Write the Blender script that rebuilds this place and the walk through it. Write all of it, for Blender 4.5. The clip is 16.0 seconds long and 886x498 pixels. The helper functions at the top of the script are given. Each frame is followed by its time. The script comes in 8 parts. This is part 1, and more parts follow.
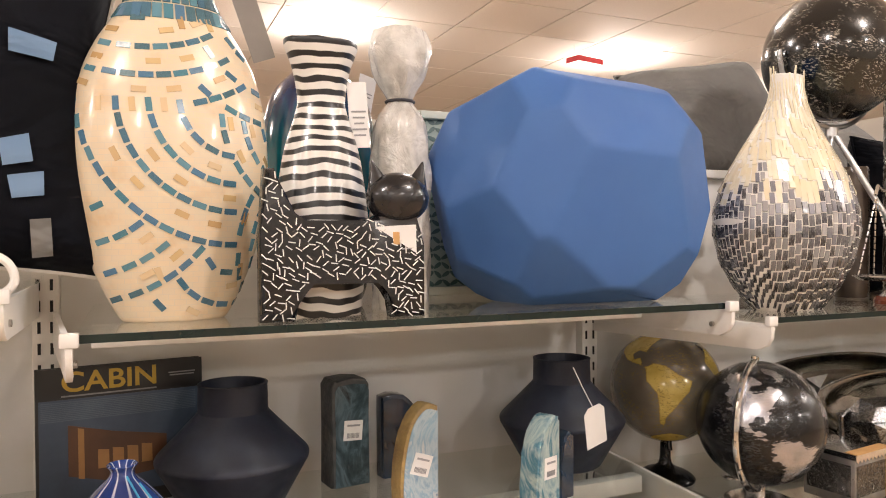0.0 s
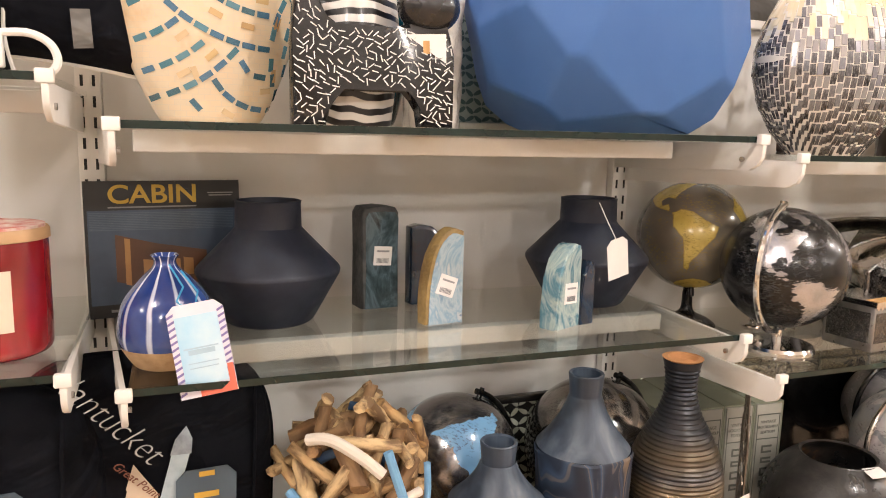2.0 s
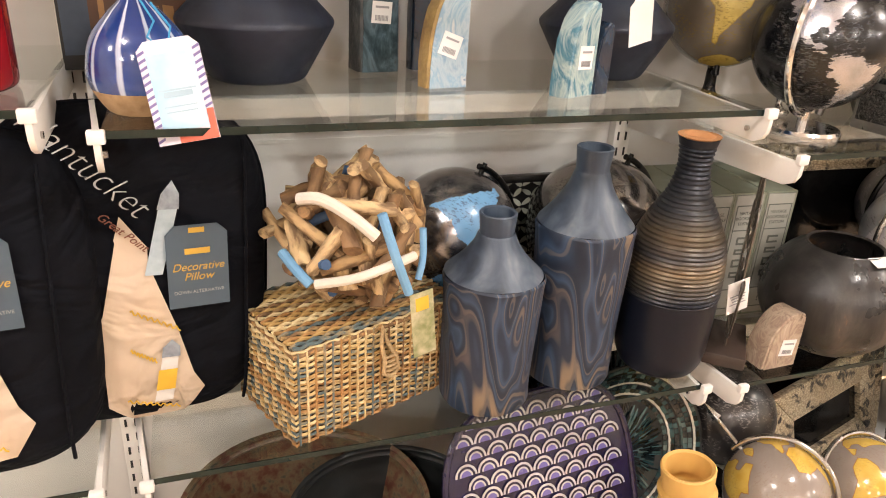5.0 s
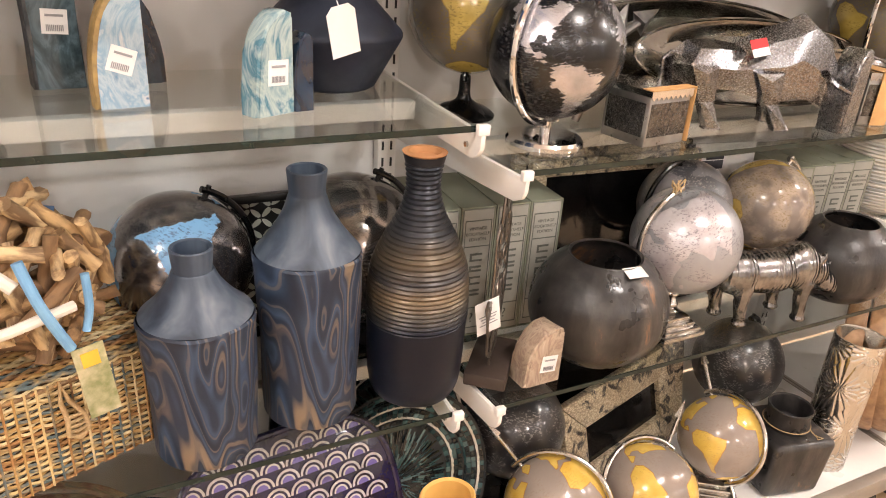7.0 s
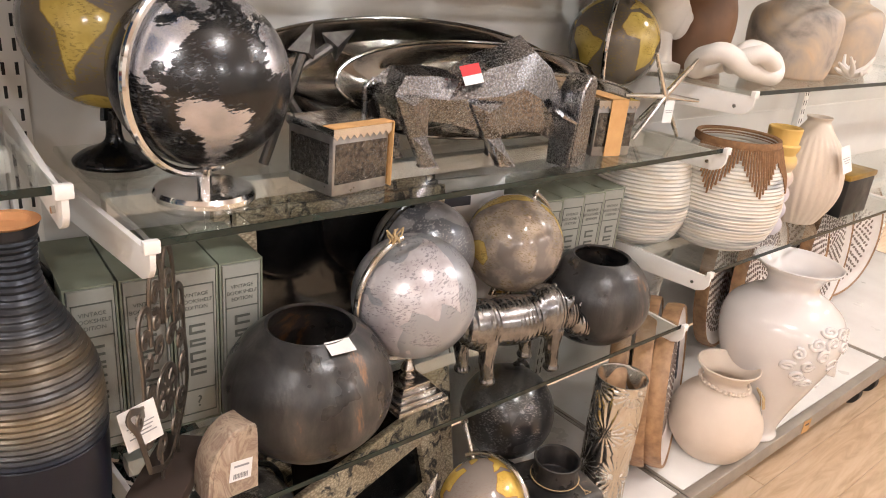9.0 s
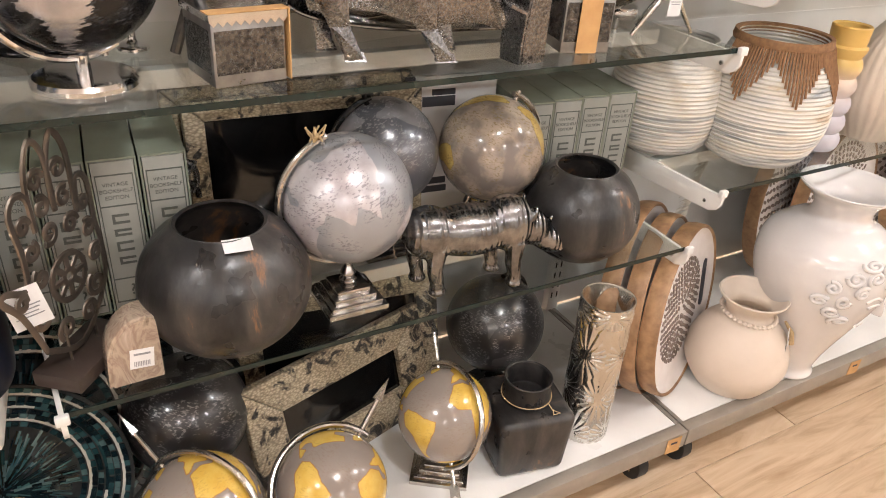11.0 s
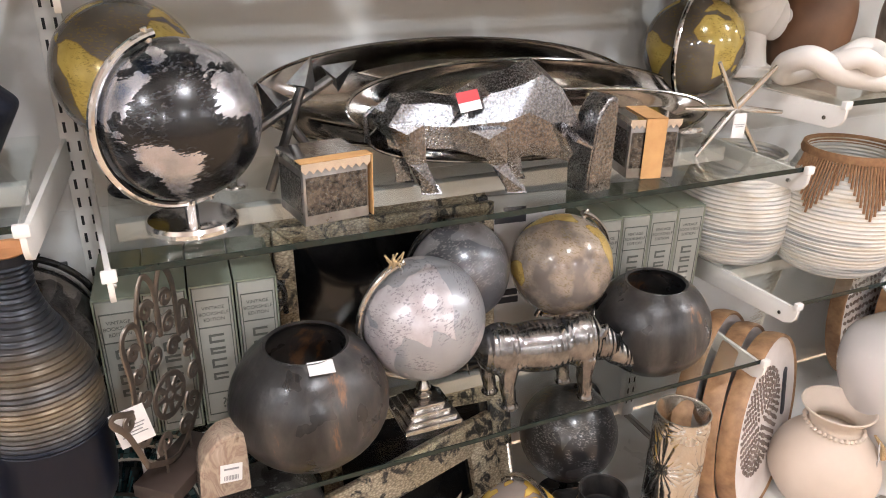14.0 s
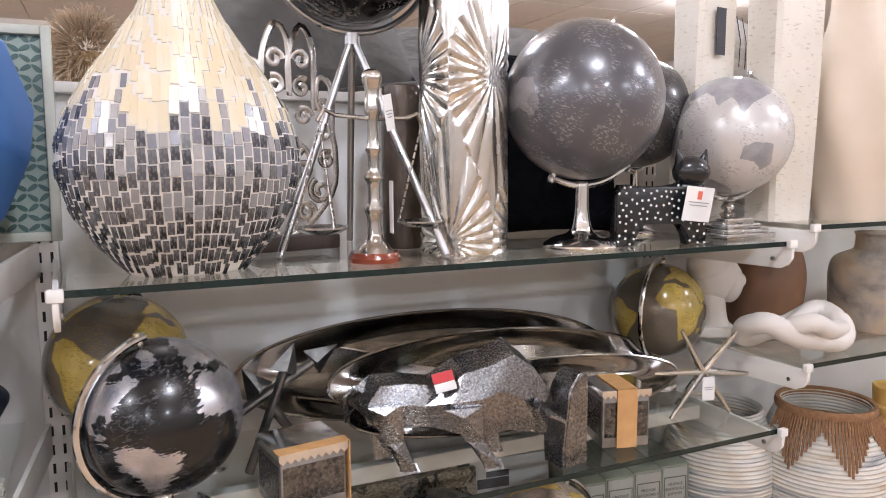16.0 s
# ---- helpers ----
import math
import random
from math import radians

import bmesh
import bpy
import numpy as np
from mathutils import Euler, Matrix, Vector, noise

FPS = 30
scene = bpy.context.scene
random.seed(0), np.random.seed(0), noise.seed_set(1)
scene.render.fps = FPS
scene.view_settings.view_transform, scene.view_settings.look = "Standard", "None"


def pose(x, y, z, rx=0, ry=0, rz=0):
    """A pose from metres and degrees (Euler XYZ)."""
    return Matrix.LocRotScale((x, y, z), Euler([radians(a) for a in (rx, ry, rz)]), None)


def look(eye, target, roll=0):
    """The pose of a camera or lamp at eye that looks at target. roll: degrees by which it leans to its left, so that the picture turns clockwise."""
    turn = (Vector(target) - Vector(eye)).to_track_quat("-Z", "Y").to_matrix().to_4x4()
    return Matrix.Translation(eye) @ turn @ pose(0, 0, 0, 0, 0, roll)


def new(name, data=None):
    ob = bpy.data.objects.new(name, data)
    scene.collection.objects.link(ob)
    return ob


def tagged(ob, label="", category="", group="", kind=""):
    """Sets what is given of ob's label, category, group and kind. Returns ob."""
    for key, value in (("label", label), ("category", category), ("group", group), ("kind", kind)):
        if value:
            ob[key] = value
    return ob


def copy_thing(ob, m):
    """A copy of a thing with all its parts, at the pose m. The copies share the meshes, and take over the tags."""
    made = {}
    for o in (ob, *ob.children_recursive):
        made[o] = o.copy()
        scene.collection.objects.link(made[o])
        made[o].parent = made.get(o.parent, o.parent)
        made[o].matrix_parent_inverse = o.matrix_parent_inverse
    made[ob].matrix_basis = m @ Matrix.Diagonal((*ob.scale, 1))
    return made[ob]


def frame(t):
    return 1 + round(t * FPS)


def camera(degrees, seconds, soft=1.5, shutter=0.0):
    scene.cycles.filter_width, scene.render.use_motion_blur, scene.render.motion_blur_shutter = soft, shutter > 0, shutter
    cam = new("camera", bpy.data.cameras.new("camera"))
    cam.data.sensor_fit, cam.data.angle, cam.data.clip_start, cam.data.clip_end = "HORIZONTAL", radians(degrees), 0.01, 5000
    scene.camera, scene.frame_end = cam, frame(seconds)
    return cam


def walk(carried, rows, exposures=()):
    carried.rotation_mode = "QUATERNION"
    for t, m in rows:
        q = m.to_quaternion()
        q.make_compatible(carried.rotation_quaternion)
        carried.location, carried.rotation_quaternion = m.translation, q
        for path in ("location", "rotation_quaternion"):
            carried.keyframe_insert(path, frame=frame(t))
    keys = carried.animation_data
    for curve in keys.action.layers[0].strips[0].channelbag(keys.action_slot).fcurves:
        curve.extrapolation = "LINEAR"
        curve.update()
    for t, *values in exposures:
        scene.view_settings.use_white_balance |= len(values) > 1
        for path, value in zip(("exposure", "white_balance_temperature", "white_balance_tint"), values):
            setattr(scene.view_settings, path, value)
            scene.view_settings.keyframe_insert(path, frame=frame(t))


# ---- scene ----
import itertools

cam = camera(62.8, 16.0, soft=1.0)
PATH = [
    (0, (0.314, 0.138, 1.465), (1.099, 1.978, 1.443), -0.3),
    (0.5, (0.315, 0.132, 1.436), (1.086, 1.975, 1.361), 1.1),
    (1, (0.312, 0.118, 1.404), (1.018, 1.981, 1.228), 1.8),
    (1.5, (0.324, 0.111, 1.377), (1.012, 1.971, 1.118), 1.2),
    (2, (0.318, 0.106, 1.362), (0.999, 1.962, 1.055), 1.3),
    (2.5, (0.316, 0.1, 1.339), (0.981, 1.95, 0.97), 1.8),
    (3, (0.314, 0.096, 1.316), (0.96, 1.933, 0.86), 2.4),
    (3.5, (0.306, 0.105, 1.291), (0.931, 1.922, 0.736), 2.9),
    (3.7, (0.303, 0.11, 1.282), (0.921, 1.914, 0.678), 3.2),
    (5.8, (0.451, 0.178, 1.295), (1.101, 1.861, 0.431), 2.4),
    (6, (0.487, 0.185, 1.301), (1.158, 1.856, 0.433), 2.6),
    (6.5, (0.569, 0.167, 1.314), (1.314, 1.818, 0.467), 3.1),
    (7, (0.645, 0.144, 1.319), (1.498, 1.752, 0.49), 3.9),
    (7.5, (0.706, 0.123, 1.324), (1.701, 1.659, 0.517), 4.9),
    (8, (0.767, 0.135, 1.322), (1.882, 1.596, 0.534), 5.4),
    (8.5, (0.86, 0.188, 1.306), (2.067, 1.594, 0.553), 5.4),
    (8.7, (0.901, 0.227, 1.306), (2.143, 1.612, 0.572), 5.7),
    (10.8, (1.245, 0.114, 1.307), (2.172, 1.602, 0.345), 4.2),
    (11, (1.253, 0.101, 1.304), (2.145, 1.583, 0.3), 4.2),
    (11.5, (1.253, 0.088, 1.296), (2.08, 1.549, 0.209), 4.2),
    (12, (1.248, 0.08, 1.288), (2.019, 1.526, 0.141), 3.6),
    (12.5, (1.249, 0.083, 1.294), (1.987, 1.533, 0.131), 2.7),
    (13, (1.245, 0.081, 1.318), (1.975, 1.582, 0.215), 1.7),
    (13.5, (1.246, 0.078, 1.351), (1.982, 1.663, 0.379), 0.9),
    (14, (1.244, 0.08, 1.384), (1.99, 1.75, 0.574), 0.9),
    (14.5, (1.244, 0.078, 1.41), (1.993, 1.814, 0.758), 0.4),
    (15, (1.251, 0.071, 1.447), (2.016, 1.85, 0.946), -0.1),
    (15.5, (1.258, 0.062, 1.47), (2.053, 1.863, 1.114), -0.3),
    (16, (1.258, 0.052, 1.484), (2.085, 1.858, 1.252), -0.3),
]
EXPOSURES = [(0, 0.04, 6500, 12), (1, 0.28, 6500, 12), (1.5, 0.36, 6500, 12), (2.5, 0.52, 6500, 12), (3.5, 0.72, 6500, 11.5), (6, 0.70, 6450, 13), (7, 0.70, 6450, 14), (8.5, 0.50, 6150, 12.5), (11, 0.42, 5950, 9.5),
             (12.5, 0.38, 5750, 9), (13.5, 0.46, 5650, 9.5), (14.5, 0.56, 5550, 10), (15, 0.43, 5450, 11), (15.5, 0.25, 5450, 12), (16, 0.0, 5450, 12)]
walk(cam, [(t, look(eye, target, roll)) for t, eye, target, roll in PATH], EXPOSURES)

# ---- light ----
world = bpy.data.worlds.new("World")
scene.world = world
world.use_nodes = True
world.node_tree.nodes["Background"].inputs[0].default_value = (1.0, 0.93, 0.85, 1)
world.node_tree.nodes["Background"].inputs[1].default_value = 0.005
CEILING = 3.0
LAMPS = [(x, y) for x in (-3.2, -0.8, 1.62, 4.05, 6.4) for y in (-3.6, -0.35, 2.5, 5.2)]
LAMP_POWER = 55.0
LAMP_COLOUR = (1.0, 0.945, 0.90)

# ---- materials ----
def rgba(c):
    return (c[0], c[1], c[2], 1.0)


class Mat:
    """A principled material with a few node helpers."""

    def __init__(self, name, rough=0.5, metal=0.0, coat=0.0):
        self.m = bpy.data.materials.new(name)
        self.m.use_nodes = True
        self.nt = self.m.node_tree
        self.b = self.nt.nodes["Principled BSDF"]
        self.b.inputs["Roughness"].default_value = rough
        self.b.inputs["Metallic"].default_value = metal
        self.b.inputs["Coat Weight"].default_value = coat
        self.b.inputs["Coat Roughness"].default_value = 0.08
        self.co = self.nt.nodes.new("ShaderNodeTexCoord").outputs["Object"]

    def node(self, kind, **ins):
        n = self.nt.nodes.new(kind)
        for k, v in ins.items():
            key = k.replace("_", " ")
            sock = n.inputs[int(k[1:])] if k[0] == "i" and k[1:].isdigit() else n.inputs[key]
            if isinstance(v, bpy.types.NodeSocket):
                self.nt.links.new(v, sock)
            else:
                sock.default_value = v
        return n

    def noise(self, scale, detail=4.0, rough=0.55, dist=0.0, co=None):
        return self.node("ShaderNodeTexNoise", Vector=co or self.co, Scale=scale, Detail=detail, Roughness=rough, Distortion=dist).outputs["Fac"]

    def stretch(self, sx, sy, sz, rot=(0, 0, 0)):
        n = self.node("ShaderNodeMapping", Vector=self.co)
        n.inputs["Scale"].default_value = (sx, sy, sz)
        n.inputs["Rotation"].default_value = rot
        return n.outputs[0]

    def ramp(self, fac, stops, constant=False):
        n = self.node("ShaderNodeValToRGB", Fac=fac)
        cr = n.color_ramp
        cr.interpolation = "CONSTANT" if constant else "LINEAR"
        while len(cr.elements) < len(stops):
            cr.elements.new(0.5)
        for e, (p, c) in zip(cr.elements, stops):
            e.position, e.color = p, rgba(c)
        return n.outputs["Color"]

    def mix(self, fac, a, b):
        n = self.nt.nodes.new("ShaderNodeMix")
        n.data_type = "RGBA"
        for sock, v in ((n.inputs[0], fac), (n.inputs[6], a), (n.inputs[7], b)):
            if isinstance(v, bpy.types.NodeSocket):
                self.nt.links.new(v, sock)
            else:
                sock.default_value = v if isinstance(v, (int, float)) else rgba(v)
        return n.outputs[2]

    def math(self, op, a, b=0.0, c=0.0):
        n = self.nt.nodes.new("ShaderNodeMath")
        n.operation = op
        for sock, v in zip(n.inputs, (a, b, c)):
            if isinstance(v, bpy.types.NodeSocket):
                self.nt.links.new(v, sock)
            else:
                sock.default_value = v
        return n.outputs[0]

    def axis(self, k):
        return self.node("ShaderNodeSeparateXYZ", Vector=self.co).outputs[k]

    def base(self, v):
        s = self.b.inputs["Base Color"]
        if isinstance(v, bpy.types.NodeSocket):
            self.nt.links.new(v, s)
        else:
            s.default_value = rgba(v)
        return self

    def link(self, v, name):
        self.nt.links.new(v, self.b.inputs[name])
        return self

    def bump(self, height, strength=0.3, dist=0.002):
        n = self.node("ShaderNodeBump", Strength=strength, Distance=dist, Height=height)
        self.nt.links.new(n.outputs[0], self.b.inputs["Normal"])
        return self

    def wear(self, lo, hi, scale=30):
        n = self.node("ShaderNodeMapRange", Value=self.noise(scale, 3))
        n.inputs["From Min"].default_value, n.inputs["From Max"].default_value = 0.3, 0.7
        n.inputs["To Min"].default_value, n.inputs["To Max"].default_value = lo, hi
        self.nt.links.new(n.outputs[0], self.b.inputs["Roughness"])
        return self


def plain(name, a, b=None, rough=0.5, metal=0.0, scale=14, bump=0.15, bscale=120, coat=0.0, bdist=0.001):
    """One colour that drifts between a and b, with fine relief."""
    m = Mat(name, rough, metal, coat)
    b = b or tuple(x * 0.8 for x in a)
    m.base(m.ramp(m.noise(scale, 5), [(0.32, b), (0.66, a)]))
    m.wear(max(0.02, rough - 0.08), min(1, rough + 0.1), scale * 1.7)
    if bump:
        m.bump(m.noise(bscale, 3), bump, bdist)
    return m.m


def random_tint(m, colours, island=False):
    if island:
        r = m.node("ShaderNodeNewGeometry").outputs["Random Per Island"]
    else:
        r = m.node("ShaderNodeObjectInfo").outputs["Random"]
    n = len(colours)
    return m.ramp(r, [(i / n, c) for i, c in enumerate(colours)], True)


WHITE_METAL = plain("white_enamel", (0.83, 0.81, 0.775), (0.77, 0.75, 0.715), 0.38, scale=9, bump=0.05)
PANEL = plain("grey_panel", (0.75, 0.74, 0.715), (0.69, 0.68, 0.655), 0.42, scale=4, bump=0.08, bscale=60)
SLOT = plain("slot_dark", (0.02, 0.02, 0.02), rough=0.7, bump=0)
DECK_WHITE = plain("deck_laminate", (0.80, 0.79, 0.76), (0.72, 0.70, 0.67), 0.33, scale=6, bump=0.04)
DECK_TRIM = plain("deck_trim", (0.40, 0.36, 0.31), (0.34, 0.31, 0.27), 0.4, 0.5, scale=12, bump=0.08)
CHROME = plain("chrome", (0.80, 0.80, 0.80), (0.70, 0.70, 0.70), 0.1, 1.0, scale=22, bump=0.03)
NICKEL = plain("nickel", (0.62, 0.60, 0.57), (0.44, 0.42, 0.40), 0.2, 1.0, scale=22, bump=0.06)
DARK_SILVER = plain("hammered_silver", (0.36, 0.36, 0.36), (0.13, 0.13, 0.135), 0.26, 1.0, scale=240, bump=0.10, bscale=240)
RUBBER = plain("rubber", (0.025, 0.025, 0.025), rough=0.55, bump=0.05)
PAPER = plain("paper", (0.80, 0.79, 0.78), (0.74, 0.72, 0.70), 0.7, scale=20, bump=0.04)
KRAFT = plain("kraft_card", (0.56, 0.33, 0.13), (0.48, 0.27, 0.10), 0.7, scale=40, bump=0.1)
INK = plain("ink", (0.05, 0.05, 0.06), rough=0.7, bump=0)
SOFT_INK = plain("soft_ink", (0.30, 0.30, 0.31), (0.24, 0.24, 0.25), 0.7, bump=0)
TWINE = plain("twine", (0.55, 0.40, 0.22), (0.40, 0.28, 0.14), 0.85, scale=300, bump=0.4, bscale=700)


def glass_mat(name, tint, gloss_tint=(1, 1, 1)):
    m = Mat(name)
    t = m.node("ShaderNodeBsdfTransparent", Color=rgba(tint))
    g = m.node("ShaderNodeBsdfGlossy", Color=rgba(gloss_tint), Roughness=0.02)
    lw = m.node("ShaderNodeLayerWeight", Blend=0.5).outputs["Facing"]
    f = m.math("ADD", m.math("MULTIPLY", m.math("POWER", lw, 5.0), 0.9), 0.045)
    mx = m.nt.nodes.new("ShaderNodeMixShader")
    m.nt.links.new(f, mx.inputs[0])
    m.nt.links.new(t.outputs[0], mx.inputs[1])
    m.nt.links.new(g.outputs[0], mx.inputs[2])
    m.nt.links.new(mx.outputs[0], m.nt.nodes["Material Output"].inputs["Surface"])
    return m.m


GLASS = glass_mat("shelf_glass", (0.93, 0.95, 0.94))
CLEAR = glass_mat("clear_wrap", (0.93, 0.93, 0.93))
GLASS_EDGE = plain("glass_edge", (0.010, 0.022, 0.019), (0.006, 0.014, 0.012), 0.08, bump=0)

# ---- building helpers ----
def thing(name, x, y, z, label, category, group="", rz=0.0, rx=0.0, ry=0.0):
    ob = new(name)
    ob.empty_display_size = 0.05
    ob.matrix_basis = pose(x, y, z, rx, ry, rz)
    return tagged(ob, label, category, group)


def to_mesh(name, bm, mats, angle=35):
    me = bpy.data.meshes.new(name)
    bmesh.ops.recalc_face_normals(bm, faces=bm.faces[:])
    bm.to_mesh(me)
    bm.free()
    for m in mats if isinstance(mats, (list, tuple)) else (mats,):
        me.materials.append(m)
    me.shade_smooth()
    me.set_sharp_from_angle(angle=radians(angle))
    return me


def part(name, bm, material, parent, label="", angle=35):
    ob = new(name, to_mesh(name, bm, material, angle))
    ob.parent = parent
    return tagged(ob, label)


def solo(name, bm, material, m, label, category, group="", kind="", angle=35):
    ob = new(name, to_mesh(name, bm, material, angle))
    ob.matrix_basis = m
    return tagged(ob, label, category, group, kind)


def box(x0, y0, z0, x1, y1, z1, bevel=0.0, bm=None, seg=2):
    bm = bm or bmesh.new()
    made = bmesh.ops.create_cube(bm, size=1)["verts"]
    bmesh.ops.scale(bm, vec=(abs(x1 - x0), abs(y1 - y0), abs(z1 - z0)), verts=made)
    bmesh.ops.translate(bm, vec=((x0 + x1) / 2, (y0 + y1) / 2, (z0 + z1) / 2), verts=made)
    if bevel:
        es = {e for v in made for e in v.link_edges}
        bmesh.ops.bevel(bm, geom=list(es), offset=bevel, segments=seg, profile=0.5, affect="EDGES")
    return bm


def lathe(profile, seg=48, sx=1.0, sy=1.0, bm=None, wob=None):
    """Turns (radius, height) pairs round z. wob(angle, height) scales the radius."""
    bm = bm or bmesh.new()
    rings = []
    for r, z in profile:
        if r < 1e-5:
            rings.append([bm.verts.new((0, 0, z))])
            continue
        ring = []
        for i in range(seg):
            a = math.tau * i / seg
            k = r * (wob(a, z) if wob else 1.0)
            ring.append(bm.verts.new((k * math.cos(a) * sx, k * math.sin(a) * sy, z)))
        rings.append(ring)
    for a, b in zip(rings, rings[1:]):
        for i in range(seg):
            j = (i + 1) % seg
            q = [a[i % len(a)], a[j % len(a)], b[j % len(b)], b[i % len(b)]]
            q = list(dict.fromkeys(q))
            if len(q) > 2:
                bm.faces.new(q)
    return bm


def smooth(points, n=6):
    """A Catmull-Rom line through (r, z) pairs."""
    p = [points[0]] + list(points) + [points[-1]]
    out = []
    for i in range(1, len(p) - 2):
        for k in range(n):
            t = k / n
            out.append(tuple(0.5 * (2 * b + (c - a) * t + (2 * a - 5 * b + 4 * c - d) * t * t + (3 * b - a - 3 * c + d) * t ** 3)
                             for a, b, c, d in zip(p[i - 1], p[i], p[i + 1], p[i + 2])))
    return out + [tuple(points[-1])]


def hollow(outer, wall=0.005, depth=0.12):
    """Closes an outer profile with a rim and an inner wall."""
    r, z = outer[-1]
    inner = [(max(0.004, a - wall), b) for a, b in outer if b > z - depth and b < z - 0.002]
    return [(0, outer[0][1])] + list(outer) + [(r - wall * 0.3, z + wall * 0.35), (r - wall, z)] + inner[::-1] + [(0, inner[0][1] if inner else z - 0.01)]


def tube(points, r, seg=10, bm=None, closed=False, r_end=None):
    """A round bar along 3D points."""
    bm = bm or bmesh.new()
    pts = [Vector(p) for p in points]
    n = len(pts)
    rings, up = [], Vector((0.31, 0.12, 0.94))
    for i, p in enumerate(pts):
        d = (pts[(i + 1) % n] - pts[i - 1]) if closed else (pts[min(i + 1, n - 1)] - pts[max(i - 1, 0)])
        d.normalize()
        u = up - d * up.dot(d)
        if u.length < 1e-3:
            u = Vector((1, 0, 0)) - d * d.x
        u.normalize()
        up = u
        w = d.cross(u)
        rr = r if r_end is None else r + (r_end - r) * i / (n - 1)
        rings.append([bm.verts.new(p + (u * math.cos(math.tau * k / seg) + w * math.sin(math.tau * k / seg)) * rr) for k in range(seg)])
    for i in range(n if closed else n - 1):
        a, b = rings[i], rings[(i + 1) % n]
        for k in range(seg):
            bm.faces.new((a[k], a[(k + 1) % seg], b[(k + 1) % seg], b[k]))
    if not closed:
        bm.faces.new(rings[0][::-1])
        bm.faces.new(rings[-1])
    return bm


def arc(r, a0, a1, n=32, c=(0, 0, 0), plane="xz"):
    out = []
    for i in range(n + 1):
        a = radians(a0 + (a1 - a0) * i / n)
        u, v = r * math.cos(a), r * math.sin(a)
        out.append((c[0] + u, c[1], c[2] + v) if plane == "xz" else (c[0] + u, c[1] + v, c[2]))
    return out


def slab(outline, y0, y1, bm=None, bevel=0.0):
    """Pulls an outline of (x, z) pairs from y0 to y1."""
    bm = bm or bmesh.new()
    a = [bm.verts.new((x, y0, z)) for x, z in outline]
    b = [bm.verts.new((x, y1, z)) for x, z in outline]
    n = len(a)
    fs = [bm.faces.new(a), bm.faces.new(b[::-1])]
    for i in range(n):
        bm.faces.new((a[i], b[i], b[(i + 1) % n], a[(i + 1) % n]))
    if bevel:
        bmesh.ops.bevel(bm, geom=[e for f in fs for e in f.edges], offset=bevel, segments=2, profile=0.5, affect="EDGES")
    return bm


def flat(w, h, t=0.0008, cut=0.0):
    """A thin upright card, hung from its top edge at z = 0, facing -y."""
    return slab([(-w / 2, -h), (w / 2, -h), (w / 2, -cut), (w / 2 - cut, 0), (-w / 2 + cut, 0), (-w / 2, -cut)] if cut else
                [(-w / 2, -h), (w / 2, -h), (w / 2, 0), (-w / 2, 0)], -t / 2, t / 2)


def words(text, size, material, parent, m, name="lettering", align="CENTER", squeeze=1.0, thick=0.0003, bold=0.0, slant=0.0):
    """Letters lying in their own xz plane, facing -y."""
    cu = bpy.data.curves.new("words", "FONT")
    cu.body, cu.size, cu.extrude, cu.align_x, cu.offset, cu.shear = text, size, thick, align, bold, slant
    tmp = bpy.data.objects.new("words", cu)
    scene.collection.objects.link(tmp)
    bpy.context.view_layer.update()
    me = bpy.data.meshes.new_from_object(tmp)
    bpy.data.objects.remove(tmp)
    me.transform(pose(0, 0, 0, 90) @ Matrix.Diagonal((squeeze, 1, 1, 1)))
    me.materials.clear()
    me.materials.append(material)
    ob = new(name, me)
    ob.parent = parent
    ob.matrix_basis = m
    return ob


def bars(rows, parent, material, m, name="print"):
    """Unreadable print as thin bars: rows of (x, z, width, height)."""
    bm = bmesh.new()
    for x, z, w, h in rows:
        box(x - w / 2, -0.0006, z - h / 2, x + w / 2, 0, z + h / 2, bm=bm)
    ob = part(name, bm, material, parent)
    ob.matrix_basis = m
    return ob


def tag(parent, m, w=0.035, h=0.06, rows=4, material=None, name="price_tag", label="white paper price tag", cut=0.0, logo=None):
    """A hanging card with a few lines of print."""
    ob = part(name, flat(w, h, cut=cut), material or PAPER, parent, label)
    ob.matrix_basis = m
    lines = [(0, -h * (0.45 + 0.09 * i), w * (0.75 - 0.12 * (i % 3)), h * 0.025) for i in range(rows)]
    bars(lines, ob, SOFT_INK, pose(0, -0.0005, 0))
    if logo:
        bars([(0, -h * 0.24, w * 0.16, h * 0.24)], ob, logo, pose(0, -0.0005, 0), "emblem")
    return ob

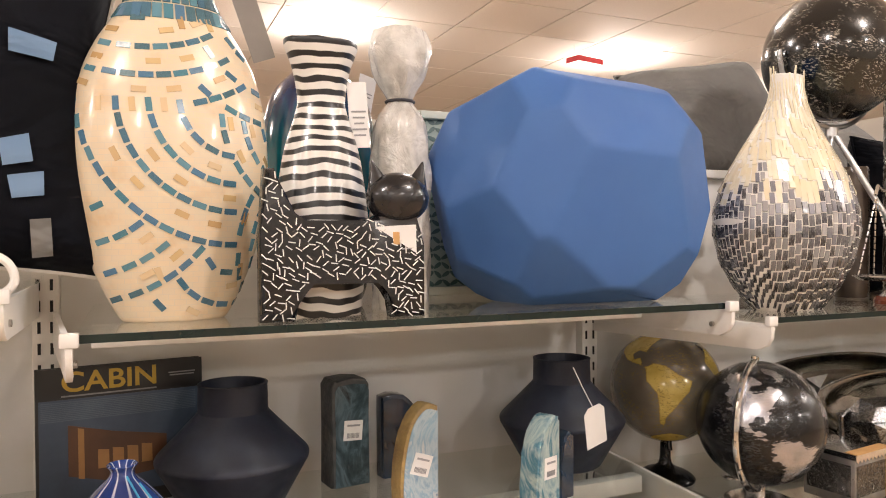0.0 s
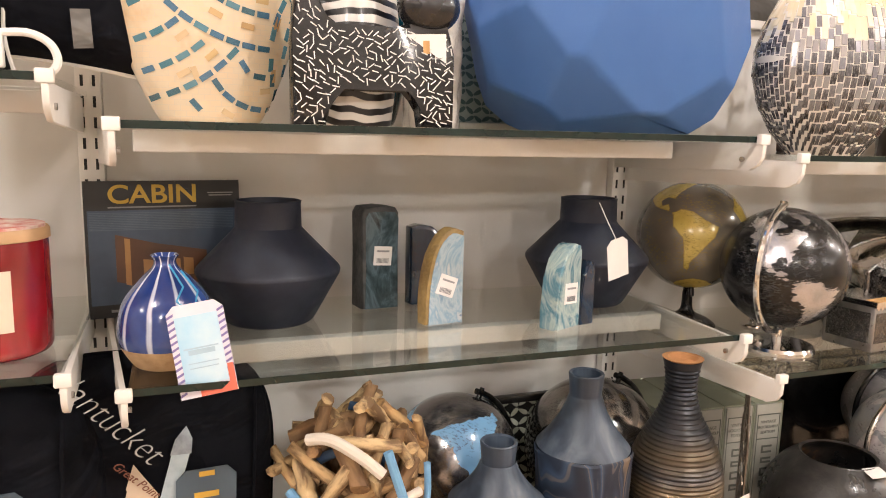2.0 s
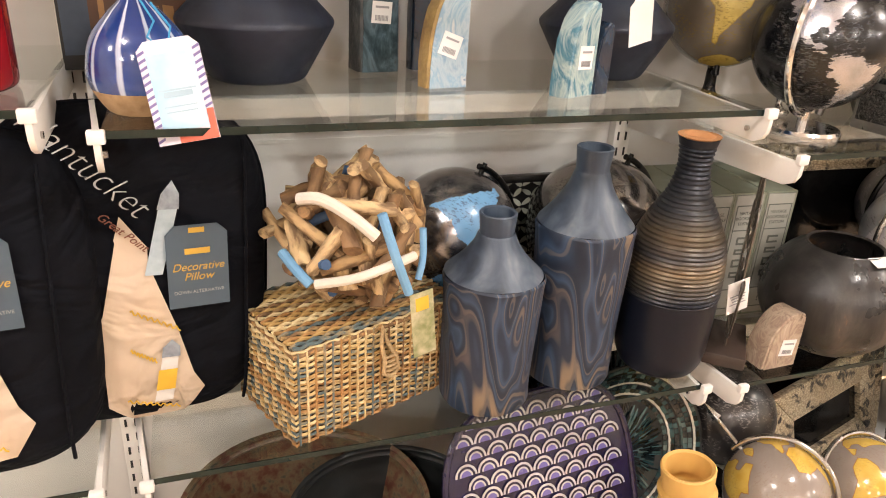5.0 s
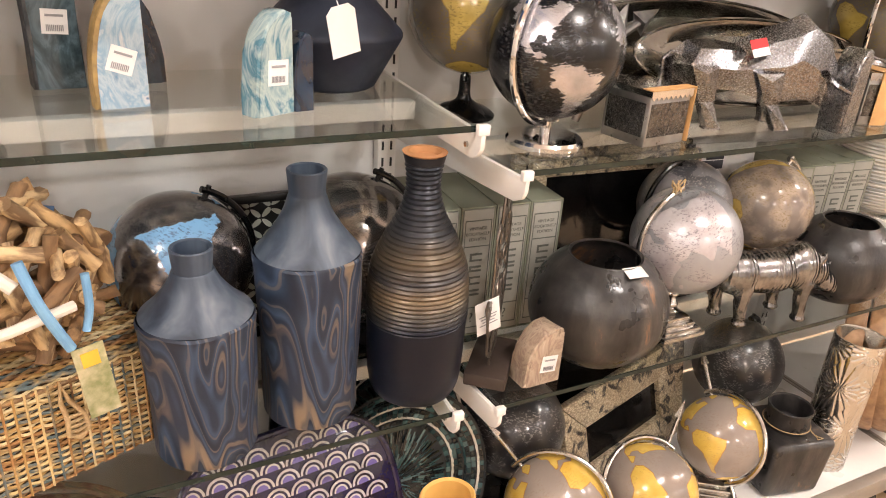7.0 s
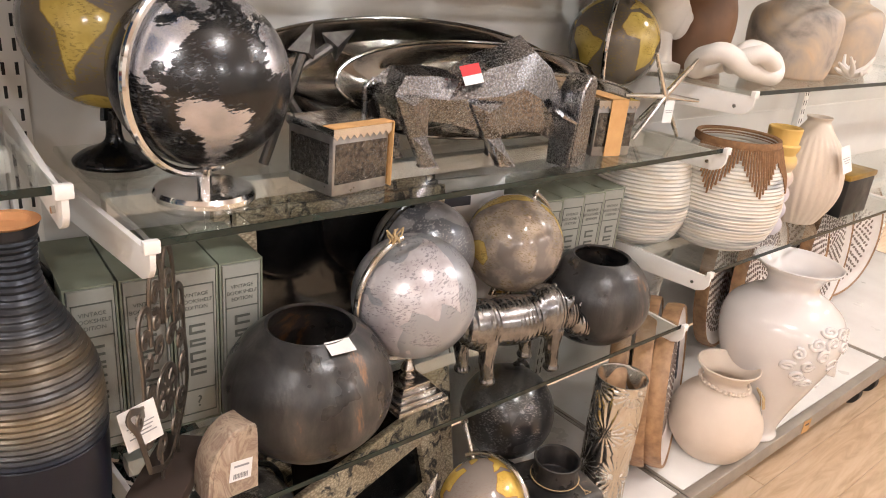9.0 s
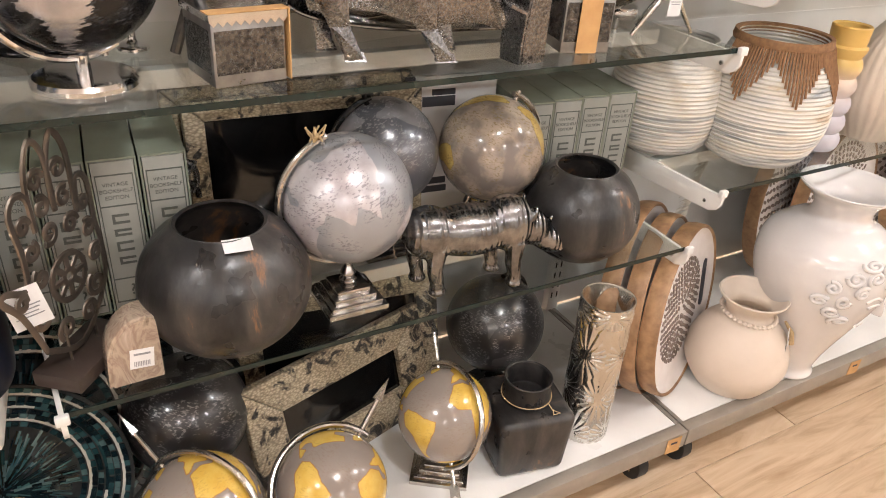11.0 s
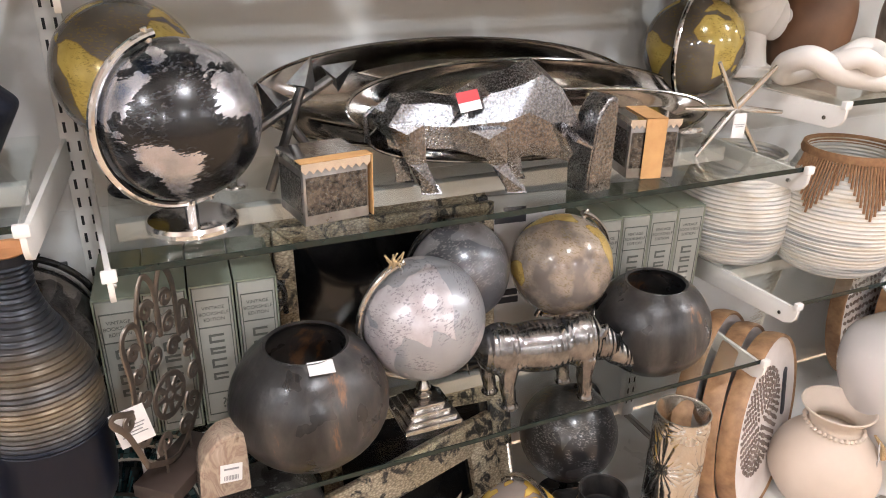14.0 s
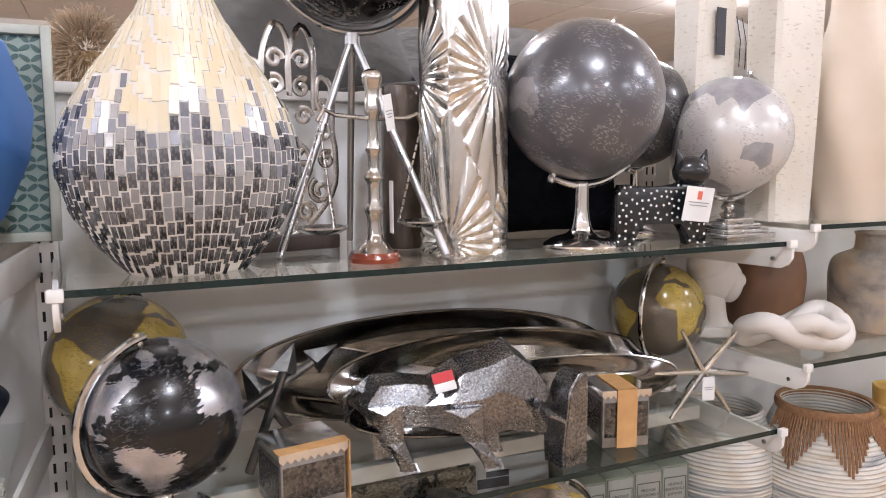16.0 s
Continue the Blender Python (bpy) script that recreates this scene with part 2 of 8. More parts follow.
# ---- the room ----
def build_room():
    fl = Mat("floor_wood", 0.42)
    long = fl.stretch(2.0, 14.0, 1.0)
    fl.base(fl.ramp(fl.noise(1.6, 7, 0.6, 1.2, co=long), [(0.30, (0.40, 0.27, 0.155)), (0.5, (0.57, 0.42, 0.275)), (0.70, (0.66, 0.52, 0.365))]))
    fl.bump(fl.noise(60, 3, co=long), 0.06)
    seam = plain("floor_seam", (0.44, 0.33, 0.22), rough=0.7, bump=0)
    floor = solo("floor", box(-6, -6, -0.10, 9, 9, -0.004), seam, Matrix(), "pale oak vinyl plank floor with fine seams", "floor", kind="structure")
    plank = to_mesh("plank", box(-0.6085, -0.0745, -0.006, 0.6085, 0.0745, 0.0, 0.0008, seg=1), fl.m)
    rng = random.Random(4)
    rest = bmesh.new()
    for j in range(-26, 22):
        y = j * 0.15 + 0.03
        for i in range(-5, 8):
            x = i * 1.22 + (j * 0.37 % 1.22)
            if 0.6 < x < 5.2 and -1.3 < y < 1.2:
                p = new("plank", plank)
                p.parent = floor
                p.location = (x, y, 0)
            elif -5.9 < x < 8.9:
                box(x - 0.6085, y - 0.0745, -0.006, x + 0.6085, y + 0.0745, 0, bm=rest)
    tagged(part("far_planks", rest, fl.m, floor), kind="stuff")
    wall = plain("wall_paint", (0.62, 0.57, 0.50), (0.56, 0.51, 0.45), 0.8, scale=2, bump=0.1)
    for n, b in (("wall_north", (-6, 8.9, 0, 9, 9.05, CEILING)), ("wall_south", (-6, -6.05, 0, 9, -5.9, CEILING)),
                 ("wall_west", (-6.15, -6, 0, -6, 9, CEILING)), ("wall_east", (9, -6, 0, 9.15, 9, CEILING))):
        solo(n, box(*b), wall, Matrix(), "plain painted shop wall", "wall", kind="structure")
    tile = Mat("ceiling_tile", 0.85)
    tile.base(tile.ramp(tile.noise(90, 4), [(0.3, (0.58, 0.50, 0.43)), (0.6, (0.66, 0.58, 0.50))]))
    tile.bump(tile.noise(160, 3), 0.25)
    bm = bmesh.new()
    for i in range(-10, 15):
        for j in range(-10, 15):
            box(i * 0.61 + 0.006, j * 0.61 + 0.006, CEILING, i * 0.61 + 0.604, j * 0.61 + 0.604, CEILING + 0.02, bm=bm)
    box(-6.1, -6.1, CEILING + 0.012, 9.1, 9.1, CEILING + 0.08, bm=bm)
    solo("ceiling", bm, tile.m, Matrix(), "suspended ceiling of beige acoustic tiles", "ceiling", kind="structure")
    # recessed ceiling lamps
    glow = Mat("lamp_glow")
    glow.b.inputs["Emission Color"].default_value = rgba(LAMP_COLOUR)
    glow.b.inputs["Emission Strength"].default_value = 14.0
    for x, y in LAMPS:
        lamp = thing("ceiling_light", x, y, CEILING, "round recessed white ceiling downlight, switched on", "ceiling light", "ceiling downlights")
        part("trim_ring", lathe([(0.085, 0.004), (0.085, -0.012), (0.115, -0.008), (0.115, 0.002), (0.085, 0.004)], 40), WHITE_METAL, lamp)
        part("diffuser", lathe(smooth([(0, -0.05), (0.05, -0.046), (0.08, -0.025), (0.084, -0.004)]) + [(0.084, 0.003), (0, 0.003)], 40), glow.m, lamp, "glowing diffuser")
        li = bpy.data.lights.new("downlight", "POINT")
        li.shadow_soft_size, li.energy, li.color = 0.07, LAMP_POWER, LAMP_COLOUR
        lo = new("downlight", li)
        lo.location = (x, y, CEILING - 0.16)


build_room()
sg = thing("ceiling_sign", 3.62, 5.0, CEILING - 0.10, "red angled shop sign hanging from the ceiling", "sign")
part("panel", slab([(-0.17, -0.05), (-0.06, -0.012), (0.17, -0.03), (0.17, 0.012), (-0.06, 0.03), (-0.17, -0.008)], -0.006, 0.006), plain("sign_red", (0.45, 0.02, 0.02), rough=0.5, bump=0.02), sg)
for wx in (-0.10, 0.12):
    part("hanging_wire", tube([(wx, 0, 0.0), (wx, 0, 0.105)], 0.002, 6), NICKEL, sg)

# ---- the display unit ----
UP = [-0.72, 0.192, 1.160, 2.380, 3.60, 4.82]
TIPS = [(-0.66, 0.195), (0.254, 1.119), (1.197, 2.343), (2.400, 3.555), (3.62, 4.77)]
TOP = 1.60
FRONT, BACK = 0.955, 1.380
DECK = 0.17


def build_bay(i, x0, x1):
    bay = thing("gondola_bay", (x0 + x1) / 2, BACK, 0, "off-white steel shop gondola bay with slotted uprights", "shop fitting", "gondola bays")
    c = (x0 + x1) / 2
    a, b = x0 - c, x1 - c
    part("back_panel", box(a + 0.019, 0.008, DECK, b - 0.019, 0.03, TOP, 0.001), PANEL, bay, "smooth grey-white back panel")
    part("panel_seam", box(a + 0.02, 0.006, 0.93, b - 0.02, 0.0079, 0.936), PANEL, bay)
    part("cap_rail", box(a, -0.012, TOP, b, 0.16, TOP + 0.018, 0.003), WHITE_METAL, bay)
    part("deck_panel", box(a + 0.012, -0.500, DECK - 0.014, b - 0.012, 0.0, DECK, 0.001), DECK_WHITE, bay, "white laminate base deck")
    fr = bmesh.new()
    box(a + 0.002, -0.530, DECK - 0.045, b - 0.002, -0.501, DECK + 0.001, 0.002, bm=fr)
    box(a + 0.002, -0.501, DECK - 0.045, a + 0.011, 0.0, DECK + 0.001, bm=fr)
    box(b - 0.011, -0.501, DECK - 0.045, b - 0.002, 0.0, DECK + 0.001, bm=fr)
    part("deck_frame", fr, DECK_TRIM, bay, "brushed taupe metal deck edge")
    for sx in (a + 0.07, b - 0.07):
        for sy in (-0.455, -0.06):
            wh = part("castor", tube([(sx - 0.014, sy, 0.042), (sx + 0.014, sy, 0.042)], 0.042, 20), RUBBER, bay, "black rubber castor wheel")
            fk = bmesh.new()
            box(sx - 0.022, sy - 0.02, 0.03, sx - 0.018, sy + 0.02, DECK - 0.045, bm=fk)
            box(sx + 0.018, sy - 0.02, 0.03, sx + 0.022, sy + 0.02, DECK - 0.045, bm=fk)
            box(sx - 0.022, sy - 0.02, 0.09, sx + 0.022, sy + 0.02, DECK - 0.045, bm=fk)
            part("fork", fk, NICKEL, wh, "steel castor fork")


def build_upright(x):
    up = thing("upright", x, BACK, 0, "white slotted steel shelf upright", "shop fitting", "slotted uprights")
    part("post", box(-0.018, -0.012, 0.0, 0.018, 0.03, TOP, 0.0015), WHITE_METAL, up)
    bm = bmesh.new()
    for k in range(46):
        for sx in (-0.0085, 0.0085):
            z = 0.21 + k * 0.032
            box(sx - 0.0022, -0.0124, z, sx + 0.0022, -0.0118, z + 0.017, bm=bm)
    tagged(part("slot_row", bm, SLOT, up, "dark punched slots"), kind="stuff")


def build_shelf(x0, x1, z, tips):
    """A glass pane on two brackets, with a white rail beneath; z is the glass's upper face."""
    sh = thing("glass_shelf", (x0 + x1) / 2, BACK, z, "clear glass shelf on white metal brackets", "shelf", "glass shelves")
    mid, c = (x0 + x1) / 2, (x1 - x0) / 2
    g = 0.009
    yf, yb = FRONT - BACK, -0.016
    l, r = tips[0] - mid + 0.004, tips[1] - mid - 0.004
    part("pane", box(l, yf + 0.0015, -g, r, yb, 0.0), GLASS, sh, "clear glass pane")
    part("polished_edge", box(l, yf, -g, r, yf + 0.0014, -0.0003), GLASS_EDGE, sh, "dark green polished glass edge")
    part("rail", box(l + 0.006, yf + 0.185, -g - 0.030, r - 0.006, yf + 0.210, -g - 0.002, 0.002), WHITE_METAL, sh, "white support rail")
    for s in (-1, 1):
        # a tapering plate that hooks into the upright, with a raised nose
        xs = (tips[0] if s < 0 else tips[1]) - mid
        back = s * (c - 0.012) - xs
        out = [(yf - 0.010, -0.014), (yf - 0.009, -0.030), (yf - 0.001, -0.042), (yf + 0.016, -0.050), (0.0, -0.064), (0.0, -g - 0.001), (yf + 0.012, -g - 0.001), (yf - 0.001, -g - 0.001),
               (yf - 0.001, 0.002), (yf - 0.008, 0.001)]
        bm = slab(out, -0.0035, 0.0035, bevel=0.0008)
        bmesh.ops.rotate(bm, verts=bm.verts, cent=(0, 0, 0), matrix=Matrix.Rotation(radians(90), 3, "Z"))
        for v in bm.verts:
            v.co.x += xs + back * max(0.0, (v.co.y - yf) / -yf)
        br = part("bracket", bm, WHITE_METAL, sh, "white steel shelf bracket")
        part("end_cap", box(xs - 0.009, yf - 0.012, -0.012, xs + 0.009, yf - 0.0015, 0.003, 0.002), WHITE_METAL, br)
        part("bolt", tube([(xs - 0.0052, yf + 0.03, -0.034), (xs + 0.0052, yf + 0.03, -0.034)], 0.004, 10), NICKEL, br)


for i in range(5):
    build_bay(i, UP[i], UP[i + 1])
for x in UP:
    build_upright(x)
Z = {"b0s1": 1.418, "b0s2": 1.098, "b0s3": 0.612, "b1s1": 1.372, "b1s2": 1.074, "b1s3": 0.612, "b2s1": 1.346, "b2s2": 1.003, "b2s3": 0.600,
     "b3s1": 1.372, "b3s2": 1.115, "b3s3": 0.716, "b4s1": 1.372, "b4s2": 1.115, "b4s3": 0.716}
for key, z in Z.items():
    i = int(key[1])
    build_shelf(UP[i], UP[i + 1], z, TIPS[i])

# ---- globes ----
# rough outlines of the continents, as (longitude, latitude)
SOUTH_AMERICA = [(-80, 8), (-72, 12), (-60, 8), (-50, 0), (-36, -6), (-39, -16), (-48, -26), (-57, -36), (-66, -44), (-69, -54), (-74, -50), (-71, -30), (-71, -18), (-81, -5)]
NORTH_AMERICA = [(-165, 66), (-150, 71), (-120, 70), (-95, 72), (-80, 66), (-92, 58), (-80, 53), (-64, 58), (-55, 51), (-66, 44), (-76, 35), (-81, 26), (-90, 30), (-97, 26), (-95, 18), (-87, 20), (-84, 10), (-80, 8), (-94, 15), (-106, 22), (-114, 30), (-124, 42), (-130, 54), (-150, 60)]
AFRICA = [(-17, 15), (-6, 35), (10, 37), (20, 31), (33, 31), (43, 12), (51, 11), (40, -4), (40, -16), (33, -27), (20, -35), (13, -20), (9, 3), (-8, 5)]
EURASIA = [(-9, 38), (-2, 48), (8, 54), (6, 62), (25, 71), (60, 69), (100, 77), (140, 72), (178, 67), (160, 60), (140, 52), (128, 38), (120, 30), (108, 16), (103, 2), (98, 14), (90, 22), (80, 8), (73, 18), (60, 25), (57, 18), (45, 13), (36, 30), (28, 37), (20, 38), (10, 44), (0, 40)]
AUSTRALIA = [(114, -22), (131, -12), (142, -11), (153, -27), (147, -38), (131, -32), (116, -35)]
GREENLAND = [(-50, 82), (-22, 80), (-22, 70), (-44, 60), (-54, 70)]
MADAGASCAR = [(44, -16), (50, -15), (47, -25), (43, -22)]
ANTARCTICA = [(-180, -74), (-60, -66), (0, -70), (90, -66), (180, -74), (180, -90), (-180, -90)]
LANDS = [SOUTH_AMERICA, NORTH_AMERICA, AFRICA, EURASIA, AUSTRALIA, GREENLAND, MADAGASCAR, ANTARCTICA]


def land_field(lon, lat):
    """Signed degrees into land for arrays of longitude and latitude."""
    best = np.full(lon.shape, -30.0)
    for poly in LANDS:
        p = np.array(poly, float)
        q = np.roll(p, -1, 0)
        inside = np.zeros(lon.shape, bool)
        d = np.full(lon.shape, 60.0)
        k = np.cos(np.radians(lat))
        for (x0, y0), (x1, y1) in zip(p, q):
            cross = ((y0 > lat) != (y1 > lat)) & (lon < (x1 - x0) * (lat - y0) / ((y1 - y0) or 1e-9) + x0)
            inside ^= cross
            dx, dy = (x1 - x0) * k, np.full(lon.shape, y1 - y0)
            ux, uy = (lon - x0) * k, lat - y0
            t = np.clip((ux * dx + uy * dy) / (dx * dx + dy * dy + 1e-9), 0, 1)
            d = np.minimum(d, np.hypot(ux - t * dx, uy - t * dy))
        best = np.maximum(best, np.where(inside, d, -d))
    return np.clip(best, -30, 30)


def globe_ball(r, turn, material):
    """A sphere whose 'land' attribute holds the coastline."""
    n, k = 128, 64
    bm = lathe([(r * math.cos(radians(-90 + 180 * i / k)) if 0 < i < k else 0, r * math.sin(radians(-90 + 180 * i / k))) for i in range(k + 1)], n)
    me = to_mesh("ball", bm, material, 80)
    co = np.array([v.co for v in me.vertices])
    lon = (np.degrees(np.arctan2(co[:, 1], co[:, 0])) + turn + 180) % 360 - 180
    lat = np.degrees(np.arcsin(np.clip(co[:, 2] / r, -1, 1)))
    at = me.attributes.new("land", "FLOAT", "POINT")
    at.data.foreach_set("value", (land_field(lon, lat) / 60 + 0.5).astype(np.float32))
    return me


def globe_mat(name, sea, sea2, land, land2, rough=0.16, sea_metal=0.0, land_metal=0.0, edge=None, mottle=6.0, spread=0.12, print_col=None, coat=0.6, ragged=0.035, shrink=0.0, ink_mix=0.6, streak=1.0):
    m = Mat(name, rough, 0.0, coat)
    att = m.nt.nodes.new("ShaderNodeAttribute")
    att.attribute_name = "land"
    f = m.math("ADD", att.outputs["Fac"], m.math("MULTIPLY", m.math("SUBTRACT", m.noise(42, 6, 0.65, co=m.stretch(1, 1, streak)), 0.5), ragged * 2))
    f = m.math("SUBTRACT", f, shrink)
    mask = m.ramp(f, [(0.497, (0, 0, 0)), (0.503, (1, 1, 1))])
    seac = m.ramp(m.noise(mottle, 5), [(0.5 - spread, sea2), (0.5 + spread, sea)])
    # faint lettering and a graticule
    ink = print_col or tuple(c * 0.35 for c in land)
    fine = m.ramp(m.noise(1.0, 3, 0.6, co=m.stretch(150, 150, 420)), [(0.55, (0, 0, 0)), (0.575, (1, 1, 1))])
    patch = m.ramp(m.noise(24, 3), [(0.47, (0, 0, 0)), (0.54, (1, 1, 1))])
    text = m.math("MULTIPLY", m.math("MULTIPLY", fine, patch), ink_mix)
    landc = m.ramp(m.noise(30, 5), [(0.35, land2), (0.62, land)])
    col = m.mix(mask, seac, landc)
    if edge:
        rim = m.ramp(f, [(0.488, (0, 0, 0)), (0.499, (1, 1, 1)), (0.512, (0, 0, 0))])
        col = m.mix(rim, col, edge)
    col = m.mix(text, col, ink)
    m.base(col)
    if sea_metal or land_metal:
        m.link(m.ramp(f, [(0.497, (sea_metal,) * 3), (0.503, (land_metal,) * 3)]), "Metallic")
    m.bump(m.math("ADD", mask, m.math("MULTIPLY", m.noise(300, 3), 0.2)), 0.10, 0.0006)
    return m.m


G_GOLD = globe_mat("globe_taupe_gold", (0.31, 0.265, 0.23), (0.23, 0.19, 0.16), (0.66, 0.46, 0.10), (0.58, 0.37, 0.055), edge=(0.36, 0.16, 0.04), spread=0.2, print_col=(0.20, 0.12, 0.05), shrink=-0.004, ink_mix=0.22)
G_BROWN = globe_mat("globe_bronze_gold", (0.150, 0.125, 0.092), (0.085, 0.072, 0.054), (0.50, 0.37, 0.085), (0.36, 0.26, 0.05), edge=(0.30, 0.20, 0.04), spread=0.2)
G_BLACK = globe_mat("globe_black_silver", (0.003, 0.003, 0.004), (0.005, 0.005, 0.006), (0.60, 0.60, 0.64), (0.42, 0.42, 0.46), rough=0.26, land_metal=0.85, print_col=(0.55, 0.56, 0.58), ragged=0.22, shrink=0.012, ink_mix=0.07, coat=0.2, streak=4.5)
G_SILVER = globe_mat("globe_silver_map", (0.36, 0.37, 0.39), (0.30, 0.31, 0.33), (0.56, 0.54, 0.55), (0.42, 0.38, 0.39), rough=0.3, sea_metal=0.35, land_metal=0.25, print_col=(0.12, 0.10, 0.12), coat=0.4)
G_GREY = globe_mat("globe_pewter", (0.13, 0.13, 0.145), (0.09, 0.09, 0.10), (0.24, 0.23, 0.24), (0.17, 0.165, 0.17), rough=0.28, sea_metal=0.3, print_col=(0.36, 0.35, 0.35))
G_DARK = globe_mat("globe_graphite", (0.022, 0.021, 0.022), (0.014, 0.013, 0.014), (0.075, 0.072, 0.07), (0.045, 0.043, 0.041), rough=0.3, print_col=(0.25, 0.24, 0.23))
G_BEIGE = globe_mat("globe_aged_beige", (0.40, 0.32, 0.25), (0.20, 0.165, 0.14), (0.58, 0.42, 0.13), (0.48, 0.31, 0.08), edge=(0.33, 0.22, 0.05), spread=0.10, mottle=22)
G_BLUE = globe_mat("globe_sky_blue", (0.16, 0.36, 0.62), (0.20, 0.42, 0.68), (0.24, 0.23, 0.24), (0.36, 0.35, 0.37), rough=0.2, land_metal=0.9, print_col=(0.06, 0.06, 0.10), ragged=0.12, shrink=-0.12)
G_WHITE = globe_mat("globe_white_grey", (0.66, 0.64, 0.62), (0.60, 0.58, 0.56), (0.24, 0.24, 0.26), (0.38, 0.37, 0.38), rough=0.3, sea_metal=0.2, print_col=(0.30, 0.30, 0.30), ragged=0.07)
G_JET = globe_mat("globe_jet", (0.006, 0.006, 0.006), (0.010, 0.010, 0.010), (0.020, 0.019, 0.018), (0.012, 0.012, 0.012), rough=0.15, print_col=(0.40, 0.36, 0.30), ragged=0.05)
BLACKENED = plain("black_gunmetal", (0.05, 0.05, 0.05), (0.03, 0.03, 0.03), 0.25, 0.9, bump=0.05)
G_CLOUD = globe_mat("globe_smoky_silver", (0.10, 0.095, 0.09), (0.36, 0.34, 0.33), (0.05, 0.045, 0.045), (0.18, 0.165, 0.16), rough=0.16, sea_metal=0.9, land_metal=0.8, mottle=9, spread=0.06)


def globe(x, y, z, r, cz, ball, label, turn=-35.0, tilt=20.0, base="steps", metal=None, ring=0.0, ring_span=(-100, 100), base_w=0.11, spike=False, flip=1, arm_r=0.0054):
    """A desk globe: z is the shelf, cz the height of the ball's middle over it, turn the longitude that faces the aisle."""
    metal = metal or NICKEL
    g = thing("desk_globe", x, y, z, label, "globe", "desk globes", rz=ring)
    b = new("ball", globe_ball(r, turn + 105 + ring, ball))
    b.parent = g
    b.matrix_basis = pose(0, 0, cz, 0, tilt * flip, 0)
    # the meridian arm, in the xz plane
    pts = arc(r + 0.009, ring_span[0] + 90, ring_span[1] + 90, 40)
    rot = Matrix.Rotation(radians(tilt * flip), 3, "Y")
    pts = [tuple(rot @ Vector(p) + Vector((0, 0, cz))) for p in pts]
    part("meridian_arm", tube(pts, arm_r, 10), metal, g, "polished metal meridian arm")
    ax = rot @ Vector((0, 0, 1))
    c = Vector((0, 0, cz))
    part("pole_pin", tube([c + ax * (r - 0.002), c + ax * (r + (0.055 if spike else 0.018))], 0.005, 10, r_end=0.0015 if spike else 0.004), metal, g)
    part("pole_pin", tube([c - ax * (r - 0.002), c - ax * (r + 0.016)], 0.005, 10), metal, g)
    foot = cz - r - 0.006
    h = base_w / 2
    if base == "steps":
        for k, (w, z0, z1) in enumerate(((h, 0, 0.010), (h * 0.86, 0.010, 0.017), (h * 0.70, 0.017, 0.026), (h * 0.55, 0.026, 0.036))):
            part("plinth_step", box(-w, -w, z0, w, w, z1, 0.0018), metal, g)
        part("stem", lathe(smooth([(0.010, 0.035), (0.015, 0.042), (0.007, 0.048), (0.013, 0.055), (0.006, (0.06 + foot) / 2), (0.010, foot - 0.006), (0.006, foot + 0.001)]), 24), metal, g)
    elif base == "disc":
        part("base_plate", lathe([(0, 0), (h, 0), (h, 0.006), (h * 0.94, 0.011), (0, 0.012)], 56), metal, g, "round polished base")
        part("stem", lathe([(0.009, 0.011), (0.009, foot), (0.005, foot + 0.003)], 24), metal, g)
    elif base == "bell":
        part("base_plate", lathe(smooth([(h, 0), (h, 0.006), (h * 0.75, 0.016), (h * 0.34, 0.026), (h * 0.20, foot * 0.55), (h * 0.17, foot), (0.004, foot + 0.002)]), 48), metal, g, "flared polished base")
    elif base == "ring":
        part("base_plate", lathe(smooth([(h, 0), (h, 0.008), (h * 0.8, 0.018), (h * 0.3, 0.022), (0.010, 0.03), (0.008, foot)]), 40), metal, g)
    return g


def twine_knot(parent, p):
    """A few loops of raffia tied at p."""
    bm = bmesh.new()
    rng = random.Random(3)
    for k in range(6):
        a = rng.uniform(0, 6.28)
        q = [(p[0] + 0.016 * s * math.cos(a) + rng.uniform(-.003, .003), p[1] - 0.004 * math.sin(3 * s), p[2] + 0.022 * (abs(s) - 0.4) * (1 if k % 2 else -0.8)) for s in (-1, -0.5, 0, 0.5, 1)]
        tube(q, 0.0016, 6, bm)
    part("raffia_tie", bm, TWINE, parent, "knotted raffia tie")


# bay two, top shelf
globe(1.968, 1.05, Z["b2s1"], 0.129, 0.240, G_GREY, "large pewter grey desk globe on a flared chrome stand", -160, 25, "bell", CHROME, 0, (178, 362), 0.125)
globe(2.20, 1.20, Z["b2s1"], 0.105, 0.235, G_DARK, "dark graphite desk globe on a chrome stand", -160, 20, "bell", CHROME, 30, (178, 362), 0.10)
globe(2.314, 1.07, Z["b2s1"], 0.108, 0.188, G_WHITE, "white and grey desk globe on a nickel stand", 128, 20, "steps", NICKEL, 0, (178, 362), 0.12)
# bay two, second shelf
globe(1.257, 1.258, Z["b2s2"], 0.105, 0.180, G_BROWN, "bronze desk globe with mustard gold continents", -38, 22, "bell", BLACKENED, 60, (-170, 10), 0.11)
globe(1.308, 1.075, Z["b2s2"], 0.105, 0.146, G_BLACK, "glossy black and silver desk globe on a chrome disc", -58, -15, "disc", CHROME, 25, (-5, 190), 0.125, arm_r=0.0058)
globe(2.318, 1.255, Z["b2s2"], 0.100, 0.168, G_BROWN, "small bronze and gold desk globe", 15, 10, "disc", CHROME, 30, (-5, 190), 0.09)
